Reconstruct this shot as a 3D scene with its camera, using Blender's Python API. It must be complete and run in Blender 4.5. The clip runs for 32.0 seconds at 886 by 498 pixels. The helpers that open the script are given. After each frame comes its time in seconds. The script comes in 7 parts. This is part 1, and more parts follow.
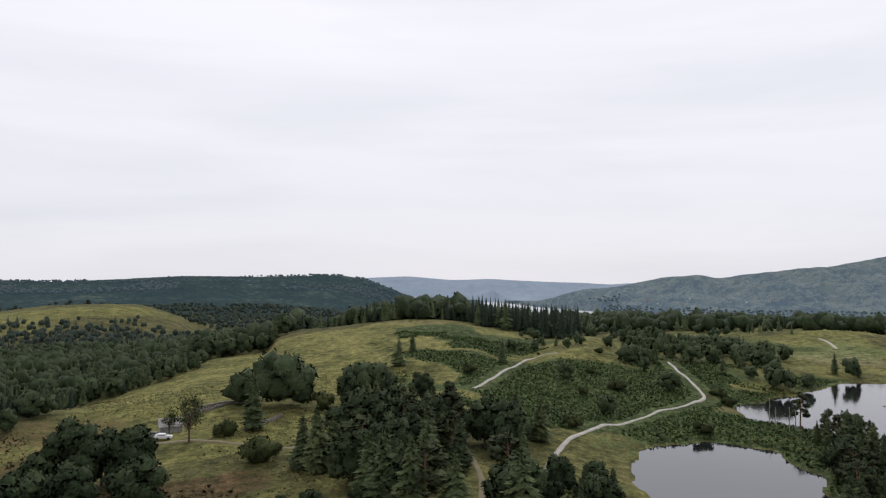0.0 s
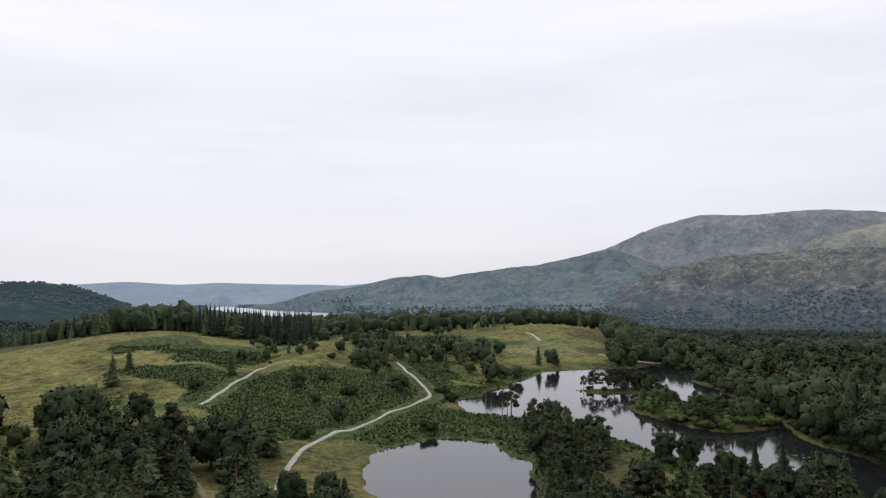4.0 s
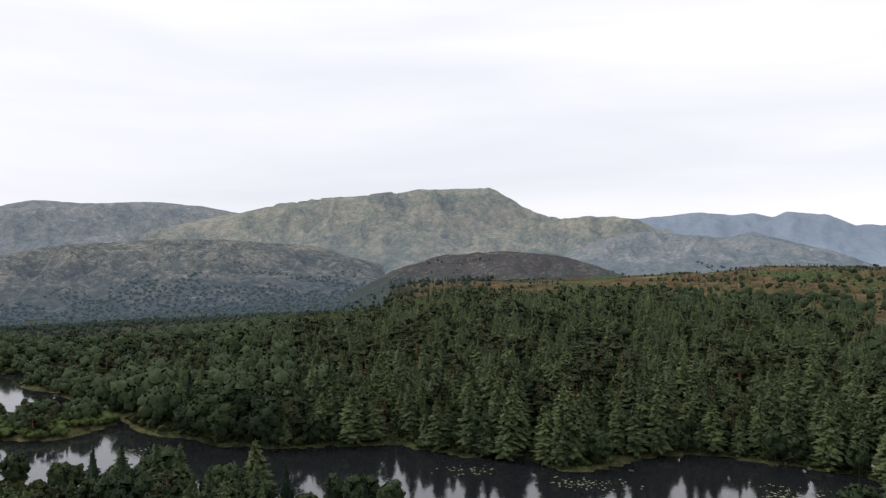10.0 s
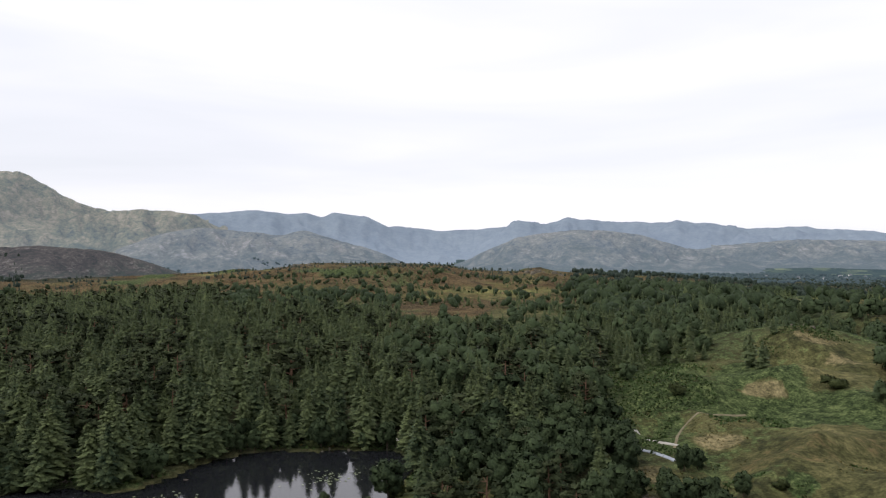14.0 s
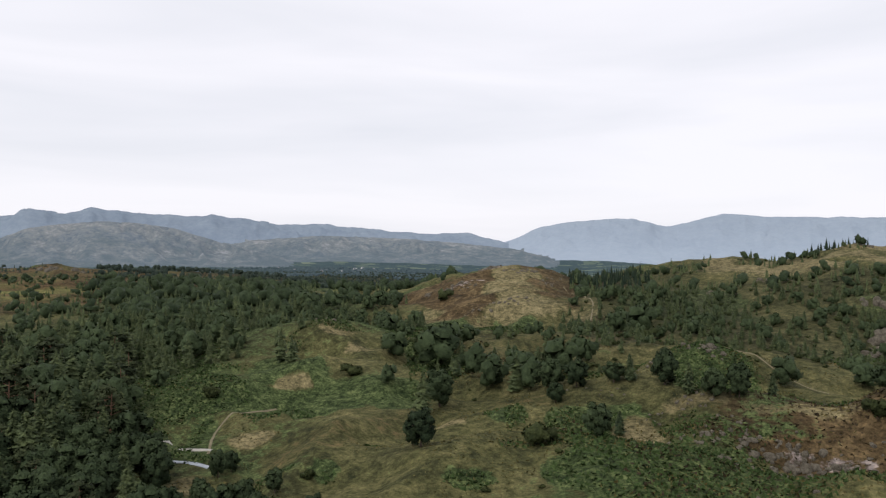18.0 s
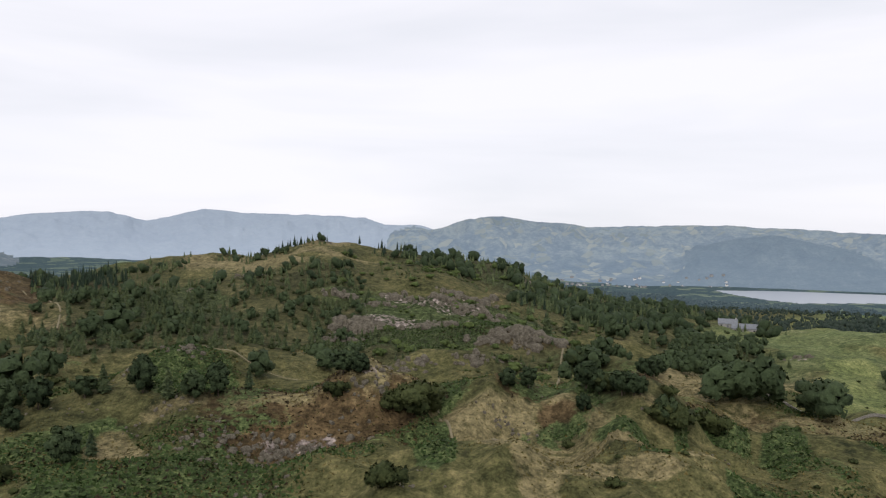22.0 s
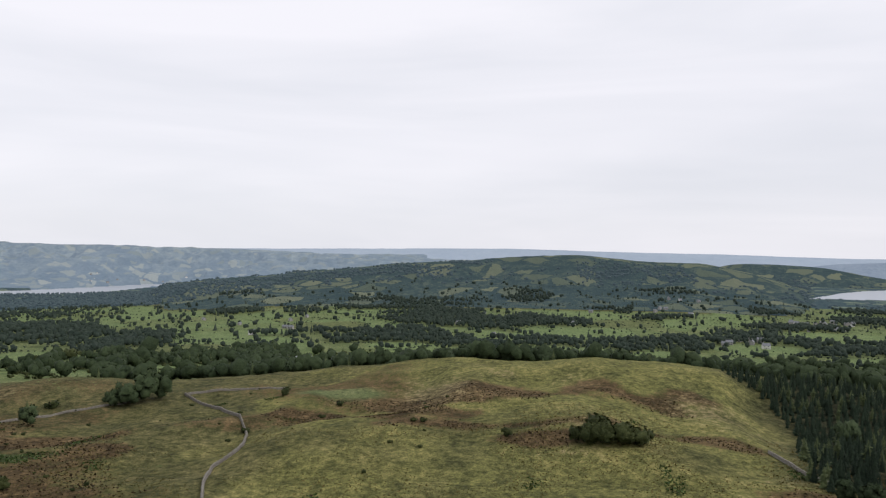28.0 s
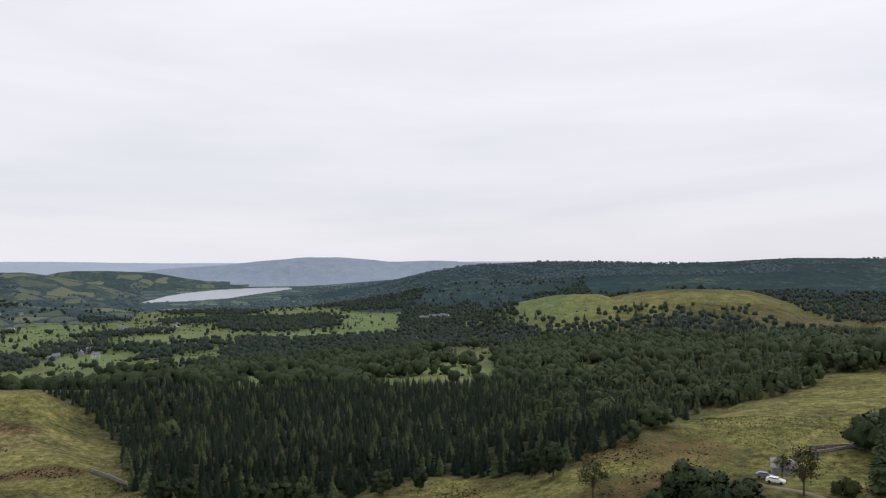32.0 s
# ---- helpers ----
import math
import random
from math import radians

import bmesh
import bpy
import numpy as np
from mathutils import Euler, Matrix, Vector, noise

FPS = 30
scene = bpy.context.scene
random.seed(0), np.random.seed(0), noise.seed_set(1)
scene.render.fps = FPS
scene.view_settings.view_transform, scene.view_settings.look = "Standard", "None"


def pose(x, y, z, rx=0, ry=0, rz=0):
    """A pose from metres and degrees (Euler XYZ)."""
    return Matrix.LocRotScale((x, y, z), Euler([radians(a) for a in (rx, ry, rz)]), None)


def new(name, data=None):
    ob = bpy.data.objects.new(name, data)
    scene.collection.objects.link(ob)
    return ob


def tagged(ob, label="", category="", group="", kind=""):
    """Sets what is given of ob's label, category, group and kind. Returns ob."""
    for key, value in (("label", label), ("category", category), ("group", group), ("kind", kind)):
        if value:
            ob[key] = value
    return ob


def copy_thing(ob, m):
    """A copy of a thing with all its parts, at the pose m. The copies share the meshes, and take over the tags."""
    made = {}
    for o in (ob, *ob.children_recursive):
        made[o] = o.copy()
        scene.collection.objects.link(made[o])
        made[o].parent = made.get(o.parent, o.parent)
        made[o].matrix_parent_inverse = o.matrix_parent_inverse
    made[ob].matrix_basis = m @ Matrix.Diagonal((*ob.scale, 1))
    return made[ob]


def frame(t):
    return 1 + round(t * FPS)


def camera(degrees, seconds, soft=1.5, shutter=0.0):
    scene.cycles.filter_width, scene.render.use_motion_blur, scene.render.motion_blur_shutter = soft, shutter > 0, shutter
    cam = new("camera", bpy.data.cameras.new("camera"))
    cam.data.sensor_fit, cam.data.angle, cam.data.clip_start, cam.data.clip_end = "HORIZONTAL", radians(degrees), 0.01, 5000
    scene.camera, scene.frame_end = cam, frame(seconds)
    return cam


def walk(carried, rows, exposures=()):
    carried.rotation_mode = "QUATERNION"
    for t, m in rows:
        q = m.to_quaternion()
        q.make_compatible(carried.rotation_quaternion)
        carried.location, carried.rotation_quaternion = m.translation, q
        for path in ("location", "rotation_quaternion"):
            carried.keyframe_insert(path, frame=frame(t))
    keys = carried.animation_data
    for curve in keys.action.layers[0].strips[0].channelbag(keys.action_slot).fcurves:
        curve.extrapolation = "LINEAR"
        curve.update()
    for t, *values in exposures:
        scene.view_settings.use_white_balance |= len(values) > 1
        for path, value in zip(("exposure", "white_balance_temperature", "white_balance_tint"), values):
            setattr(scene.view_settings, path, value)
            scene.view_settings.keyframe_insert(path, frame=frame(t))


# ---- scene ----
# ---------------------------------------------------------------- camera
cam = camera(64.04, 32.0, soft=1.25)
ROWS = [
    (0.0, 0.03, -0.00, 43.17, 92.29, -0.21, -0.01),
    (0.5, 0.08, 0.03, 43.34, 92.34, -0.10, -1.82),
    (1.0, 0.15, 0.10, 43.57, 92.40, 0.07, -3.72),
    (1.5, 0.25, 0.20, 43.85, 92.43, 0.21, -5.75),
    (2.0, 0.37, 0.35, 44.11, 92.44, 0.34, -8.66),
    (2.5, 0.51, 0.54, 44.36, 92.41, 0.55, -11.85),
    (4.5, 0.99, 1.38, 45.21, 92.22, 1.02, -24.62),
    (5.0, 1.09, 1.62, 45.41, 92.11, 1.16, -28.31),
    (5.5, 1.24, 1.89, 45.58, 91.97, 1.27, -32.39),
    (6.0, 1.44, 2.20, 45.72, 91.83, 1.25, -36.50),
    (6.5, 1.70, 2.54, 45.82, 91.68, 1.32, -41.18),
    (7.0, 2.01, 2.90, 45.89, 91.53, 1.36, -45.43),
    (7.5, 2.32, 3.24, 45.96, 91.37, 1.40, -49.73),
    (8.0, 2.56, 3.52, 46.06, 91.22, 1.35, -53.85),
    (8.5, 2.72, 3.74, 46.18, 91.02, 1.30, -58.55),
    (9.0, 2.80, 3.90, 46.34, 90.88, 1.27, -62.62),
    (9.5, 2.78, 3.99, 46.53, 90.69, 1.13, -67.27),
    (10.0, 2.72, 4.07, 46.73, 90.55, 1.00, -71.37),
    (10.5, 2.62, 4.14, 46.93, 90.41, 0.97, -75.80),
    (11.0, 2.49, 4.19, 47.14, 90.28, 0.89, -80.12),
    (11.5, 2.32, 4.21, 47.37, 90.17, 0.77, -84.50),
    (12.0, 2.14, 4.20, 47.60, 90.05, 0.68, -88.83),
    (12.5, 1.97, 4.17, 47.83, 89.97, 0.60, -93.14),
    (13.0, 1.86, 4.14, 48.09, 89.89, 0.55, -97.48),
    (13.5, 1.82, 4.11, 48.37, 89.85, 0.50, -101.77),
    (15.5, 2.48, 4.05, 49.57, 89.51, 0.07, -119.02),
    (16.0, 2.81, 3.90, 49.83, 89.45, 0.02, -123.40),
    (16.5, 3.19, 3.69, 50.08, 89.38, -0.14, -128.03),
    (17.0, 3.60, 3.41, 50.30, 89.34, -0.23, -132.80),
    (17.5, 3.96, 3.09, 50.51, 89.30, -0.23, -137.63),
    (18.0, 4.25, 2.74, 50.72, 89.29, -0.42, -142.42),
    (18.5, 4.48, 2.36, 50.92, 89.30, -0.47, -147.18),
    (19.0, 4.63, 1.95, 51.12, 89.29, -0.52, -152.00),
    (19.5, 4.69, 1.57, 51.33, 89.28, -0.57, -156.84),
    (20.0, 4.71, 1.23, 51.55, 89.28, -0.57, -161.75),
    (20.5, 4.69, 0.95, 51.79, 89.27, -0.50, -166.66),
    (21.0, 4.63, 0.72, 52.05, 89.29, -0.55, -171.64),
    (21.5, 4.55, 0.48, 52.32, 89.26, -0.59, -176.71),
    (22.0, 4.47, 0.19, 52.59, 89.20, -0.60, -182.65),
    (22.5, 4.40, -0.16, 52.87, 89.16, -0.63, -189.80),
    (23.0, 4.34, -0.57, 53.14, 89.11, -0.75, -196.86),
    (23.5, 4.26, -0.96, 53.41, 89.09, -0.83, -203.80),
    (24.0, 4.14, -1.27, 53.68, 89.09, -0.94, -210.52),
    (24.5, 3.99, -1.50, 53.94, 89.11, -0.97, -217.17),
    (25.0, 3.81, -1.65, 54.20, 89.17, -1.01, -223.77),
    (25.5, 3.60, -1.73, 54.46, 89.25, -1.05, -230.29),
    (26.0, 3.36, -1.76, 54.70, 89.34, -1.06, -236.85),
    (26.5, 3.11, -1.77, 54.93, 89.43, -0.97, -243.39),
    (28.5, 1.80, -1.30, 55.75, 89.85, -0.62, -269.27),
    (29.0, 1.39, -1.01, 55.99, 89.96, -0.55, -275.64),
    (29.5, 0.99, -0.57, 56.27, 90.06, -0.51, -282.02),
    (30.0, 0.61, 0.02, 56.56, 90.18, -0.28, -288.39),
    (30.5, 0.29, 0.71, 56.85, 90.23, -0.25, -294.63),
    (31.0, 0.03, 1.48, 57.14, 90.28, -0.06, -300.90),
    (31.5, -0.15, 2.18, 57.37, 90.38, -0.02, -307.16),
    (32.0, -0.27, 2.71, 57.55, 90.47, 0.14, -313.41),
]
walk(cam, [(t, pose(x, y, z, rx, ry, rz)) for t, x, y, z, rx, ry, rz in ROWS],
     exposures=((0, -0.04, 6450, 13), (5, 0.0, 6450, 13), (9, 0.06, 6450, 13), (12, 0.2, 6450, 13), (15, 0.1, 6450, 13), (18, 0.0, 6450, 13), (24, 0.03, 6450, 13), (29, -0.05, 6450, 13), (32, -0.05, 6450, 13)))

# ---------------------------------------------------------------- sky and sun
world = bpy.data.worlds.new("overcast_sky")
scene.world = world
world.use_nodes = True
wn, wl = world.node_tree.nodes, world.node_tree.links
wn.clear()
w_out = wn.new("ShaderNodeOutputWorld")
w_bg = wn.new("ShaderNodeBackground")
w_sky = wn.new("ShaderNodeTexSky")
w_sky.sky_type = "NISHITA"
w_sky.sun_disc = False
w_sky.sun_elevation, w_sky.sun_rotation = radians(46), radians(8)
w_gain = wn.new("ShaderNodeVectorMath")
w_gain.operation = "SCALE"
w_gain.inputs[3].default_value = 0.11
wl.new(w_sky.outputs[0], w_gain.inputs[0])
w_tc = wn.new("ShaderNodeTexCoord")
w_map = wn.new("ShaderNodeMapping")
w_map.inputs["Scale"].default_value = (1.0, 1.0, 7.0)
wl.new(w_tc.outputs["Generated"], w_map.inputs[0])
w_noise = wn.new("ShaderNodeTexNoise")
w_noise.inputs["Scale"].default_value, w_noise.inputs["Detail"].default_value = 1.4, 4.0
w_noise.inputs["Roughness"].default_value, w_noise.inputs["Distortion"].default_value = 0.5, 0.4
wl.new(w_map.outputs[0], w_noise.inputs[0])
w_ramp = wn.new("ShaderNodeValToRGB")
w_ramp.color_ramp.elements[0].position, w_ramp.color_ramp.elements[0].color = 0.30, (0.85, 0.872, 0.915, 1)
w_ramp.color_ramp.elements[1].position, w_ramp.color_ramp.elements[1].color = 0.62, (1.0, 1.0, 1.035, 1)
wl.new(w_noise.outputs[0], w_ramp.inputs[0])
w_mix = wn.new("ShaderNodeMix")
w_mix.data_type = "RGBA"
w_mix.inputs[0].default_value = 0.93
wl.new(w_gain.outputs[0], w_mix.inputs[6])
wl.new(w_ramp.outputs[0], w_mix.inputs[7])
w_sep = wn.new("ShaderNodeSeparateXYZ")
wl.new(w_tc.outputs["Generated"], w_sep.inputs[0])
w_low = wn.new("ShaderNodeMapRange")
w_low.interpolation_type = "SMOOTHSTEP"
for i_, v_ in ((1, 0.0), (2, 0.38), (3, 1.0), (4, 0.0)):
    w_low.inputs[i_].default_value = v_
wl.new(w_sep.outputs[2], w_low.inputs[0])
w_south = wn.new("ShaderNodeMapRange")
for i_, v_ in ((1, -0.4), (2, 1.0), (3, 0.02), (4, 0.15)):
    w_south.inputs[i_].default_value = v_
wl.new(w_sep.outputs[1], w_south.inputs[0])
w_thick = wn.new("ShaderNodeMath")
w_thick.operation = "MULTIPLY"
wl.new(w_low.outputs[0], w_thick.inputs[0])
wl.new(w_south.outputs[0], w_thick.inputs[1])
w_tone = wn.new("ShaderNodeMix")
w_tone.data_type, w_tone.blend_type = "RGBA", "MULTIPLY"
w_tone.inputs[7].default_value = (0.0, 0.06, 0.14, 1)
wl.new(w_thick.outputs[0], w_tone.inputs[0])
wl.new(w_mix.outputs[2], w_tone.inputs[6])
wl.new(w_tone.outputs[2], w_bg.inputs[0])
w_bg.inputs[1].default_value = 1.0
wl.new(w_bg.outputs[0], w_out.inputs[0])
sun_data = bpy.data.lights.new("sun", "SUN")
sun_data.energy, sun_data.angle, sun_data.color = 1.5, radians(22), (1.0, 0.965, 0.915)
sun = new("sun", sun_data)
sun.matrix_world = pose(0, 0, 900, 44, 0, 172)


# ---------------------------------------------------------------- materials
def mat_new(name, rough=0.9, spec=0.15):
    m = bpy.data.materials.new(name)
    m.use_nodes = True
    n = m.node_tree.nodes
    b = n["Principled BSDF"]
    b.inputs["Roughness"].default_value = rough
    b.inputs["Specular IOR Level"].default_value = spec
    return m, n, m.node_tree.links, b


def n_noise(n, l, vec, scale, detail=3.0, rough=0.55):
    t = n.new("ShaderNodeTexNoise")
    t.inputs["Scale"].default_value, t.inputs["Detail"].default_value, t.inputs["Roughness"].default_value = scale, detail, rough
    l.new(vec, t.inputs["Vector"])
    return t.outputs["Fac"]


def n_ramp(n, l, fac, stops):
    r = n.new("ShaderNodeValToRGB")
    e = r.color_ramp.elements
    while len(e) < len(stops):
        e.new(0.5)
    for i, (p, c) in enumerate(stops):
        e[i].position, e[i].color = p, (*c, 1)
    l.new(fac, r.inputs[0])
    return r.outputs[0]


def n_mix(n, l, fac, a, b, blend="MIX"):
    m = n.new("ShaderNodeMix")
    m.data_type, m.blend_type = "RGBA", blend
    for sock, v in ((m.inputs[0], fac), (m.inputs[6], a), (m.inputs[7], b)):
        if isinstance(v, (int, float)):
            sock.default_value = v
        elif isinstance(v, tuple):
            sock.default_value = (*v, 1)
        else:
            l.new(v, sock)
    return m.outputs[2]


def n_math(n, l, op, a, b=0.0, clamp=False):
    m = n.new("ShaderNodeMath")
    m.operation, m.use_clamp = op, clamp
    for sock, v in ((m.inputs[0], a), (m.inputs[1], b)):
        if isinstance(v, (int, float)):
            sock.default_value = v
        else:
            l.new(v, sock)
    return m.outputs[0]


def n_bump(n, l, b, height, strength, dist):
    u = n.new("ShaderNodeBump")
    u.inputs["Strength"].default_value, u.inputs["Distance"].default_value = strength, dist
    l.new(height, u.inputs["Height"])
    l.new(u.outputs[0], b.inputs["Normal"])


def n_pos(n):
    return n.new("ShaderNodeNewGeometry").outputs["Position"]


def n_break(n, l, attr, noise, low=0.42, high=0.58, amount=0.55):
    """A cover's edge, frayed by a noise."""
    v = n_math(n, l, "ADD", attr, n_math(n, l, "MULTIPLY", n_math(n, l, "SUBTRACT", noise, 0.5), amount * 2))
    r = n.new("ShaderNodeMapRange")
    r.interpolation_type = "SMOOTHSTEP"
    r.inputs[1].default_value, r.inputs[2].default_value = low, high
    l.new(v, r.inputs[0])
    return r.outputs[0]


def plain(name, col, rough=0.8, var=0.25, scale=3.0, bump=0.0, spec=0.2, metal=0.0):
    m, n, l, b = mat_new(name, rough, spec)
    v = n_noise(n, l, n_pos(n), scale, 4)
    v2 = n_noise(n, l, n_pos(n), scale * 9, 3)
    f = n_math(n, l, "MULTIPLY", n_math(n, l, "ADD", v, v2), 0.5)
    lo, hi = tuple(c * (1 - var) for c in col), tuple(min(1, c * (1 + var)) for c in col)
    l.new(n_ramp(n, l, f, ((0.32, lo), (0.68, hi))), b.inputs["Base Color"])
    b.inputs["Metallic"].default_value = metal
    if bump:
        n_bump(n, l, b, v2, 0.6, bump)
    return m


def leaf_mat(name, dark, light, tone=0.42, clump=0.55, relief=0.5):
    """Foliage: tints by tree and by clump, with leafy relief."""
    m, n, l, b = mat_new(name, 0.75, 0.06)
    p = n_pos(n)
    oi = n.new("ShaderNodeObjectInfo").outputs["Random"]
    isl = n.new("ShaderNodeNewGeometry").outputs["Random Per Island"]
    big, tuft, leafy = n_noise(n, l, p, 0.05, 2), n_noise(n, l, p, clump, 3, 0.6), n_noise(n, l, p, clump * 4.2, 3, 0.65)
    f = n_math(n, l, "ADD", n_math(n, l, "MULTIPLY", oi, 0.26), n_math(n, l, "MULTIPLY", isl, 0.20))
    f = n_math(n, l, "ADD", f, n_math(n, l, "MULTIPLY", big, tone))
    f = n_math(n, l, "ADD", f, n_math(n, l, "MULTIPLY", n_math(n, l, "SUBTRACT", tuft, 0.5), 0.7))
    f = n_math(n, l, "ADD", f, n_math(n, l, "MULTIPLY", n_math(n, l, "SUBTRACT", leafy, 0.5), 1.0))
    mid = tuple(a * 0.55 + c * 0.45 for a, c in zip(dark, light))
    l.new(n_ramp(n, l, f, ((0.05, dark), (0.45, mid), (0.85, light))), b.inputs["Base Color"])
    if relief:
        n_bump(n, l, b, n_math(n, l, "ADD", tuft, leafy), 0.7, relief * 0.6)
    return m


M_LEAF = leaf_mat("broadleaf_foliage", (0.010, 0.018, 0.010), (0.064, 0.088, 0.040))
M_NEEDLE = leaf_mat("conifer_needles", (0.018, 0.032, 0.020), (0.126, 0.152, 0.062))
M_SPRUCE = leaf_mat("spruce_needles", (0.007, 0.013, 0.009), (0.036, 0.055, 0.032))
M_PINE = leaf_mat("pine_needles", (0.012, 0.019, 0.010), (0.070, 0.084, 0.038))
# bluer, greyer than the near leaves: haze painted into the base colour
M_WOOD = leaf_mat("haze_tinted_wood_foliage", (0.012, 0.021, 0.018), (0.052, 0.069, 0.048))
# haze on the farthest woods, painted by blue-grey tones and a faint emission
M_FARWOOD = leaf_mat("far_wood_painted_haze", (0.020, 0.032, 0.033), (0.054, 0.073, 0.064), relief=0)
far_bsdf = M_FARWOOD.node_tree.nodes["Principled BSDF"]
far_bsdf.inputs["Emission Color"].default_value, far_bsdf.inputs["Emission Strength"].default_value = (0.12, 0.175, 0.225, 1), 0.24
M_BROWN = leaf_mat("browned_foliage", (0.035, 0.020, 0.010), (0.085, 0.045, 0.020))
M_SCRUB = leaf_mat("scrub_foliage", (0.014, 0.022, 0.009), (0.080, 0.092, 0.034))
M_BRACKEN = leaf_mat("bracken_fronds", (0.015, 0.029, 0.010), (0.080, 0.120, 0.038))
M_BARK = plain("bark", (0.085, 0.065, 0.050), 0.95, 0.4, 2.0, 0.05)
M_PINEBARK = plain("pine_bark", (0.17, 0.10, 0.065), 0.95, 0.35, 2.0, 0.05)
M_DEAD = plain("bleached_dead_wood", (0.30, 0.28, 0.26), 0.9, 0.3, 3.0, 0.03)
M_GRAVEL = plain("pale_gravel", (0.36, 0.34, 0.30), 0.95, 0.25, 0.5, 0.02)
M_TRACK = plain("trodden_earth_track", (0.175, 0.150, 0.092), 0.95, 0.3, 0.4, 0.02)
M_STONE = plain("weathered_slate_stone", (0.190, 0.176, 0.150), 0.92, 0.4, 1.2, 0.06)
M_CRAG = plain("crag_rock", (0.118, 0.104, 0.078), 0.95, 0.75, 0.9, 0.5)
M_RENDER = plain("white_house_render", (0.62, 0.61, 0.585), 0.85, 0.08, 0.8)
M_HOUSESTONE = plain("grey_house_stone", (0.30, 0.29, 0.275), 0.9, 0.3, 0.8)
M_SLATE = plain("blue_grey_roof_slate", (0.16, 0.17, 0.185), 0.6, 0.25, 0.9)
M_SHEET = plain("pale_sheet_metal_roof", (0.52, 0.53, 0.54), 0.45, 0.15, 0.5)
M_PANE = plain("dark_window_pane", (0.02, 0.022, 0.025), 0.12, 0.1, 1.0, 0, 0.5)
M_CARWHITE = plain("white_car_paint", (0.80, 0.80, 0.80), 0.25, 0.04, 1.0, 0, 0.5)
M_CARGREY = plain("grey_car_paint", (0.16, 0.17, 0.185), 0.25, 0.06, 1.0, 0, 0.5)
M_TYRE = plain("black_rubber", (0.02, 0.02, 0.02), 0.8, 0.2)
M_LILY = plain("lily_pads", (0.16, 0.19, 0.10), 0.5, 0.35, 0.6)
M_REED = leaf_mat("marsh_shrub_foliage", (0.045, 0.066, 0.022), (0.115, 0.150, 0.050))


def water_mat(name, col, wave, rough):
    m, n, l, b = mat_new(name, rough, 0.5)
    b.inputs["Base Color"].default_value = (*col, 1)
    b.inputs["IOR"].default_value = 1.85
    n_bump(n, l, b, n_noise(n, l, n_pos(n), wave, 4), 0.22, 0.06)
    return m


M_TARN = water_mat("dark_peaty_tarn_water", (0.012, 0.013, 0.015), 0.8, 0.06)
# pale base colour stands in for the sky reflected on rippled water
M_LAKE = water_mat("water_painted_sky_sheen", (0.26, 0.29, 0.33), 0.05, 0.35)


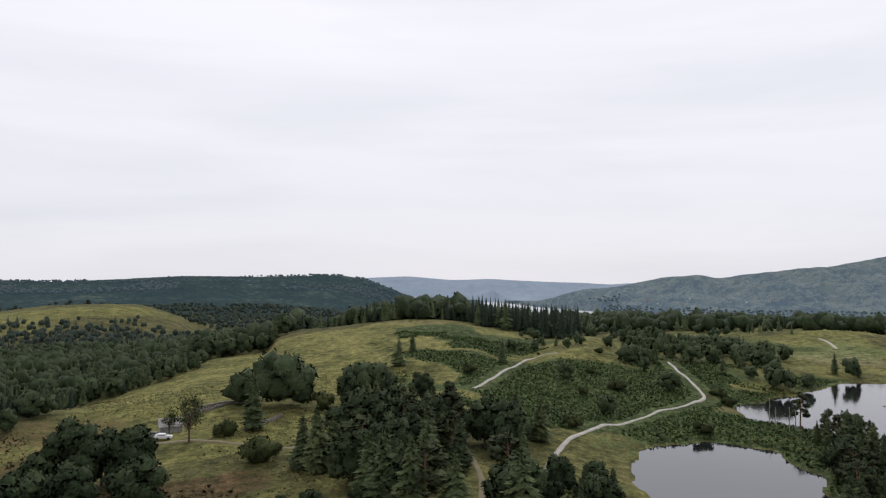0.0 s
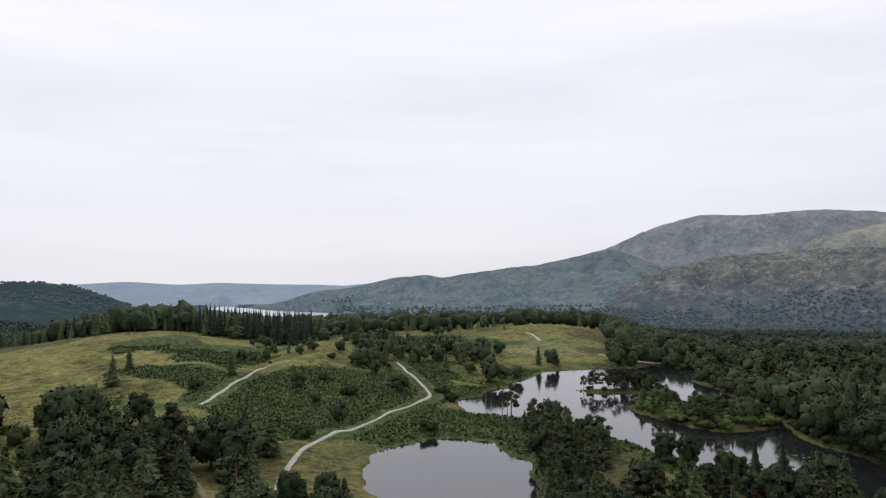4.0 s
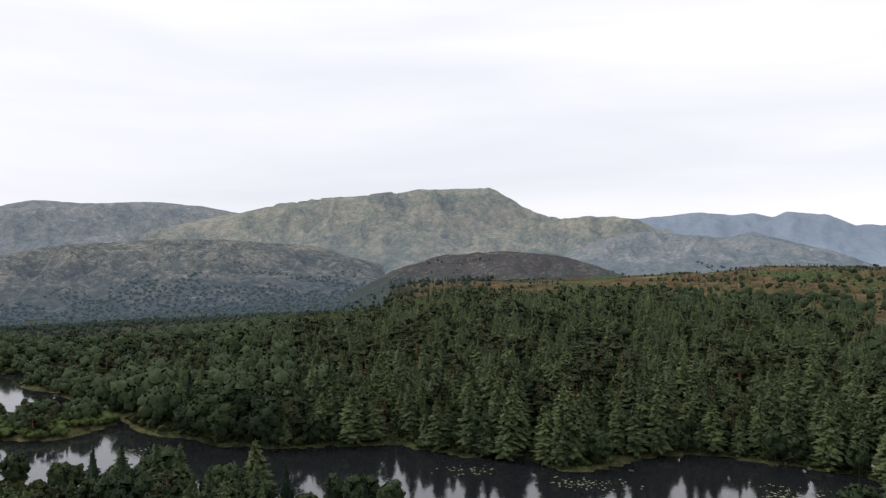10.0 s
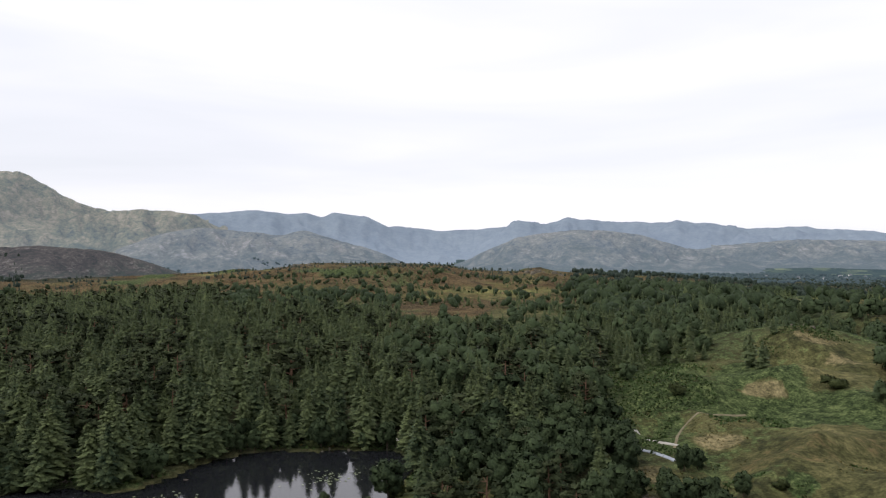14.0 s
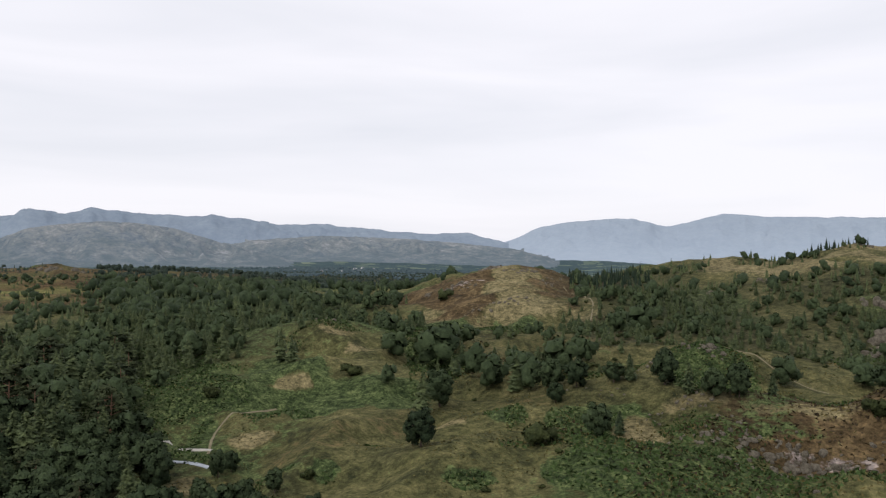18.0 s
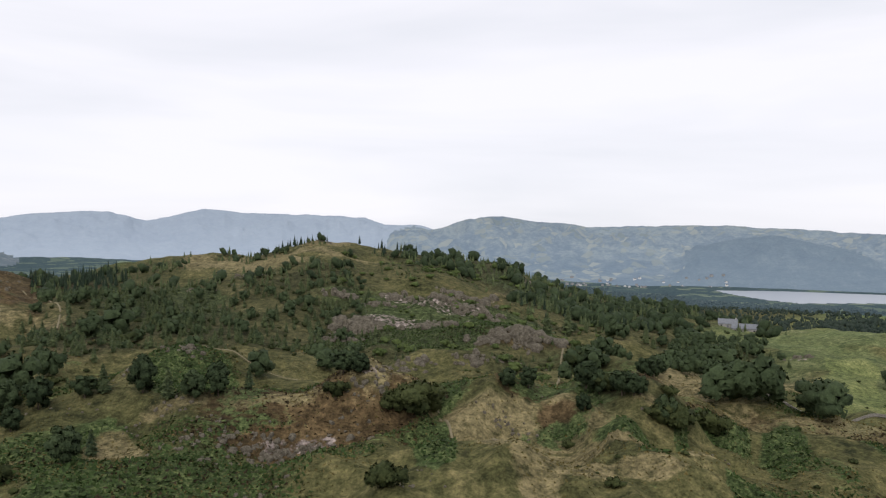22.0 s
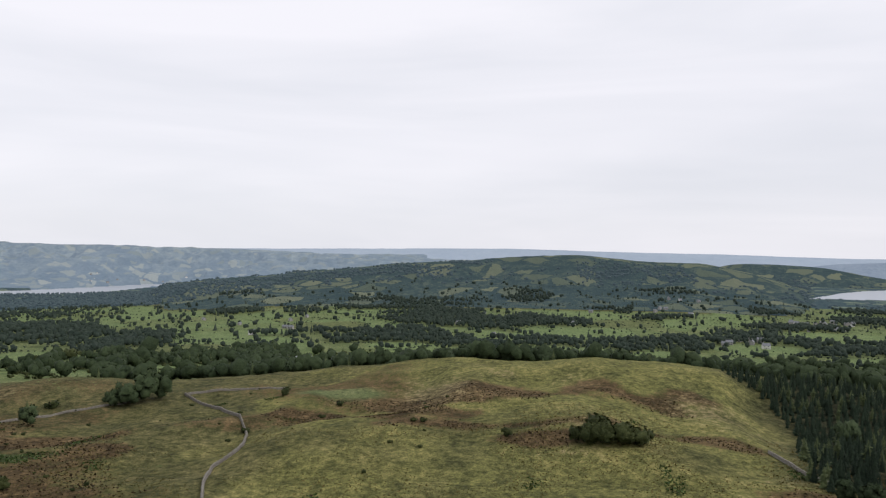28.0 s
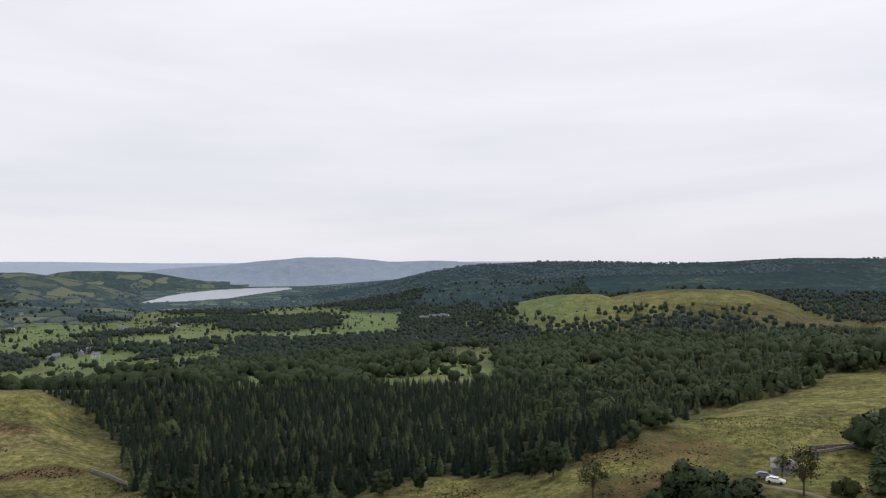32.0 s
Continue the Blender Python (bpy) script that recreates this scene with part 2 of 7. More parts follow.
def ground_mat():
    m, n, l, b = mat_new("moorland_turf", 0.95, 0.05)
    p = n_pos(n)
    a1 = n.new("ShaderNodeAttribute")
    a1.attribute_name = "cover_a"
    a2 = n.new("ShaderNodeAttribute")
    a2.attribute_name = "cover_b"
    s1, s2 = n.new("ShaderNodeSeparateColor"), n.new("ShaderNodeSeparateColor")
    l.new(a1.outputs["Color"], s1.inputs[0])
    l.new(a2.outputs["Color"], s2.inputs[0])
    big, mid = n_noise(n, l, p, 0.012, 4), n_noise(n, l, p, 0.055, 5, 0.62)
    fine, tuft = n_noise(n, l, p, 0.35, 5, 0.65), n_noise(n, l, p, 1.3, 5, 0.75)
    f = n_math(n, l, "ADD", n_math(n, l, "MULTIPLY", mid, 0.55), n_math(n, l, "MULTIPLY", fine, 0.45))
    grass = n_ramp(n, l, f, ((0.36, (0.034, 0.038, 0.018)), (0.47, (0.074, 0.074, 0.030)), (0.55, (0.104, 0.099, 0.042)), (0.66, (0.162, 0.140, 0.066))))
    lush = n_ramp(n, l, f, ((0.36, (0.058, 0.062, 0.024)), (0.5, (0.136, 0.136, 0.047)), (0.64, (0.222, 0.202, 0.076))))
    green = n_ramp(n, l, f, ((0.36, (0.092, 0.138, 0.054)), (0.62, (0.168, 0.218, 0.094))))
    brack = n_ramp(n, l, n_math(n, l, "ADD", n_math(n, l, "MULTIPLY", fine, 0.6), n_math(n, l, "MULTIPLY", tuft, 0.4)),
                   ((0.36, (0.018, 0.028, 0.012)), (0.5, (0.050, 0.070, 0.026)), (0.62, (0.096, 0.118, 0.047))))
    heath = n_ramp(n, l, f, ((0.36, (0.030, 0.022, 0.012)), (0.5, (0.080, 0.056, 0.028)), (0.64, (0.148, 0.106, 0.054))))
    straw = n_ramp(n, l, f, ((0.36, (0.105, 0.090, 0.044)), (0.62, (0.225, 0.190, 0.100))))
    rock = n_ramp(n, l, fine, ((0.36, (0.042, 0.034, 0.030)), (0.5, (0.125, 0.102, 0.091)), (0.62, (0.265, 0.226, 0.203))))
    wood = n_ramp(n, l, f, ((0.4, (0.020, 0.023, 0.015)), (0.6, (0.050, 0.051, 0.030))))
    c = n_mix(n, l, n_break(n, l, s2.outputs[0], big, 0.40, 0.60, 0.35), grass, lush)
    c = n_mix(n, l, n_break(n, l, s1.outputs[1], fine, 0.25, 0.80, 0.7), c, heath)
    c = n_mix(n, l, n_break(n, l, s2.outputs[1], fine, 0.35, 0.85, 0.7), c, straw)
    c = n_mix(n, l, s1.outputs[2], c, green)
    c = n_mix(n, l, n_break(n, l, s1.outputs[0], fine, 0.38, 0.62, 0.75), c, brack)
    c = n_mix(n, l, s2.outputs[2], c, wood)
    c = n_mix(n, l, n_break(n, l, a1.outputs["Alpha"], fine, 0.42, 0.54, 0.6), c, rock)
    grain = n_ramp(n, l, n_math(n, l, "ADD", n_math(n, l, "MULTIPLY", tuft, 0.65), n_math(n, l, "MULTIPLY", fine, 0.35)), ((0.38, (0.47, 0.49, 0.50)), (0.5, (0.95, 0.95, 0.95)), (0.62, (1.52, 1.48, 1.42))))
    c = n_mix(n, l, 1.0, c, grain, "MULTIPLY")
    l.new(c, b.inputs["Base Color"])
    n_bump(n, l, b, n_math(n, l, "ADD", tuft, fine), 0.8, 0.4)
    return m


M_GROUND = ground_mat()


def fell_mat(name, stops, scale, haze_glow, strength, closes=None, foot=None, contrast=1.2):
    """Far slopes, haze painted in; closes: size, colour and share of the hedged fields on them."""
    m, n, l, b = mat_new(name, 1.0, 0.0)
    p = n_pos(n)
    mp = n.new("ShaderNodeMapping")
    mp.inputs["Scale"].default_value = (1, 1, 1.6)
    l.new(p, mp.inputs[0])
    fine = n_noise(n, l, mp.outputs[0], scale * 8, 6, 0.7)
    f = n_math(n, l, "ADD", n_math(n, l, "MULTIPLY", n_noise(n, l, mp.outputs[0], scale * 0.5, 3, 0.55), 0.26), n_math(n, l, "MULTIPLY", fine, 0.38))
    f = n_math(n, l, "ADD", f, n_math(n, l, "MULTIPLY", n_noise(n, l, mp.outputs[0], scale * 2.6, 6, 0.65), 0.36))
    f = n_math(n, l, "ADD", n_math(n, l, "MULTIPLY", n_math(n, l, "SUBTRACT", f, 0.5), contrast), 0.5)
    c = n_ramp(n, l, f, stops)
    if foot:
        tone, z0, z1 = foot
        sx = n.new("ShaderNodeSeparateXYZ")
        l.new(p, sx.inputs[0])
        r = n.new("ShaderNodeMapRange")
        r.inputs[1].default_value, r.inputs[2].default_value = z1, z0
        l.new(n_math(n, l, "ADD", sx.outputs[2], n_math(n, l, "MULTIPLY", n_math(n, l, "SUBTRACT", n_noise(n, l, p, scale * 1.3, 5, 0.6), 0.5), (z1 - z0) * 2.6)), r.inputs[0])
        c = n_mix(n, l, n_math(n, l, "MULTIPLY", r.outputs[0], 0.9), c, n_mix(n, l, fine, tuple(v * 0.45 for v in tone), tuple(v * 1.5 for v in tone)))
    if closes:
        size, tone, share = closes
        flat = n.new("ShaderNodeMapping")
        flat.inputs["Scale"].default_value = (1, 1, 0.2)
        l.new(p, flat.inputs[0])
        vo = n.new("ShaderNodeTexVoronoi")
        vo.inputs["Scale"].default_value = size
        l.new(flat.outputs[0], vo.inputs["Vector"])
        ve = n.new("ShaderNodeTexVoronoi")
        ve.feature = "DISTANCE_TO_EDGE"
        ve.inputs["Scale"].default_value = size
        l.new(flat.outputs[0], ve.inputs["Vector"])
        sp = n.new("ShaderNodeSeparateColor")
        l.new(vo.outputs["Color"], sp.inputs[0])
        inside = n_math(n, l, "GREATER_THAN", n_math(n, l, "ADD", ve.outputs["Distance"], n_math(n, l, "MULTIPLY", n_math(n, l, "SUBTRACT", fine, 0.5), 0.25)), 0.075)
        keep = n_math(n, l, "GREATER_THAN", n_math(n, l, "ADD", sp.outputs[0], n_math(n, l, "MULTIPLY", n_math(n, l, "SUBTRACT", n_noise(n, l, p, size * 0.35, 2), 0.5), 1.2)), share)
        shade = n_mix(n, l, sp.outputs[1], tuple(v * 0.6 for v in tone), tuple(min(1, v * q) for v, q in zip(tone, (1.25, 1.1, 1.05))))
        c = n_mix(n, l, n_math(n, l, "MULTIPLY", n_math(n, l, "MULTIPLY", inside, keep), 0.85), c, shade)
    l.new(c, b.inputs["Base Color"])
    n_bump(n, l, b, f, 0.8, 22.0)
    # haze painted as a bluish emission, stronger on lower ground
    b.inputs["Emission Color"].default_value = (*haze_glow, 1)
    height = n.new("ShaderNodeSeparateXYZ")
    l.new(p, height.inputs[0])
    haze_height = n.new("ShaderNodeMapRange")
    haze_height.interpolation_type = "SMOOTHSTEP"
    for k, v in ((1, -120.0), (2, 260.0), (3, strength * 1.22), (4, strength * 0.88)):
        haze_height.inputs[k].default_value = v
    l.new(height.outputs[2], haze_height.inputs[0])
    l.new(haze_height.outputs[0], b.inputs["Emission Strength"])
    return m


# ---------------------------------------------------------------- the lie of the land
def smooth01(v):
    v = np.clip(v, 0, 1)
    return v * v * (3 - 2 * v)


def lattice(ix, iy, seed):
    h = (ix.astype(np.int64) * 374761393 + iy.astype(np.int64) * 668265263 + seed * 974634777) & 0x7FFFFFFF
    h = ((h ^ (h >> 13)) * 1274126177) & 0x7FFFFFFF
    return ((h ^ (h >> 16)) & 0xFFFF) / 65535.0


def vnoise(x, y, scale, seed=0):
    x, y = np.asarray(x) / scale, np.asarray(y) / scale
    ix, iy = np.floor(x), np.floor(y)
    fx, fy = smooth01(x - ix), smooth01(y - iy)
    a, b = lattice(ix, iy, seed), lattice(ix + 1, iy, seed)
    c, d = lattice(ix, iy + 1, seed), lattice(ix + 1, iy + 1, seed)
    return (a + (b - a) * fx) * (1 - fy) + (c + (d - c) * fx) * fy - 0.5


def fbm(x, y, scale, seed=0, octaves=4, gain=0.5):
    out, amp = 0.0, 1.0
    for k in range(octaves):
        out = out + amp * vnoise(x + 17.3 * k, y - 9.1 * k, scale / 2 ** k, seed + k)
        amp *= gain
    return out


def polar(az, r):
    a = np.radians(az)
    return np.sin(a) * r, np.cos(a) * r


def place(az, r):
    x, y = polar(az, r)
    return float(x), float(y)


# general ground level (metres over the tarn) by bearing, at these distances
RINGS = np.array([20, 60, 110, 170, 240, 320, 420, 560, 800, 1200, 1800, 2600, 3600, 4960.0])
LEVELS = {
    0: (9, 8, 7, 6, 7, 11, 16, 4, -20, -50, -90, -100, -90, -40),
    15: (9, 7, 4, 1, 2, 9, 6, 4, -8, -40, -85, -104, -90, -30),
    30: (9, 6, 4, 1, 1, 1, 4, 5, -4, -40, -95, -110, -60, -30),
    45: (9, 6, 4, 1, 2, 2, -7, -20, -38, -60, -90, -110, -80, -30),
    60: (9, 6, 4, 1, 3, 4, -2, -10, -30, -64, -85, -80, -60, -30),
    75: (9, 6, 2, 1, 3, 6, 6, 4, -4, -20, -60, -60, -60, -30),
    90: (9, 6, 3, 1, 4, 6, 8, 8, 6, -6, -45, -60, -60, -30),
    105: (9, 7, 5, 2, 3, 5, 5, 4, 6, -6, -36, -55, -60, -30),
    120: (9, 8, 5, 2, 2, 4, 3, 2, 2, -14, -40, -52, -55, -30),
    135: (9, 8, 7, 4, 3, 5, 7, 6, -6, -32, -45, -52, -50, -30),
    150: (9, 9, 8, 7, 5, 8, 14, 16, 2, -30, -55, -70, -60, -30),
    165: (9, 9, 9, 8, 6, 10, 21, 32, 14, -40, -80, -95, -80, -30),
    180: (9, 9, 9, 9, 4, 8, 18, 28, 8, -50, -90, -110, -90, -30),
    195: (9, 8, 8, 6, 1, 0, 0, -2, -34, -80, -122, -140, -146, -60),
    210: (9, 8, 5, 0, -5, -8, -9, -14, -58, -88, -120, -146, -146, -60),
    225: (9, 6, 0, -7, -13, -14, -18, -32, -60, -85, -112, -146, -120, -60),
    240: (9, 4, -4, -12, -17, -20, -24, -44, -66, -88, -108, -130, -146, -90),
    255: (9, 4, -4, -12, -16, -18, -20, -46, -70, -86, -96, -104, -110, -90),
    270: (9, 4, -3, -11, -15, -15, -12, -44, -72, -88, -98, -100, -100, -90),
    285: (9, 3, -3, -11, -15, -16, -13, -44, -70, -86, -95, -99, -99, -90),
    300: (9, 3, -3, -11, -16, -19, -22, -38, -64, -82, -92, -99, -99, -70),
    315: (9, 4, -2, -8, -13, -18, -24, -36, -54, -72, -70, -60, -50, -40),
    330: (9, 5, 2, 1, 1, -10, -22, -30, -38, -22, -30, 0, -20, -30),
    345: (9, 7, 5, 5, 5, 5, 2, -14, -30, -44, -40, 0, -20, -30),
}
LEVEL_TABLE = np.array([LEVELS[a] for a in range(0, 360, 15)], float)

RIDGES, HILLS = [], []


def ridge(dist, front, back, rough, cover, *crest, wander=0.0, grain=1.0):
    """A fell's crest at a distance: bearing and height, pair by pair."""
    pts = sorted((crest[i] if crest[i] > 0 else crest[i] + 360, crest[i + 1]) for i in range(0, len(crest), 2))
    a = np.array([p[0] for p in pts], float)
    z = np.array([p[1] for p in pts], float)
    grid = np.arange(a[0], a[-1] + 0.01, 0.1)
    h = np.interp(grid, a, z)
    k = np.exp(-0.5 * (np.arange(-8, 9) / (4.0 * grain)) ** 2)
    h = np.convolve(np.pad(h, 8, mode="edge"), k / k.sum(), mode="valid")
    jag = fbm(grid * 100.0, grid * 37.0, 110, int(dist) % 97, 3, 0.6) * min(rough * 0.16, dist * 0.0016) * smooth01((dist - 1500) / 400)
    RIDGES.append((dist, front, back, rough, cover, grid, h + jag, wander))


def hill(az, r, rise, across, deep, turn=0.0, sharp=1.0):
    x, y = place(az, r)
    HILLS.append((x, y, rise, across, deep, radians(turn - az), sharp))


# covers of the far ground: 1 forest, 2 heather fell, 3 grey-green fell, 4 haze-blue fell, 5 haze-pale fell, 6 pasture
# slopes
ridge(4880, 500, 90, 4, 5, 240, 20, 250, 26, 257, 32, 268, 44, 277, 30, 284, 24, 292, 10, 305, 6, 317, 12, 330, 14)
ridge(4600, 900, 300, 8, 4, 352, 20, 353.9, 38, 357.1, 50, 360.7, 26, 363.9, 34, 368, 17, 371.5, 11, 373.3, 1, 375.8, 17, 378, 0)
ridge(3900, 420, 500, 10, 4, 289, -40, 292.3, -8, 295.6, 5, 299, 28, 302.4, 48, 305, 48, 307, 38, 309, 24, 312.8, 28, 316.9, 12, 320, -10, 324, -40)
ridge(2600, 1050, 500, 12, 1, 299, -99, 303, -92, 306, -72, 309, -38, 312, -6, 315, 16, 318, 27, 322.8, 34, 326.7, 30, 328, 26, 332.1, 24, 335, 34,
      340.9, 47, 345.1, 43, 351.9, 49, 353.9, 34, 356.2, -5, 359, -60)
ridge(3400, 1100, 500, 25, 6, 2, -100, 6, -86, 9, -44, 11.2, -8, 13.8, 2, 17.4, 47, 20, 59, 21.2, 42, 23.8, 65, 29.1, 99, 34.5, 168, 37, 120, 40, 20)
ridge(4600, 1300, 350, 45, 3, 26, 40, 30, 127, 34.5, 211, 38.2, 340, 41.4, 403, 44.6, 388, 49, 401, 52, 384, 55.4, 333, 58.9, 282, 63, 120)
ridge(4000, 1200, 700, 60, 2, 47, 150, 51.6, 252, 55.2, 299, 58.4, 340, 61.6, 367, 64.8, 378, 69.4, 423, 74.5, 428, 76, 399, 78.1, 300, 79.8, 258,
      81.6, 235, 84.2, 251, 86.9, 220, 88.8, 151, 91, 40)
ridge(2900, 900, 500, 45, 13, 28, -112, 31.8, -84, 35, -12, 38.6, 65, 42.1, 101, 46.3, 120, 50, 130, 54.5, 122, 61, 95, 66, 20, 67.8, -51)
ridge(2000, 600, 400, 30, 7, 62, -80, 63.2, -65, 65.1, -27, 66.9, 12, 71.4, 52, 77.1, 56, 80.9, 40, 84.1, 1, 88, -50)
ridge(2900, 700, 500, 45, 3, 80, 20, 83.8, 97, 87.3, 130, 90, 113, 93.1, 98, 94.9, 120, 97.2, 80, 100, 44, 102.7, -15, 105.4, -62)
ridge(4700, 900, 200, 30, 4, 81, 200, 83.8, 254, 86.7, 265, 89.6, 279, 91.1, 292, 92.2, 280, 93.6, 263, 95.2, 270, 96.4, 238, 97.2, 274, 100, 247, 101.4, 182,
      103.6, 94, 107.2, 17, grain=0.5)
ridge(4850, 700, 90, 20, 4, 98, 160, 100, 176, 102.3, 193, 105.4, 167, 108.1, 167, 111.2, 186, 112.9, 172, 115, 120)
ridge(4500, 900, 300, 35, 4, 107.5, 0, 108.5, 35, 110.7, 131, 111.5, 200, 112.1, 216, 112.7, 203, 113.3, 200, 114.1, 186, 115.2, 208, 115.9, 237, 116.8, 215,
      119.8, 203, 122.5, 194, 124.4, 209, 127.1, 179, 129.4, 144, 132.5, 153, 136.2, 132, 140.3, 101, 144.3, 109, 146.9, 60, 149, -8, grain=0.35)
ridge(3300, 800, 500, 45, 3, 105, -60, 107.2, -39, 109.4, 25, 112, 88, 116.6, 121, 119.4, 111, 121.3, 99, 124.3, 42, 128.5, -16, 131, -50)
ridge(3700, 700, 500, 30, 3, 122, -40, 127, 40, 132, 70, 138, 60, 143, 45, 148, 10, 152, -50)
ridge(4700, 1100, 200, 35, 5, 144.5, -40, 146, 6, 148.6, 79, 150.3, 151, 153.5, 192, 157, 203, 159.9, 146, 163.7, 227, 167.3, 209, 169.4, 212, 172.7, 208,
      176.2, 197, 178.1, 139, 180.6, 149, 182, 107, 186, 60)
ridge(4500, 1300, 350, 35, 12, 177, 60, 179.6, 120, 181.8, 107, 184.8, 185, 187.4, 203, 189.5, 169, 192.4, 159, 194.3, 136, 197, 153, 203.6, 146, 205, 149,
      209.6, 133, 214.1, 104, 217.2, 86, 221.5, 83, 225.8, 68, 230.3, 50, 233.9, 38, 240.7, 36, 244.8, 25, 251.8, 4, 258, -12, 266, -34, 274, -70)
ridge(3900, 750, 400, 22, 8, 195, -100, 197.6, -72, 201.2, 0, 204.3, 65, 207.7, 92, 211, 40, 214.4, -16, 217.6, -113, 219, -169)
ridge(2600, 900, 700, 14, 9, 240, -104, 241.7, -90, 244.3, -73, 249.3, -56, 253.9, -37, 259.1, -11, 264.1, -1, 267.7, 17, 273.6, 30, 278.1, 10, 283.4, 4,
      286.5, -25, 289, -70, 291, -99)
ridge(3500, 330, 300, 10, 9, 282, -60, 285, -8, 288.4, -8, 291.3, -19, 293.2, -45, 296.5, -80, 299, -99)
ridge(950, 380, 500, 12, 10, 66, 2, 68.7, 8, 80.2, 10, 86.2, 12, 89.8, 16, 95.2, 25, 100.7, 24, 106.1, 22, 110.9, 10, 113.9, 18, 117.6, 7, 123.4, 1, 129.2, -8, 134, -24)
ridge(1250, 260, 300, 4, 0, 325, -40, 327.5, -16, 331, -6, 334.5, -4, 337.2, -6, 339, -18, 341, -40)
ridge(1180, 200, 260, 4, 0, 316, -60, 319, -24, 323, -8, 326, -8, 328, -30)

# the near hills and knolls
ridge(405, 170, 130, 2, 0, 346, 8, 349.1, 13, 353.5, 15, 356.2, 17, 360, 17, 362.6, 15, 365.3, 7, 367, 2)
ridge(320, 90, 130, 2, 0, 362.5, 0, 365.3, 5, 368, 10.5, 371.5, 14, 374.1, 10, 376.2, 3, 378, -2)
ridge(520, 210, 200, 4, 0, 133, -10, 136.6, 1, 138.6, 8, 142.1, 21, 145.2, 31, 147, 35, 150.3, 31, 152, 24, 154, 20, 158, 10)
ridge(600, 250, 220, 4, 0, 150, 10, 153.2, 18, 156.8, 28, 161.3, 34, 166.5, 39, 169.9, 45, 172.5, 51, 175.1, 48, 177.7, 42, 180.6, 38, 183.6, 33, 186.7, 29,
      189.6, 20, 193.7, 9, 197.5, -2, 203.1, -9)
ridge(385, 120, 90, 1.5, 0, 243, -26, 246, -22.5, 253.3, -19, 258.1, -13.5, 263.5, -8, 267, -11, 270, -10.5, 274.5, -7, 279, -9.5, 283.8, -8, 288, -18)
hill(176.4, 194, 10, 14, 10, 10)
hill(167, 188, 6, 24, 10, -20)
hill(175.3, 191, 4, 8, 9)
hill(170, 158, -4, 34, 9)
hill(184, 163, -3, 16, 10)
hill(158, 206, 4, 20, 9)
hill(190, 138, 4, 22, 9)
hill(187, 202, 9, 12, 10)
hill(196, 205, 10, 11, 13)
hill(200, 185, 5, 10, 18)
hill(182, 150, 3, 26, 14)
hill(161.5, 233, 7, 14, 10)
hill(132, 300, 9, 26, 20)
hill(124, 245, 6, 30, 20)
hill(133, 235, 5, 22, 14)
hill(187, 330, 8, 26, 22)
hill(198, 300, 4, 24, 16)
# broken crags of the hillside
for a_, r_, up_ in ((174.5, 346, 5), (177.2, 355, 4), (173.7, 404, 5), (177.8, 405, 4), (181.4, 388, 5), (186, 388, 5), (188.6, 311, 5), (180, 280, 4), (184.4, 279, 3.5)):
    hill(a_, r_, up_, 9, 5.5)
hill(221, 1290, 42, 120, 90)
hill(262, 250, 2.5, 60, 26, 8)
hill(281, 245, 2.5, 60, 22, -6)
hill(236, 395, 9, 34, 26)
hill(216, 455, 10, 50, 60)
hill(29, 480, 6, 60, 40)

# still water: shores by bearing and distance
POND = (15.6, 185, 16.8, 192, 19.9, 201, 23.4, 202, 25.2, 197, 27.4, 180, 28.6, 160, 29, 132, 24, 112, 17, 118, 15.4, 147)
TARN = (23.3, 236, 22.6, 250, 22.8, 264, 24.6, 272, 25.3, 288, 26.8, 296, 28.0, 320, 29.4, 340, 32.5, 350, 34.5, 352, 37.5, 366, 41.0, 352, 40.5, 318,
        42.5, 290, 44.5, 262, 47.6, 214, 51.8, 197, 57.9, 187, 65.4, 180, 75.3, 168, 80.5, 160, 84.2, 162, 86.7, 172, 92, 174, 97.5, 171, 101, 169,
        101.5, 160, 99.5, 142, 93, 126, 85, 124, 75, 128, 65, 134, 56, 146, 48, 162, 41, 180, 36, 197, 31.5, 216, 28, 228, 25.2, 232)
ISLE = (31.6, 285, 32.4, 279, 34.1, 277, 36.2, 280, 37.6, 284, 38.6, 292, 37.2, 296, 34.5, 291)
MARSH = (35.3, 254, 36.2, 242, 37.6, 233, 39.2, 227, 41.5, 220, 43.2, 219, 45.2, 224, 46.6, 231, 44.5, 242, 42.0, 249, 39.0, 253, 37.0, 260)


def outline(flat):
    return np.array([place(flat[i], flat[i + 1]) for i in range(0, len(flat), 2)])


def shore_dist(x, y, poly):
    """Distance to a shore: positive inside it."""
    best = np.full(x.shape, 1e9)
    inside = np.zeros(x.shape, bool)
    for (x0, y0), (x1, y1) in zip(poly, np.roll(poly, -1, axis=0)):
        dx, dy = x1 - x0, y1 - y0
        t = np.clip(((x - x0) * dx + (y - y0) * dy) / (dx * dx + dy * dy), 0, 1)
        best = np.minimum(best, np.hypot(x - x0 - t * dx, y - y0 - t * dy))
        cross = ((y0 > y) != (y1 > y)) & (x < dx * (y - y0) / (dy if dy else 1e-9) + x0)
        inside ^= cross
    return np.where(inside, best, -best)


POLYS = {k: outline(v) for k, v in (("pond", POND), ("tarn", TARN), ("isle", ISLE), ("marsh", MARSH))}


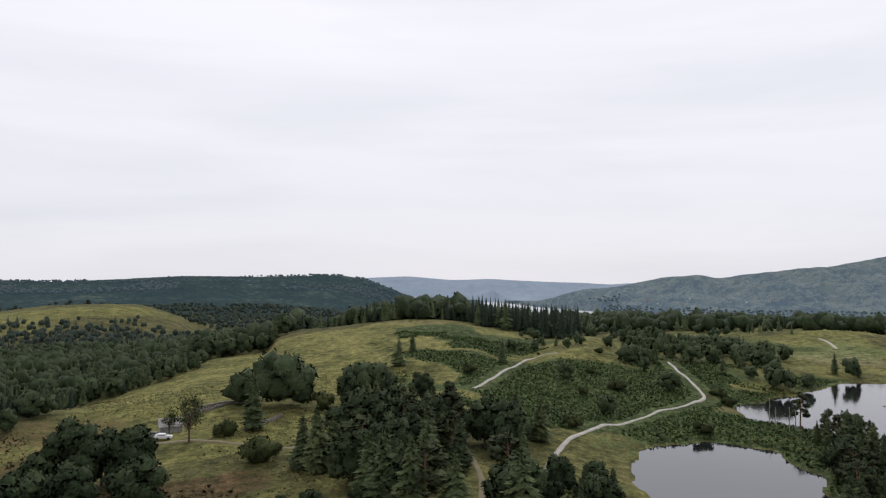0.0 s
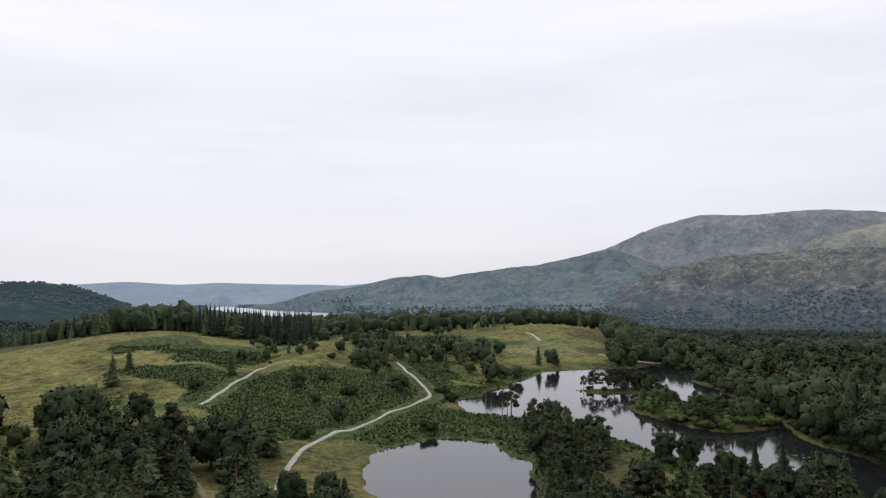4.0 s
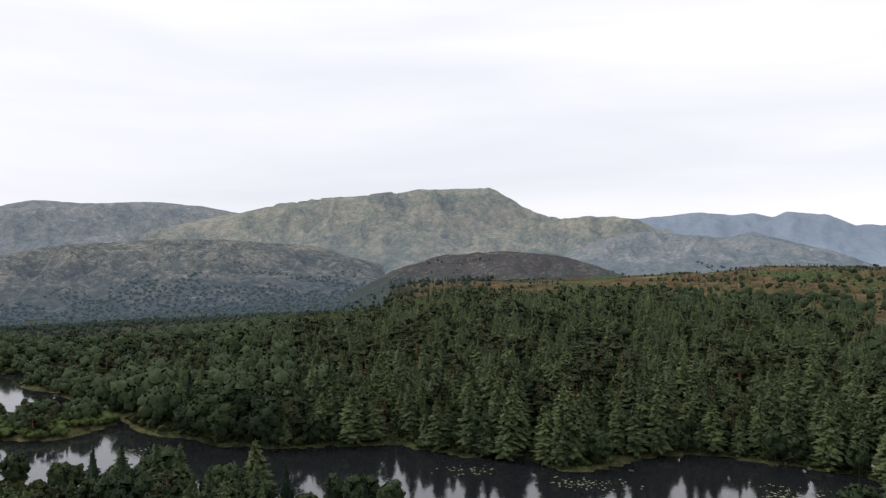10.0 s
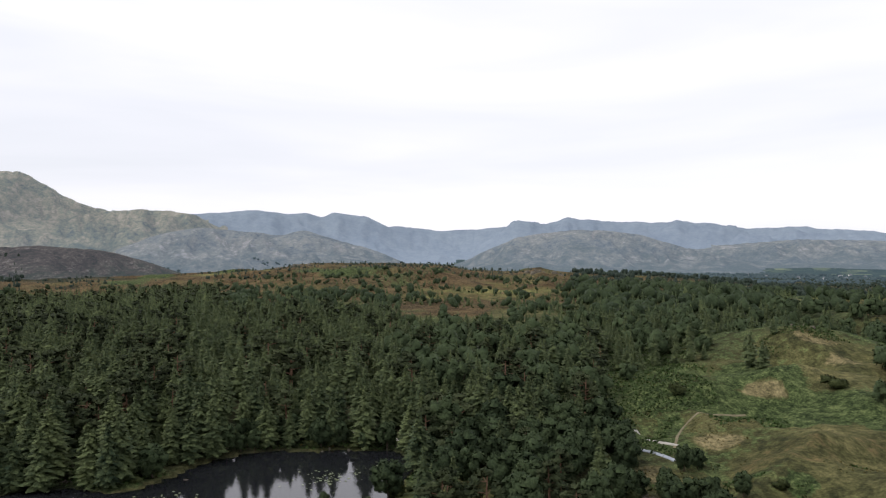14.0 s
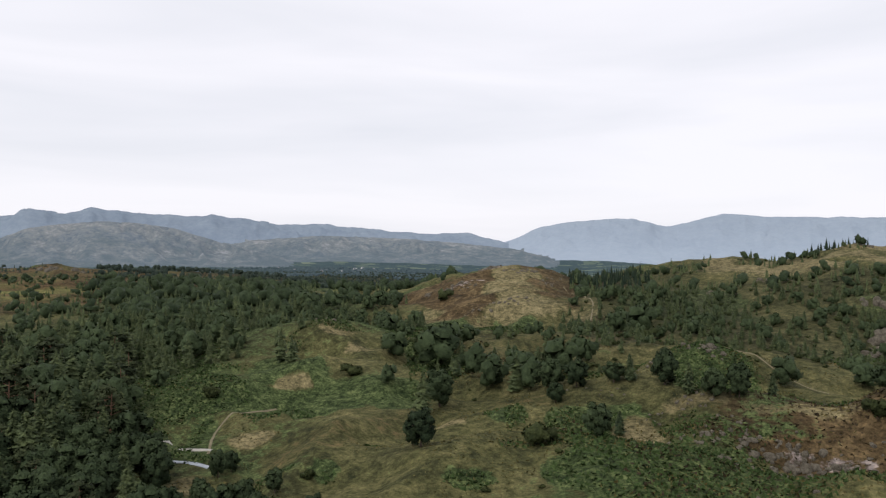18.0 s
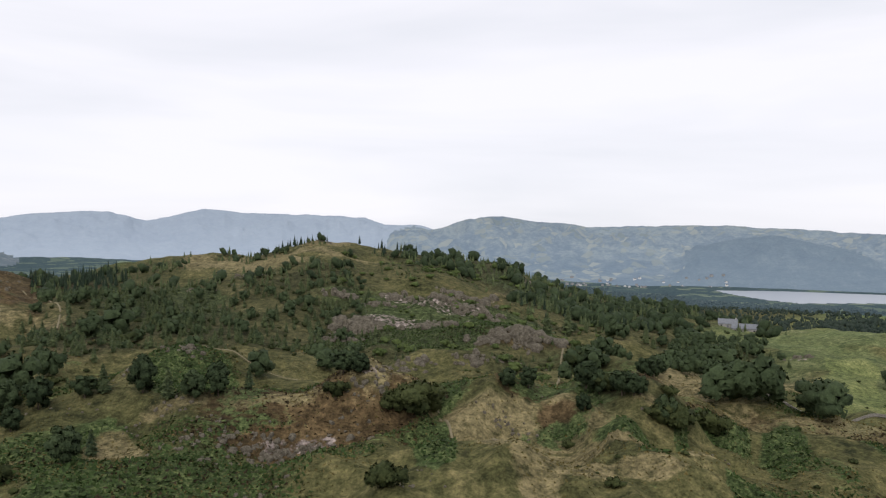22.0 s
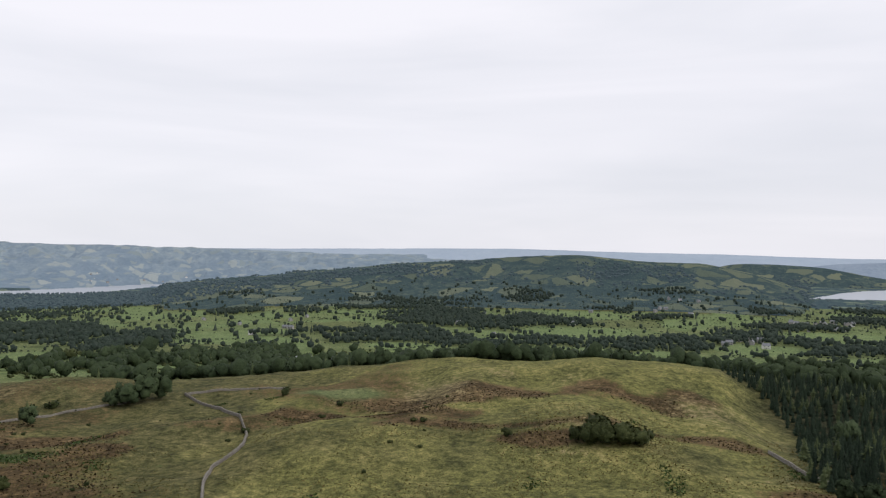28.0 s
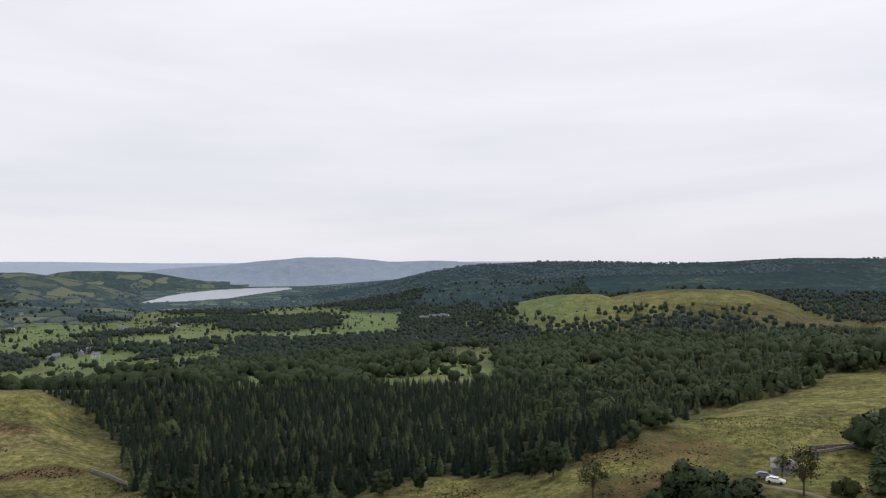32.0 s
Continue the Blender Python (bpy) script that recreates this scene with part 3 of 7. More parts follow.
def water_depth(x, y):
    """Metres from the shore, positive in the water."""
    near = np.hypot(x, y) < 520
    out = np.full(x.shape, -999.0)
    xs, ys = x[near], y[near]
    w = fbm(xs, ys, 14, 5, 3) * 5
    d = np.maximum(shore_dist(xs, ys, POLYS["pond"]), shore_dist(xs, ys, POLYS["tarn"])) + w
    for k in ("isle", "marsh"):
        d = np.minimum(d, -shore_dist(xs, ys, POLYS[k]) + w * 0.5)
    out[near] = d
    return out


def land(x, y):
    """Ground height and cover of the far ground."""
    x, y = np.asarray(x, float), np.asarray(y, float)
    r = np.maximum(np.hypot(x, y), 20.0)
    az = np.degrees(np.arctan2(x, y)) % 360
    # general level
    ai = az / 15.0
    i0 = np.floor(ai).astype(int) % 24
    fa = smooth01(ai - np.floor(ai))
    rl = np.interp(np.log(r), np.log(RINGS), np.arange(len(RINGS)))
    j0 = np.clip(np.floor(rl).astype(int), 0, len(RINGS) - 2)
    fr = smooth01(rl - j0) * 0.5 + (rl - j0) * 0.5
    t = LEVEL_TABLE
    i1 = (i0 + 1) % 24
    z = (t[i0, j0] * (1 - fa) + t[i1, j0] * fa) * (1 - fr) + (t[i0, j0 + 1] * (1 - fa) + t[i1, j0 + 1] * fa) * fr
    base = z.copy()
    cover = np.zeros(x.shape, int)
    crest = np.zeros(x.shape)
    cragged = fbm(x, y, 420, 31, 5, 0.55)
    ribs = np.abs(fbm(x, y, 130, 61, 4, 0.55))
    for dist, front, back, rough, kind, grid, h, wander in RIDGES:
        a = np.where(az < grid[0] - 1, az + 360, az)
        m = (a >= grid[0]) & (a <= grid[-1]) & (r > dist - front) & (r < dist + back)
        if not m.any():
            continue
        top = np.interp(a[m], grid, h)
        u = (r[m] - dist) / np.where(r[m] < dist, front, back)
        p = 0.6 * (np.cos(np.pi * np.clip(u, -1, 1)) + 1) / 2 + 0.4 * (1 - np.abs(u))
        p = p ** (0.8 if dist > 1500 else 1.0)
        ends = 1.6 if dist > 1500 else 1.2
        p = p * smooth01((a[m] - grid[0]) / ends) * smooth01((grid[-1] - a[m]) / ends)
        lift = np.maximum(top - base[m], 0) * p
        n = rough * (cragged[m] * 1.1 - ribs[m] * 1.2 + 0.15) * 4 * p * (1 - p ** 6)
        n = np.clip(n, -0.3 * lift, np.minimum(0.3 * lift, (1 - p) * np.maximum(top - base[m], 0) * 0.8 + 1))
        cand = base[m] + (top - base[m]) * p + n
        win = cand > z[m] + (2 if dist > 1500 else -0.01)
        idx = np.flatnonzero(m)[win]
        if kind:
            cover.flat[idx] = kind
        z.flat[idx] = np.maximum(cand[win], z.flat[idx])
        crest.flat[idx] = p[win]
    for hx, hy, rise, across, deep, turn, sharp in HILLS:
        dx, dy = x - hx, y - hy
        u, v = dx * np.cos(turn) + dy * np.sin(turn), -dx * np.sin(turn) + dy * np.cos(turn)
        q = (u / across) ** 2 + (v / deep) ** 2
        m = q < 9
        z[m] += rise * np.exp(-0.5 * q[m])
    # hummocks; gentler on the grazed fields
    near = smooth01((r - 25) / 60) * smooth01((2400 - r) / 1200)
    rugged = 0.35 + 0.9 * smooth01((az - 108) / 20) * smooth01((236 - az) / 20) * smooth01((800 - r) / 200)
    z += near * rugged * (fbm(x, y, 60, 3, 4) * 6.0 + (0.22 - np.abs(fbm(x, y, 34, 9, 3))) * 7.0)
    swell = smooth01((az - 232) / 12) * smooth01((300 - az) / 10) * smooth01((r - 120) / 60) * smooth01((430 - r) / 60)
    z += swell * (0.2 - np.abs(fbm(x * 0.7 + y * 0.3, y, 62, 15, 2))) * 15.0
    crag = smooth01((az - 172) / 6) * smooth01((210 - az) / 6) * smooth01((r - 105) / 15) * smooth01((250 - r) / 25)
    z += crag * (0.18 - np.abs(fbm(x, y, 26, 29, 3))) * 13.0
    z += near * 0.35 * fbm(x, y, 9, 21, 3) * smooth01((900 - r) / 500)
    # shores
    w = water_depth(x, y)
    wet = w > 0
    bank = (w > -60) & ~wet
    z = np.where(bank, np.minimum(z, 0.35 + np.abs(w) * 0.16 + np.maximum(0, z - 2) * smooth01(-w / 60)), z)
    z = np.where(bank, np.maximum(z, 0.18 + 0.03 * np.abs(w)), z)
    z = np.where(wet, -0.2 - 1.8 * smooth01(w / 12), z)
    return z, cover, crest, w


def ground_z(x, y):
    z = land(np.array([x], float), np.array([y], float))[0]
    return float(z[0])


LAKES = (
    (-139.0, (203.5, 2990, 204.8, 2776, 207, 2580, 209.3, 2478, 213, 2600, 219, 2760, 223.2, 2800, 230.3, 2990, 235.8, 2890, 240, 3250, 244.6, 3640,
              240, 3560, 233, 3240, 226, 3150, 219, 3200, 215.7, 3120, 208, 3090)),
    (-95.0, (290.1, 2441, 292, 2470, 293.7, 2495, 296.4, 2587, 299, 2900, 301.5, 3250, 301.2, 3420, 300.0, 3440, 298, 3400, 295.9, 3300, 293.5, 3050, 292.3, 2859)),
    (-92.0, (2.6, 3700, 4.5, 3200, 6.8, 2820, 9.5, 2600, 12.4, 2560, 12.6, 2900, 8, 3250, 4, 4000)),
)
LAKE_POLYS = [(z, outline(f)) for z, f in LAKES]
# sheet of ground: fine near the middle, coarser outwards
N_AZ = 1280
RADII = np.unique(np.concatenate([np.linspace(0.5, 60, 14), np.exp(np.linspace(np.log(60), np.log(4960), 290))]))
aa = np.arange(N_AZ) * 360.0 / N_AZ
AZ, RR = np.meshgrid(aa, RADII)
GX, GY = polar(AZ, RR)
GZ, GC, GP, GW = land(GX, GY)


def sink_lakes(gx, gy, gz):
    for lake_z, poly in LAKE_POLYS:
        c = poly.mean(axis=0)
        m = np.hypot(gx - c[0], gy - c[1]) < 1500
        sd = shore_dist(gx[m], gy[m], poly)
        gz[m] = np.where(sd > 0, lake_z - 6, np.where(sd > -220, np.maximum(gz[m], lake_z + 3), gz[m]))


sink_lakes(GX, GY, GZ)
print("land", GX.size)


def mesh_object(name, verts, faces, mats, parent=None, mat_index=None, smooth=False, normals=None):
    """One mesh object from arrays of vertices and of triangles or quads."""
    verts, faces = np.asarray(verts, np.float32), np.asarray(faces, np.int32)
    me = bpy.data.meshes.new(name)
    k = faces.shape[1]
    me.vertices.add(len(verts))
    me.vertices.foreach_set("co", verts.ravel())
    me.loops.add(faces.size)
    me.loops.foreach_set("vertex_index", faces.ravel())
    me.polygons.add(len(faces))
    me.polygons.foreach_set("loop_start", np.arange(0, faces.size, k, dtype=np.int32))
    for m in mats:
        me.materials.append(m)
    if mat_index is not None:
        me.polygons.foreach_set("material_index", np.asarray(mat_index, np.int32))
    if smooth:
        me.polygons.foreach_set("use_smooth", np.ones(len(faces), bool))
    me.update(calc_edges=True)
    if normals is not None:
        me.polygons.foreach_set("use_smooth", np.ones(len(faces), bool))
        me.normals_split_custom_set_from_vertices(normals)
    ob = new(name, me)
    if parent:
        ob.parent = parent
    return ob


# fields of the lowland: a warped lattice of hedged closes
def closes(x, y):
    wx = x + fbm(x, y, 260, 71, 2) * 130
    wy = y + fbm(x, y, 260, 83, 2) * 130
    u, v = (wx * 0.86 + wy * 0.5) / 105.0, (-wx * 0.5 + wy * 0.86) / 76.0
    cu, cv = np.floor(u), np.floor(v)
    edge = np.minimum(np.minimum(u - cu, 1 - u + cu) * 105, np.minimum(v - cv, 1 - v + cv) * 76)
    return lattice(cu, cv, 7), edge


def lowland(x, y):
    """1 in the farmed country to the east, 0 on the moor."""
    r = np.hypot(x, y)
    az = np.degrees(np.arctan2(x, y)) % 360
    e = smooth01((r - 420 - 60 * smooth01((262 - az) / 30)) / 60) * smooth01((az - 207) / 8) * smooth01((331 - az) / 12)
    return e


# pastures, rough closes and woods of the farmed valley: bearing, distance, half width, half depth
PASTURES = ((266.4, 1106, 49, 52), (272.4, 908, 87, 71), (273.4, 1208, 103, 95), (274.0, 1600, 96, 120), (270.9, 1761, 228, 28), (257.7, 1960, 60, 86), (281.9, 1444, 45, 130),
            (281.4, 901, 24, 47), (284.8, 1584, 69, 160), (292.1, 1297, 87, 90), (287.6, 1049, 54, 90), (293.8, 935, 34, 60), (295.0, 2313, 127, 300), (310.1, 1490, 125, 140),
            (259.6, 923, 51, 33), (262.4, 560, 30, 90), (258.3, 1451, 48, 41), (211.3, 401, 25, 33), (216.9, 341, 35, 28), (230.6, 603, 66, 150), (223.6, 1025, 31, 90),
            (242.7, 624, 47, 110), (244.4, 1081, 43, 100), (255.6, 1748, 100, 34), (252.0, 1895, 106, 150))
ROUGHS = ((277.4, 1405, 65, 90), (264.1, 2009, 100, 124), (317.1, 1501, 95, 300), (303.4, 2455, 110, 135), (315.9, 781, 58, 62), (309.2, 599, 28, 45), (318.4, 1873, 66, 78),
          (211.6, 453, 30, 14), (253.5, 1247, 73, 85), (242.5, 883, 63, 95), (253.8, 2027, 192, 180), (306.1, 2903, 74, 300))
COPSES = ((265.4, 1352, 150, 105), (259.9, 1073, 66, 120), (262.2, 690, 45, 60), (265.0, 966, 30, 50), (276.4, 430, 40, 22), (289.2, 1420, 90, 60), (293.6, 1086, 41, 50),
          (304.2, 900, 135, 290), (316.3, 999, 75, 150), (282.3, 1129, 45, 35), (262.9, 1774, 138, 45), (308.7, 2012, 113, 300), (300.8, 1551, 130, 200), (209.0, 1067, 90, 380),
          (232.1, 1282, 122, 180), (239.8, 1093, 44, 130), (253.5, 450, 60, 40), (261.8, 1450, 116, 110), (247.7, 796, 50, 90))


def inside_of(x, y, pieces, warp=0.22):
    """Shape value of the pieces at each place: over 0 inside, in shares of their size."""
    best = np.full(np.shape(x), -9.0)
    bend = fbm(x, y, 70, 47, 3) * warp
    for a, r, half, deep in pieces:
        px, py = place(a, r)
        t = radians(a)
        u, v = ((x - px) * math.cos(t) - (y - py) * math.sin(t)) / half, ((x - px) * math.sin(t) + (y - py) * math.cos(t)) / deep
        m = (np.abs(u) < 2.2) & (np.abs(v) < 2.2)
        q = 1 - (np.abs(u[m]) ** 3 + np.abs(v[m]) ** 3) ** (1 / 3) + bend[m]
        best[m] = np.maximum(best[m], q)
    return best


def wooded(x, y):
    """How much of the lowland's woods stand here, 0 to 1."""
    r = np.hypot(x, y)
    n = fbm(x, y, 170, 41, 4)
    wood = smooth01((n - 0.19 + 0.16 * smooth01((650 - r) / 200)) / 0.03)
    wood = np.where(inside_of(x, y, COPSES) > 0, 1.0, wood)
    return np.where(np.maximum(inside_of(x, y, PASTURES), inside_of(x, y, ROUGHS)) > 0, 0.0, wood)


# ground cover
az, r = AZ, RR
n1, n2, n3 = fbm(GX, GY, 120, 11, 4), fbm(GX, GY, 40, 12, 4), fbm(GX, GY, 300, 13, 3)


WARP_A = (fbm(GX, GY, 80, 91, 4) * 90 + fbm(GX, GY, 18, 92, 3) * 16) / np.maximum(RR, 60) * 57.3
WARP_R = fbm(GX, GY, 60, 93, 4) * 0.34


def sector(a0, a1, soft=4.0):
    d = (az + WARP_A - a0) % 360
    span = (a1 - a0) % 360
    return smooth01(d / soft) * smooth01((span - d) / soft) * (d <= span)


def band(r0, r1, soft=0.08):
    q = r * (1 + WARP_R)
    return smooth01((q / r0 - 1) / soft + 0.5) * smooth01((1 - q / r1) / soft + 0.5)


def patch(a0, r0, half, deep, soft=0.5):
    px, py = place(a0, r0)
    t = radians(a0)
    u, v = (GX - px) * np.cos(t) - (GY - py) * np.sin(t), (GX - px) * np.sin(t) + (GY - py) * np.cos(t)
    return smooth01((1.3 - np.sqrt((u / half) ** 2 + (v / deep) ** 2) + n2 * 1.1 + n1 * 0.7) / soft)


bracken = np.clip(0.30 + n1 * 1.6 + n2 * 0.5, 0, 1) * sector(100, 206) * band(130, 640) * 0.95
bracken = np.maximum(bracken, np.clip(0.1 + n1 * 1.2, 0, 1) * sector(206, 250) * band(150, 420) * 0.7)
bracken = np.maximum(bracken, np.clip(0.55 + n1 * 1.6, 0, 1) * sector(62, 136) * band(300, 1050) * 0.9)
bracken = np.maximum(bracken, sector(3.5, 18, 1.5) * band(190, 330, 0.05))
bracken = np.maximum(bracken, patch(1.8, 330, 26, 62))
bracken = np.maximum(bracken, patch(1.0, 328, 22, 34, 0.3))
bracken = np.maximum(bracken, patch(16, 215, 30, 10))
bracken = np.maximum(bracken, patch(22.5, 222, 14, 8))
bracken = np.maximum(bracken, patch(22, 420, 60, 30) * 0.9)
bracken = np.maximum(bracken, patch(132, 215, 34, 12))
bracken = np.maximum(bracken, np.clip(0.14 + n2 * 2.2, 0, 0.8) * sector(160, 208) * band(108, 240))
bracken = np.maximum(bracken, np.clip(0.42 + n1 * 1.6, 0, 0.95) * sector(5, 27) * band(280, 470))
bracken = np.maximum(bracken, patch(226, 265, 30, 8))
bracken = np.maximum(bracken, patch(221, 240, 14, 8))
bracken = np.maximum(bracken, patch(203, 200, 7, 14) * 0.8)
bracken *= 1 - np.clip(patch(147, 475, 70, 88) + patch(172, 590, 40, 40), 0, 1)
bracken *= 1 - 0.9 * np.clip(patch(174.5, 186, 17, 13) + patch(169, 168, 15, 5), 0, 1)
bracken *= 1 - 0.8 * np.clip(patch(140, 185, 26, 20) + patch(146, 205, 20, 12), 0, 1)
heath = np.clip(0.22 + n3 * 0.9 + n2 * 0.8, 0, 1) * sector(140, 240) * band(120, 520)
heath = np.maximum(heath, patch(171, 172, 34, 10))
heath = np.maximum(heath, patch(188, 196, 9, 7))
heath = np.maximum(heath, patch(196, 200, 9, 9))
heath = np.maximum(heath, patch(188, 318, 26, 14))
heath = np.maximum(heath, np.clip(0.22 + n1 * 1.7, 0, 1) * sector(238, 300) * band(190, 420))
heath = np.maximum(heath, patch(267, 320, 75, 22) * 0.8)
heath = np.maximum(heath, patch(247, 290, 40, 16) * 0.6)
heath = np.maximum(heath, patch(170, 190, 26, 16))
heath = np.maximum(heath, patch(257, 282, 70, 15) * 0.72)
heath = np.maximum(heath, patch(273, 262, 46, 9) * 0.7)
heath = np.maximum(heath, np.clip(0.08 + n2 * 2.0, 0, 0.8) * sector(168, 226) * band(108, 250))
heath = np.maximum(heath, patch(147, 480, 66, 80) * 0.85)
heath = np.maximum(heath, patch(330, 215, 36, 14) * 0.55)
heath = np.maximum(heath, patch(327, 165, 30, 16) * 0.5)
heath = np.maximum(heath, patch(337, 140, 24, 10) * 0.7)
heath = np.maximum(heath, np.clip(0.35 + n2 * 1.4, 0, 1) * sector(312, 336) * band(150, 262))
heath = np.maximum(heath, (GC == 10) * np.clip(0.85 + n1 + n2 * 0.6, 0, 1))
heath = np.maximum(heath, sector(84, 128) * band(430, 760) * np.clip(0.5 + n2 * 1.6, 0, 0.9))
bracken *= 1 - 0.75 * (GC == 10) * np.clip(0.6 - n1 * 1.5, 0, 1)
lush = np.clip(0.45 + n3 * 0.8, 0, 1) * 0.8
lush *= 1 - 0.25 * sector(106, 248, 8) * (RR < 480)
lush = np.maximum(lush, sector(4, 34) * band(270, 480) * 0.9)
lush = np.maximum(lush, sector(330, 8) * band(150, 420) * 0.85)
lush = np.maximum(lush, sector(246, 306, 8) * band(110, 420) * np.clip(0.72 + n1, 0, 1))
straw = np.clip(-0.05 + n2 * 1.5 + n1 * 0.6, 0, 1) * sector(138, 232) * band(110, 640)
straw = np.maximum(straw, patch(196, 158, 26, 9) * 0.9)
straw = np.maximum(straw, np.clip(0.12 + n1 * 1.0 + n2 * 1.0, 0, 0.8) * sector(176, 216) * band(105, 235))
straw = np.maximum(straw, patch(183, 205, 30, 5) * 0.7)
straw = np.maximum(straw, patch(175.3, 192, 7, 4) * 0.9)
straw = np.maximum(straw, patch(168, 186, 12, 4) * 0.8)
straw = np.maximum(straw, patch(187, 178, 26, 12) * 0.8)
straw = np.maximum(straw, patch(161, 222, 14, 6) * 0.8)
straw = np.maximum(straw, patch(172.5, 600, 22, 22))
straw = np.maximum(straw, patch(168, 545, 70, 55) * 0.85)
straw = np.maximum(straw, patch(221, 1290, 75, 60) * 0.9)
straw = np.maximum(straw, patch(357, 405, 48, 16) * 0.65)
straw = np.maximum(straw, patch(145, 505, 30, 26) * 0.6)
straw = np.maximum(straw, np.clip(0.5 + n1 * 1.5, 0, 0.9) * sector(254, 308, 10) * band(110, 410))
straw = np.maximum(straw, patch(22, 243, 14, 10) * 0.7)
field = patch(208, 460, 62, 80) * 0.55
field = np.maximum(field, patch(255, 345, 20, 12) * 0.6)
field = np.maximum(field, patch(29.5, 415, 40, 40) * 0.4)
straw = np.maximum(straw, patch(30, 400, 40, 36) * 0.7)
cell, edge = closes(GX, GY)
low = lowland(GX, GY)
open_low = low * (1 - wooded(GX, GY))
field = np.maximum(field, np.maximum(open_low * np.where(cell > 0.3, 0.62 + 0.36 * np.abs(np.sin(cell * 43.0)), 0.5), low * 0.6) * (GC == 0))
in_pasture, in_rough = inside_of(GX, GY, PASTURES), inside_of(GX, GY, ROUGHS)
field = np.where(in_pasture > 0, 0.45 + 0.5 * smooth01((RR - 480) / 200), np.where(in_rough > 0, 0.45, field))
straw = np.where(low > 0.3, np.maximum(straw * (1 - low), open_low * (cell < 0.12) * 0.5), straw)
straw = np.where(in_pasture > 0, 0.0, np.where(in_rough > 0, 0.35, straw))
brown_hill = patch(221, 1290, 90, 70)
field *= 1 - brown_hill
straw = np.maximum(straw, brown_hill * 0.65)
bracken = np.maximum(bracken, (GW > -13) * (GW < 0) * np.clip(0.62 + n2 * 1.6, 0, 1))
for row in ((130.9, 204, 11, 15.6), (137.5, 208, 6, 9.7), (123.4, 217, 8, 6.8), (122.6, 200, 4, 9.3), (129.1, 249, 12, 16.4), (139.7, 282, 8, 13.4), (141.2, 258, 10, 16.3), (128.4, 157, 5, 4.4), (131.2, 148, 3, 3.0), (145.9, 186, 6, 8.2), (142.2, 131, 6, 3.2), (150.9, 135, 6, 6.5), (144.0, 358, 23, 28.0), (161.3, 377, 28, 58.5), (161.6, 228, 15, 32.3), (155.6, 177, 7, 12.6), (153.0, 148, 6, 19.8), (151.0, 181, 5, 6.6), (189.0, 178, 12, 3.0), (180.5, 145, 5, 14.3), (197.8, 143, 4, 12.9), (199.6, 268, 9, 30.4), (184.3, 173, 9, 14.9), (196.0, 167, 7, 8.0), (200.1, 178, 2, 13.4), (207.5, 198, 5, 17.4), (205.3, 148, 6, 14.0), (217.5, 209, 13, 13.7), (225.6, 250, 11, 12.5), (240.6, 248, 6, 5.9)):
    bracken = np.maximum(bracken, patch(*row, 0.4) * 0.92)
for row in ((132.8, 288, 10, 6.6), (134.4, 273, 7, 5.7), (129.2, 231, 5, 3.0), (126.0, 182, 6, 5.5), (141.6, 182, 6, 5.9), (156.5, 173, 5, 11.5), (163.0, 581, 20, 103.4), (120.9, 150, 4, 5.3), (146.4, 487, 30, 78.1), (184.5, 181, 8, 4.4), (160.6, 190, 8, 3.0), (174.9, 183, 4, 3.0), (194.8, 139, 4, 3.0), (147.7, 489, 20, 21.8), (148.3, 382, 15, 14.8), (141.1, 392, 10, 19.6), (200.0, 271, 11, 30.0), (184.3, 180, 9, 6.2), (198.3, 185, 7, 3.0), (196.2, 139, 8, 5.1), (188.8, 135, 7, 15.6), (184.2, 176, 7, 10), (187.5, 184, 8, 7), (191.3, 189, 6, 5), (185.6, 150, 7, 13), (193.2, 136, 9, 8), (198.0, 140, 8, 7), (175.2, 184, 5, 4)):
    p_ = patch(*row)
    straw, bracken, heath = np.maximum(straw, p_ * 0.8), bracken * (1 - 0.8 * p_), heath * (1 - 0.6 * p_)
for row in ((152.9, 512, 25, 86.2), (160.2, 140, 11, 12.6), (174.6, 175, 8, 10.0), (190.7, 183, 5, 3.6), (142.9, 450, 18, 51.9), (190.4, 184, 5, 5.3), (179.4, 168, 4, 14.1), (227.6, 285, 59, 8.2), (228.3, 222, 24, 12.3), (237.4, 263, 16, 15.7)):
    p_ = patch(*row)
    heath, straw = np.maximum(heath, p_ * 0.85), straw * (1 - 0.6 * p_)
for row in ((130.8, 166, 11, 11.0), (136.9, 184, 11, 11.5), (147.2, 202, 15, 9.4)):
    p_ = patch(*row)
    bracken, heath, straw = bracken * (1 - p_), np.maximum(heath * (1 - p_), p_ * 0.38), straw * (1 - 0.7 * p_)
for row in ((212.3, 340, 9, 54.0), (218.0, 334, 16, 21.6)):
    p_ = patch(*row)
    bracken, heath, field, lush = bracken * (1 - p_), heath * (1 - p_), np.maximum(field, p_ * 0.45), np.maximum(lush, p_)
crag_side = patch(181, 350, 62, 62, 0.8)
bracken, heath = np.maximum(bracken, crag_side * np.clip(0.55 + n2 * 1.8, 0, 1)), np.maximum(heath, crag_side * np.clip(0.62 - n2 * 1.2, 0, 0.9))
for row in ((262, 262, 62, 15), (273, 246, 34, 10), (252, 300, 34, 14), (283, 262, 22, 12), (291, 212, 16, 10)):
    p_ = patch(*row, 0.9)
    heath, straw = np.maximum(heath, p_ * 0.85), straw * (1 - 0.8 * p_)
wood = np.zeros_like(r)
rock = np.zeros_like(r)
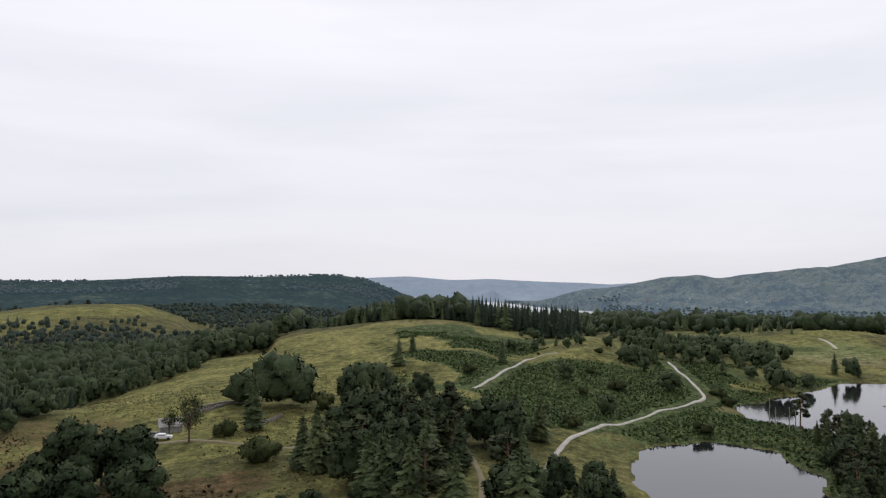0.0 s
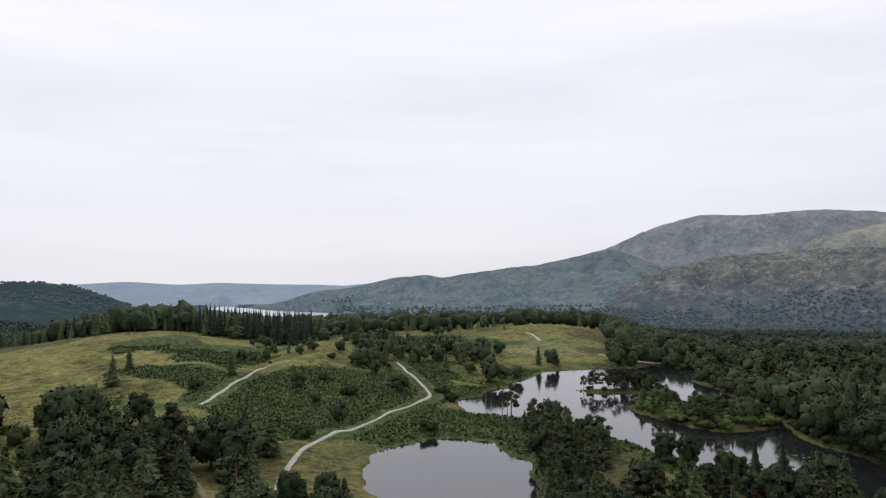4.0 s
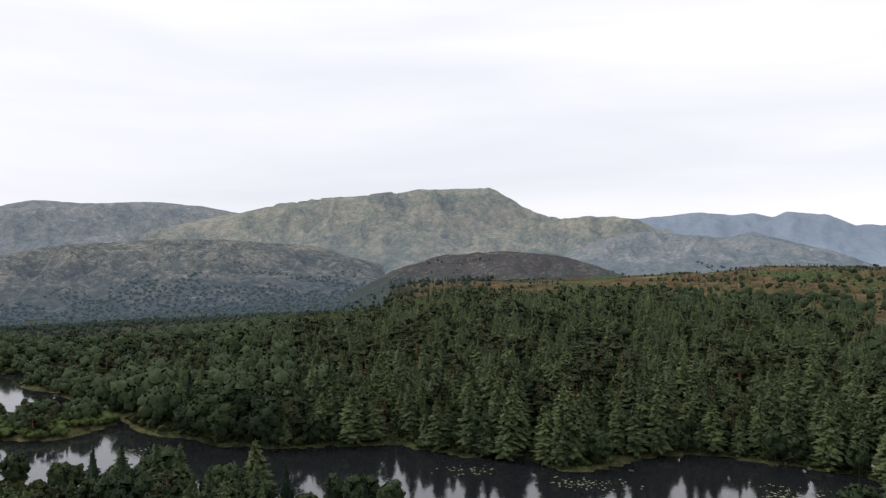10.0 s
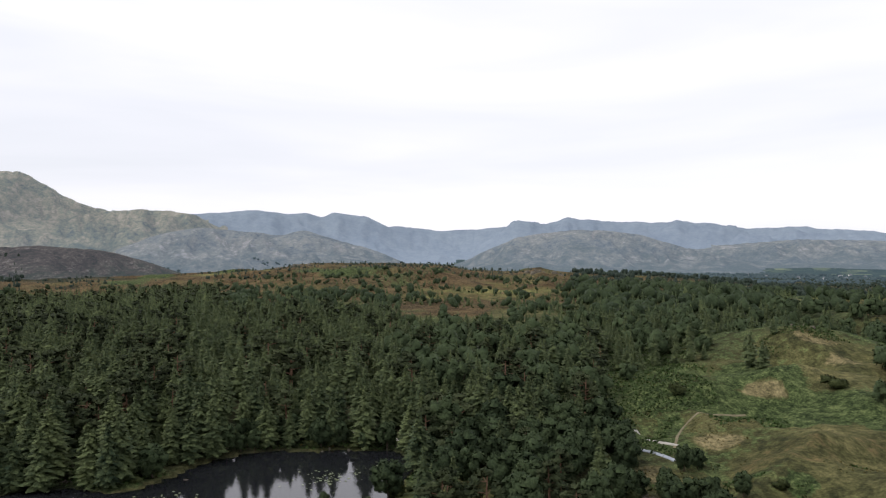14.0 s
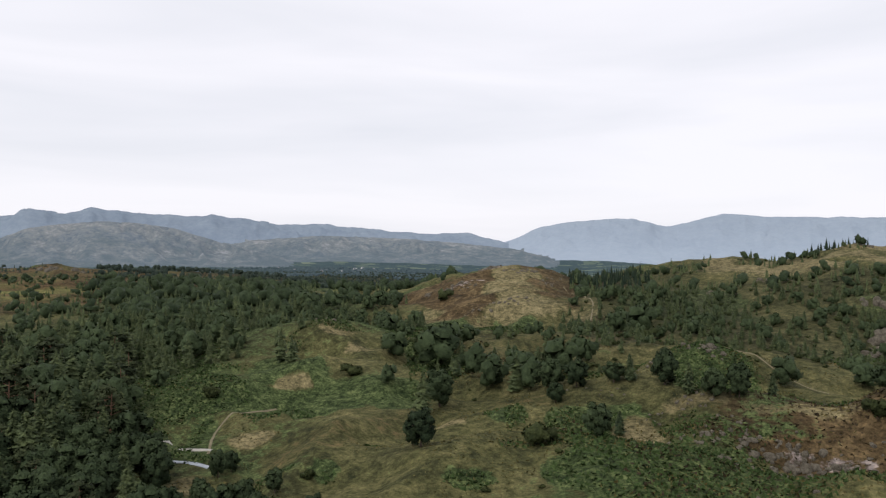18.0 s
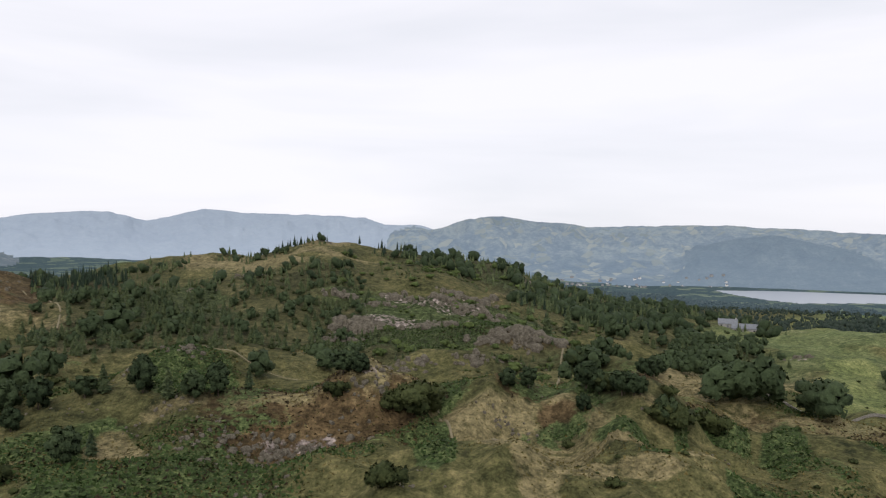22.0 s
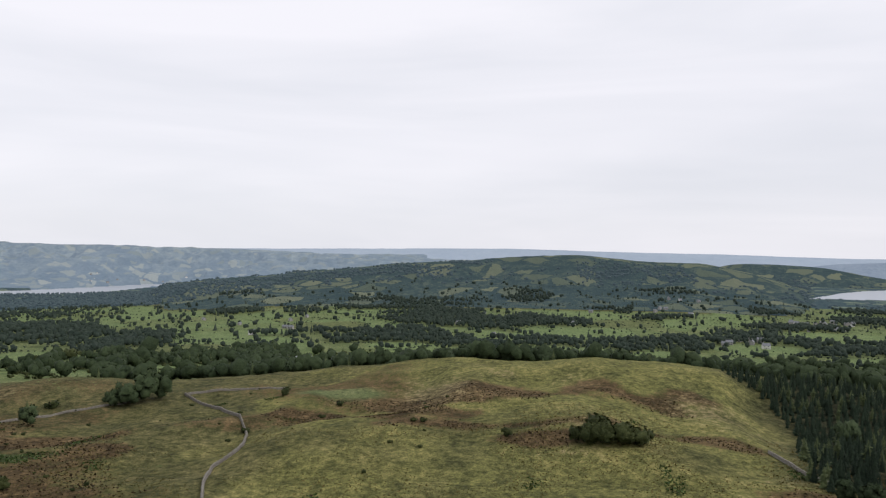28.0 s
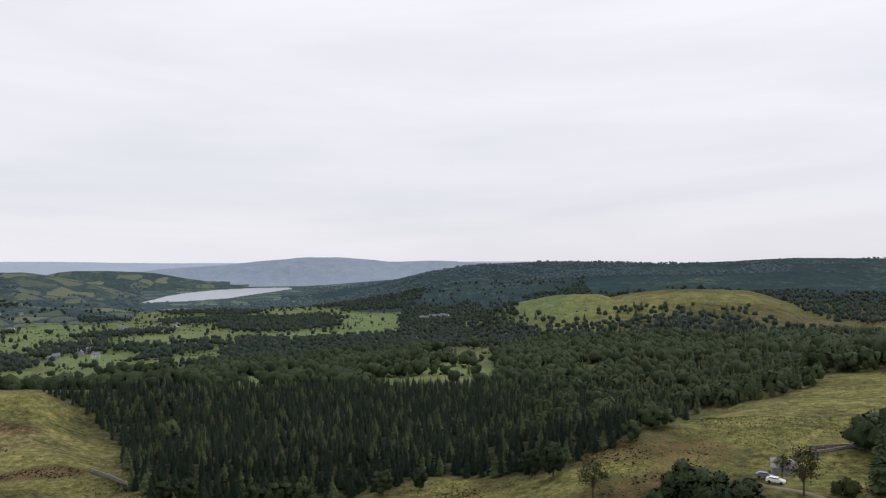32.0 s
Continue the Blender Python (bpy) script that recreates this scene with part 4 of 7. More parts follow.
# outcrops where the knolls break
slope_r = np.gradient(GZ, axis=0) / np.gradient(RR, axis=0)
slope_a = np.gradient(GZ, axis=1) / (RR * 2 * np.pi / N_AZ)
steep = np.hypot(slope_r, slope_a)
rock = 0.7 * (RR > 260) * smooth01((steep - 0.72) / 0.4) * sector(140, 206) * band(120, 700) * np.clip(0.55 + n2 * 1.5, 0, 1)
for a0, r0, half, deep in ((169.5, 168, 14, 3), (175.3, 189, 3, 3), (161.8, 232, 7, 6), (166, 205, 7, 3.5), (175, 350, 24, 14), (181, 345, 14, 12), (189, 318, 18, 12),
                           (183, 390, 20, 12), (187, 290, 12, 6), (203, 330, 9, 8), (146, 512, 10, 9), (143, 470, 16, 5), (172.5, 600, 10, 8), (194, 300, 6, 5), (209, 385, 7, 5),
                           (189.5, 560, 12, 8), (184, 430, 20, 10), (178.5, 400, 9, 8), (86, 158, 7, 4), (76.5, 171, 6, 3), (97, 168, 9, 2.5), (119, 135, 9, 5)):
    rock = np.maximum(rock, patch(a0, r0, half * 0.8, deep * 0.8) * 0.5)
straw = np.maximum(straw * (1 - 0.6 * (GW > -30)), (GW > -9) * (GW < 0) * 0.2)
COVER_A = np.stack([bracken, heath, field, rock], -1)
COVER_B = np.stack([lush, straw, wood, np.ones_like(r)], -1)

# farther slopes get bluer, paler colours and more emission: haze painted in
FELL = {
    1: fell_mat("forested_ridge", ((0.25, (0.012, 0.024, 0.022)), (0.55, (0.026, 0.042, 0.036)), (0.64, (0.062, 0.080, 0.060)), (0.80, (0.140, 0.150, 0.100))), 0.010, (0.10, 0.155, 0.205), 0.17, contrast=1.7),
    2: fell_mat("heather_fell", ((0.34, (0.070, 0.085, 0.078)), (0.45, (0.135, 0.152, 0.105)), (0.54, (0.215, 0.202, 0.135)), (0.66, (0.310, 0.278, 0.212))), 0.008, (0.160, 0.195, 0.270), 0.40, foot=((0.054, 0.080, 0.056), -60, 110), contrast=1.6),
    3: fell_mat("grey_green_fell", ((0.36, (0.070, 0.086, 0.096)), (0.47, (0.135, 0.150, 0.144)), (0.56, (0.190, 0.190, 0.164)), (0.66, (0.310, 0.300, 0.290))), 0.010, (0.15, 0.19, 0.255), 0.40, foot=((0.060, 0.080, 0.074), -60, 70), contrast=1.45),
    4: fell_mat("haze_blue_fell", ((0.34, (0.105, 0.132, 0.165)), (0.66, (0.190, 0.222, 0.245))), 0.006, (0.19, 0.24, 0.315), 0.46),
    5: fell_mat("haze_pale_fell", ((0.34, (0.165, 0.196, 0.232)), (0.66, (0.225, 0.258, 0.285))), 0.005, (0.25, 0.305, 0.385), 0.52, contrast=1.0),
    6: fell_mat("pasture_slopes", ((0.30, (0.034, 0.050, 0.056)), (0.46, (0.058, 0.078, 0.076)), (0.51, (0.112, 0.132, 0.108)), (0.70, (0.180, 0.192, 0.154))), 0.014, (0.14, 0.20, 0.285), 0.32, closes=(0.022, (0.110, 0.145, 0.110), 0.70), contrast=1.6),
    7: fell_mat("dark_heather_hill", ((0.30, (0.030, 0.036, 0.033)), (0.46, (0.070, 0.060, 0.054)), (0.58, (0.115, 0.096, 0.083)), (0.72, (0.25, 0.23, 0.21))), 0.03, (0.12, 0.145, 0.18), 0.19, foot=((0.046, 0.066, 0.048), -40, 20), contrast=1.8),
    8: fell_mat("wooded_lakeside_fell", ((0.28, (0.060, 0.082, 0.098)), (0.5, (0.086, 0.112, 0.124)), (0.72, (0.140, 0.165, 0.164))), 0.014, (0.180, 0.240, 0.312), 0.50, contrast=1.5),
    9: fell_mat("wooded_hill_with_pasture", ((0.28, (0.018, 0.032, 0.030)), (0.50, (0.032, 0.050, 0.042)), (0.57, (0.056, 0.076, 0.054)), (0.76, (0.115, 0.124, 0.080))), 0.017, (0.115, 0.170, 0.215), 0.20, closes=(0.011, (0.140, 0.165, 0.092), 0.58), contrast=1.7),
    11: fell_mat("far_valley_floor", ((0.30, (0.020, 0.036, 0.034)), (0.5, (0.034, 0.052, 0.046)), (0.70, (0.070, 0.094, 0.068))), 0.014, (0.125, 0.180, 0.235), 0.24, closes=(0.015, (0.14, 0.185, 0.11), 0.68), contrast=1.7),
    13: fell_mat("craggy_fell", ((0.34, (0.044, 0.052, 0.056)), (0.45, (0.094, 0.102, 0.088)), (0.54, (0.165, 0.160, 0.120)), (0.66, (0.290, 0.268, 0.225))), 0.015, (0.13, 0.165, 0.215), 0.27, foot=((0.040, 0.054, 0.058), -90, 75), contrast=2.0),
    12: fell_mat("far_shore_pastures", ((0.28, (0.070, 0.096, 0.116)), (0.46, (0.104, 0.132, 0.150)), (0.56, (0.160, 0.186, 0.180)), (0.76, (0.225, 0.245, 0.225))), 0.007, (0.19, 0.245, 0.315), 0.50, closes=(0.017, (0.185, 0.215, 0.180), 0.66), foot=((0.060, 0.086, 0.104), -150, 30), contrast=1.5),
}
kinds = sorted(FELL)
slot = {k: i + 1 for i, k in enumerate(kinds)}


def ground_part(name, label, gx, gy, gz, gc, covers, kind):
    """A ring-shaped sheet of ground over a polar grid."""
    rows, cols = gx.shape
    fc = np.where(gc == 10, 0, gc)
    fc[(fc == 0) & (np.hypot(gx, gy) > 2050)] = 11
    slots = np.zeros_like(fc)
    for k, i in slot.items():
        slots[fc == k] = i
    v = np.stack([gx, gy, gz], -1).reshape(-1, 3)
    ii, jj = np.meshgrid(np.arange(rows - 1), np.arange(cols), indexing="ij")
    j2 = (jj + 1) % cols
    q = np.stack([ii * cols + jj, ii * cols + j2, (ii + 1) * cols + j2, (ii + 1) * cols + jj], -1).reshape(-1, 4)[:, ::-1]
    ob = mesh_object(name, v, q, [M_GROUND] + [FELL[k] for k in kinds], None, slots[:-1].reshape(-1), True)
    for att, data in covers:
        at = ob.data.color_attributes.new(att, "FLOAT_COLOR", "POINT")
        at.data.foreach_set("color", data.astype(np.float32).ravel())
    return tagged(ob, label, "ground", "", kind)


split = int(np.searchsorted(RADII, 2050))


# ---------------------------------------------------------------- where trees stand
rng = np.random.default_rng(11)
TREES = {k: [] for k in ("broadleaf_tree", "conifer_tree", "spruce_tree", "pine_tree", "bush", "marsh_shrub", "bare_tree")}
LETTER = {"b": "broadleaf_tree", "c": "conifer_tree", "f": "spruce_tree", "p": "pine_tree", "s": "bush", "m": "marsh_shrub"}


def scatter(x, y, lo, hi, mix):
    n = len(x)
    h = lo + (hi - lo) * rng.random(n) ** 0.8
    pick = rng.integers(0, len(mix), n)
    for i, ch in enumerate(mix):
        m = pick == i
        hh = h[m] * (0.35 if ch == "s" else 1.0)
        TREES[LETTER[ch]].append(np.stack([x[m], y[m], hh], -1))


def clear(x, y):
    """Keep trees off water, ways and open ground."""
    ok = water_depth(x, y) < -0.8
    az_, r_ = np.degrees(np.arctan2(x, y)) % 360, np.hypot(x, y)
    ok &= ~((az_ > 26.6) & (az_ < 33.6) & (r_ > 358) & (r_ < 452))
    crown = (az_ > 159) & (az_ < 177) & (r_ > 465) & (r_ < 700)
    ok &= ~(crown & (fbm(x, y, 45, 78, 3) > -0.2))
    wavy = az_ + fbm(x, y, 140, 81, 3) * 9
    hump = (r_ > 1090) & (r_ < 1300) & (wavy > 318.5) & (wavy < 340)
    ok &= ~hump
    for a0, r0, wide in ((174.5, 340, 10), (173.7, 398, 10), (177.8, 399, 9), (181.4, 381, 12), (186, 382, 11), (177.2, 348, 10), (188.6, 304, 13), (185.8, 308, 9), (179.8, 272, 10), (184.4, 271, 9)):
        x0, y0 = place(a0, r0)
        ok &= np.hypot(x - x0, y - y0) > wide * (0.9 + fbm(x, y, 9, 76, 2) * 1.2)
    heath_top = (az_ > 139.5) & (az_ < 152) & (r_ > 375) & (r_ < 560)
    hummock = (az_ > 126) & (az_ < 138.5) & (r_ > 205) & (r_ < 318)
    meadow = (az_ > 131) & (az_ < 146) & (r_ > 165) & (r_ < 212)
    ok &= ~((hummock | meadow) & (fbm(x, y, 30, 80, 3) < 0.32))
    ok &= ~(heath_top & (fbm(x, y, 40, 79, 3) < 0.3))
    for way, wide in WAYS:
        for (x0, y0), (x1, y1) in zip(way[:-1], way[1:]):
            dx, dy = x1 - x0, y1 - y0
            t = np.clip(((x - x0) * dx + (y - y0) * dy) / (dx * dx + dy * dy + 1e-9), 0, 1)
            ok &= np.hypot(x - x0 - t * dx, y - y0 - t * dy) > wide
    return ok


def wood_in(a0, a1, r0, r1, gap, lo, hi, mix, dens=1.0, clumped=0.0, size=45):
    """Trees over a stretch of bearings and distances."""
    span = (a1 - a0) % 360
    # jittered lattice in a square, cut to the stretch
    c = np.arange(-r1, r1, gap)
    x, y = (v.ravel() for v in np.meshgrid(c, c))
    r_ = np.hypot(x, y)
    d = (np.degrees(np.arctan2(x, y)) + fbm(x, y, 50, 53, 3) * 900 / np.maximum(r_, 150) - a0) % 360
    m = (r_ > r0 - gap) & (r_ < r1 + gap) & (d < span)
    x, y = x[m] + rng.uniform(-0.45, 0.45, m.sum()) * gap, y[m] + rng.uniform(-0.45, 0.45, m.sum()) * gap
    r_ = np.hypot(x, y) + fbm(x, y, 30, 51, 2) * 0.06 * (r0 + r1)
    p = np.full(len(x), dens)
    if clumped:
        p = dens * smooth01(0.5 + fbm(x, y, size, 57, 3) * 3.2 * clumped)
    m = (r_ > r0) & (r_ < r1) & (rng.random(len(x)) < p)
    x, y = x[m], y[m]
    m = clear(x, y)
    scatter(x[m], y[m], lo, hi, mix)


def wood_inside(flat, gap, lo, hi, mix, dens=1.0):
    poly = outline(flat)
    lo_xy, hi_xy = poly.min(axis=0), poly.max(axis=0)
    x, y = (v.ravel() for v in np.meshgrid(np.arange(lo_xy[0], hi_xy[0], gap), np.arange(lo_xy[1], hi_xy[1], gap)))
    x, y = x + rng.uniform(-0.45, 0.45, len(x)) * gap, y + rng.uniform(-0.45, 0.45, len(y)) * gap
    m = (shore_dist(x, y, poly) > 0) & (rng.random(len(x)) < dens)
    x, y = x[m], y[m]
    m = clear(x, y)
    scatter(x[m], y[m], lo, hi, mix)


def specimens(kind, *flat):
    """Single trees: bearing, distance, height."""
    for i in range(0, len(flat), 3):
        x, y = place(flat[i], flat[i + 1])
        TREES[kind].insert(0, np.array([[x, y, flat[i + 2]]]))


def way_of(*flat):
    return [place(flat[i], flat[i + 1]) for i in range(0, len(flat), 2)]


PATH_LOWER = way_of(8.0, 140, 8.2, 151, 9.1, 169, 10.6, 185, 12.4, 199, 15.4, 215, 18.3, 237, 19.7, 247, 20.3, 259, 19.9, 271, 19.2, 280, 18.3, 296, 17.6, 318)
PATH_UPPER = way_of(2.5, 234, 4.4, 263, 6.2, 290, 7.1, 300, 8.0, 306, 9.2, 300)
ROAD = way_of(337.6, 189, 338.6, 188, 340.7, 181, 343.2, 175, 346.1, 169, 348.7, 165, 352.6, 162, 356.5, 163)
EARTH = way_of(3.2, 104, 3.1, 122, 3.3, 133, 3.0, 142, 1.8, 158)
FAR_PATH = way_of(27.9, 452, 28.4, 445, 28.7, 434, 29.0, 424)
FAR_PATH_2 = way_of(33.6, 392, 34.6, 384, 36.1, 380, 37.4, 372, 38.6, 372)
STREAM_PATH = way_of(119.4, 184, 120.3, 181, 121.9, 183, 122.9, 178)
STREAM_PATH_2 = way_of(122.6, 176, 123.0, 186, 123.1, 198, 124.3, 206, 126.2, 215, 128, 219)
BOARDWALK = way_of(95.6, 184, 96.5, 183, 98.1, 181, 99.9, 179, 101.6, 177)
TRACK_MID = way_of(160, 246, 166, 236, 172, 232, 178, 226, 184, 222, 191.0, 226, 191.1, 262, 191.5, 304, 191.9, 320)
TRACK_NEAR = way_of(185.5, 146, 184.4, 152, 183.1, 157, 181.5, 178, 180, 205)
CRAG_PATH = way_of(153.4, 345, 153.7, 378, 153.3, 404, 153.0, 430, 151.5, 470)
WALL_LINE = way_of(243.4, 176, 243.5, 189, 243.7, 211, 244.4, 235, 246.5, 248, 247.1, 278, 246.4, 304, 244.6, 330, 242.6, 358)
WALL_LINE_2 = way_of(242.6, 358, 247, 366, 250, 368)
WALL_LINE_3 = way_of(340.2, 219, 341.5, 222, 342.3, 224, 344.0, 231)
WALL_LINE_4 = way_of(287.6, 262, 289.6, 240, 291.5, 228)
WALL_LINE_5 = way_of(206, 262, 209, 258, 213, 268, 218, 283, 223, 300, 228, 318, 234, 340, 239, 352)
WALL_LINE_6 = way_of(344.6, 187, 345.9, 192, 347.3, 204)
WALL_LINE_7 = way_of(340.9, 224, 342.8, 228, 344.6, 229)
WAYS = [(PATH_LOWER, 4.5), (PATH_UPPER, 4), (ROAD, 4), (EARTH, 3.5), (FAR_PATH, 4), (FAR_PATH_2, 4), (STREAM_PATH, 4), (STREAM_PATH_2, 3), (BOARDWALK, 3),
        (TRACK_MID, 3.5), (TRACK_NEAR, 3), (CRAG_PATH, 3), (WALL_LINE, 3)]

# north shore and the woods behind the tarn
wood_in(46, 60, 150, 640, 6.0, 6.5, 13, "cbcfcpb", 0.95)
wood_in(58, 88, 158, 640, 5.6, 8, 16, "cccccccp", 0.96)
wood_in(88, 101, 158, 420, 5.6, 7, 15, "cccccccp", 0.95)
wood_in(64, 101, 170, 640, 17, 4, 8, "b", 0.7)
wood_in(88, 101, 420, 640, 6.0, 3.5, 8, "cccbs", 0.95, 0.35, 60)
wood_in(44, 103, 150, 192, 4.0, 2.5, 7.5, "bbbsc", 0.8, 0.3, 30)
wood_in(35, 46, 215, 340, 5.5, 3.5, 7, "bbbcpb", 0.85)
wood_in(35, 46, 340, 620, 6.5, 6, 11, "bbbcpb", 0.92)
wood_in(100, 117, 172, 330, 6.4, 8.5, 14, "cccbcp", 0.92)
wood_in(98, 117, 330, 640, 6.6, 3, 7.5, "ccbcs", 0.85, 0.5, 50)
wood_in(117, 131, 270, 620, 6.8, 5.5, 11, "ccbc", 0.93)
wood_in(130, 140, 320, 470, 6.8, 4.5, 10, "ccbb", 0.85, 0.5)
wood_in(103, 119, 106, 176, 6.2, 6.5, 10.5, "bbcpb", 0.85)
wood_in(80, 104, 88, 110, 6.0, 6.5, 9.5, "bbpc", 0.75)
wood_in(119, 131, 116, 146, 6.5, 3.5, 6.5, "bbs", 0.6)
wood_in(62, 133, 640, 1040, 9, 2.5, 6, "bcsc", 0.85, 0.6, 60)
wood_in(116, 153, 560, 2050, 12, 6, 11, "bbcb", 0.95, 0.3, 140)
wood_in(30, 75, 640, 1750, 13, 6, 11, "bbcf", 0.95, 0.2, 160)
# west of the tarn
wood_in(9, 36, 500, 820, 9.5, 8, 13, "bbbc", 0.9, 0.3)
wood_in(14.5, 31, 292, 398, 6.0, 5.5, 10.5, "bbbc", 0.95, 0.25, 40)
wood_in(5, 26, 300, 500, 8, 2.5, 6.5, "bbcs", 0.45, 0.6)
wood_in(357, 3, 425, 520, 5.0, 10, 16, "fccbf", 0.97)
wood_in(3, 10.8, 400, 520, 5.0, 10, 19.5, "fffffc", 0.97)
wood_in(346, 359, 440, 660, 5.6, 9, 15.5, "fccbf", 0.95)
wood_in(8, 50, 820, 1700, 19, 8, 14, "bbcf", 0.9, 0.5, 160)
# valley forest to the south
wood_in(318, 333, 268, 560, 5.4, 4.5, 9, "ccbcfbs", 0.93, 0.12)
wood_in(318, 333, 560, 900, 6.8, 6, 11, "ccbcfb", 0.95)
wood_in(333, 341, 325, 560, 5.6, 5, 10, "ccbcf", 0.95)
wood_in(333, 341, 560, 900, 6.8, 7, 12, "ccbf", 0.95)
wood_in(341, 347, 400, 900, 6.8, 9, 15, "ccbf", 0.95)
wood_in(347, 6, 640, 1000, 9.5, 9, 15, "ccbf", 0.95)
wood_in(310, 4, 900, 1700, 10, 8, 13, "bbcb", 0.97, 0.45, 260)
# foreground below the green hill
wood_in(354, 8, 108, 182, 6.0, 9, 13, "cccpb", 0.9)
wood_in(8.6, 15, 112, 150, 5.5, 5, 8.5, "bbcb", 0.85)
wood_in(346, 354, 104, 126, 7.0, 3, 6, "bs", 0.6)
wood_in(327, 338, 118, 140, 8.0, 8, 12, "bb", 0.8)
# pines on the spit and the wooded near shore
wood_inside((26.6, 222, 28.5, 232, 31, 214, 33.5, 190, 33, 100, 29.6, 110, 29.6, 165, 28.6, 190), 4.8, 5.5, 9.5, "pppcbc", 0.95)
wood_in(33, 62, 92, 142, 5.2, 5.5, 9.5, "fccpbcp", 0.92)
wood_in(62, 68, 92, 122, 6.0, 7, 10, "fpb", 0.85)
wood_inside(MARSH, 3.6, 2.0, 3.6, "mmm", 0.9)
specimens("pine_tree", 32.3, 283, 6, 33.0, 282, 8, 33.8, 283, 7, 34.6, 284, 8.5, 35.4, 285, 7, 36.3, 286, 8, 37.2, 288, 6.5, 36.8, 290, 6, 35.8, 287, 7.5)
wood_inside(ISLE, 3.5, 4.0, 6.5, "ps", 0.8)
# craggy heights to the north-east
wood_in(152, 175, 275, 590, 4.3, 3.2, 7.4, "ccbccs", 0.97, 0.12, 40)
wood_in(189, 200, 425, 520, 6.0, 5, 9.5, "fccb", 0.95)
wood_in(200, 206, 250, 420, 7.0, 4, 8, "bbcb", 0.75, 0.4, 40)
wood_in(173, 195, 262, 590, 4.2, 1.3, 4.0, "ccsmcs", 0.85, 0.5, 30)
wood_in(179, 208, 500, 780, 6.2, 4.5, 8.5, "ccbc", 0.95, 0.1)
wood_in(152, 158, 480, 560, 6.5, 8, 11, "f", 0.8)
wood_in(166, 181, 555, 650, 7.5, 6, 10, "f", 0.6, 0.8)
wood_in(192, 208, 270, 500, 7.5, 3, 8, "cbcbs", 0.65, 0.6, 50)
wood_in(138, 156, 215, 340, 6.5, 3.5, 8, "ccbcs", 0.3, 1.0, 38)
wood_in(132, 212, 115, 300, 8, 1.6, 4, "ssss", 0.22, 0.7)
wood_in(212, 262, 150, 380, 11, 1.6, 4, "ss", 0.4, 0.7)
wood_in(186, 214, 780, 2050, 13, 9, 14, "bbfc", 0.95, 0.25, 200)
wood_in(214, 238, 1350, 2050, 14, 8, 13, "bbfc", 0.9, 0.5, 200)
# spruce plantation and the broadleaved wood behind it
wood_inside((287.1, 373, 289.3, 330, 290.4, 222, 295, 212, 301, 211, 307, 208, 314.5, 227, 323.5, 208, 327, 219, 330.9, 248, 332.5, 330, 331.5, 345, 331.5, 420, 318, 470, 300, 460, 284.0, 405), 4.1, 5.2, 8.6, "fffffffc", 0.98)
wood_in(318, 332, 455, 1000, 8.5, 7, 12, "bbbbc", 0.9, 0.35, 120)


def lowland_trees(r0, r1, gap, lo, hi):
    c = np.arange(-r1, r1, gap)
    x, y = (v.ravel() for v in np.meshgrid(c, c))
    x, y = x + rng.uniform(-0.5, 0.5, len(x)) * gap, y + rng.uniform(-0.5, 0.5, len(y)) * gap
    r_ = np.hypot(x, y)
    m = (r_ > r0) & (r_ < r1) & (lowland(x, y) > 0.5)
    x, y = x[m], y[m]
    w = wooded(x, y)
    e = closes(x, y)[1]
    rim = np.maximum(inside_of(x, y, PASTURES), inside_of(x, y, ROUGHS))
    gappy = fbm(x, y, 60, 43, 2)
    timber = np.where(w > 0.5, 0.95, np.where(e < 6, 0.22, 0.006))
    timber = np.where(rim > 0, np.where((rim < 0.07) | (e < 5), 0.12, 0.003), timber)
    hedge = np.where((w < 0.5) & ((e < 5) | ((rim > 0) & (rim < 0.06))), 0.9 * (gappy > -0.15), 0.0)
    pick = rng.random(len(x))
    for m, mix, a, b in ((pick < timber, "bbbbc", lo, hi), ((pick >= timber) & (pick < timber + hedge), "s", 5.5, 9.5)):
        xs, ys = x[m], y[m]
        m = clear(xs, ys)
        scatter(xs[m], ys[m], a, b, mix)


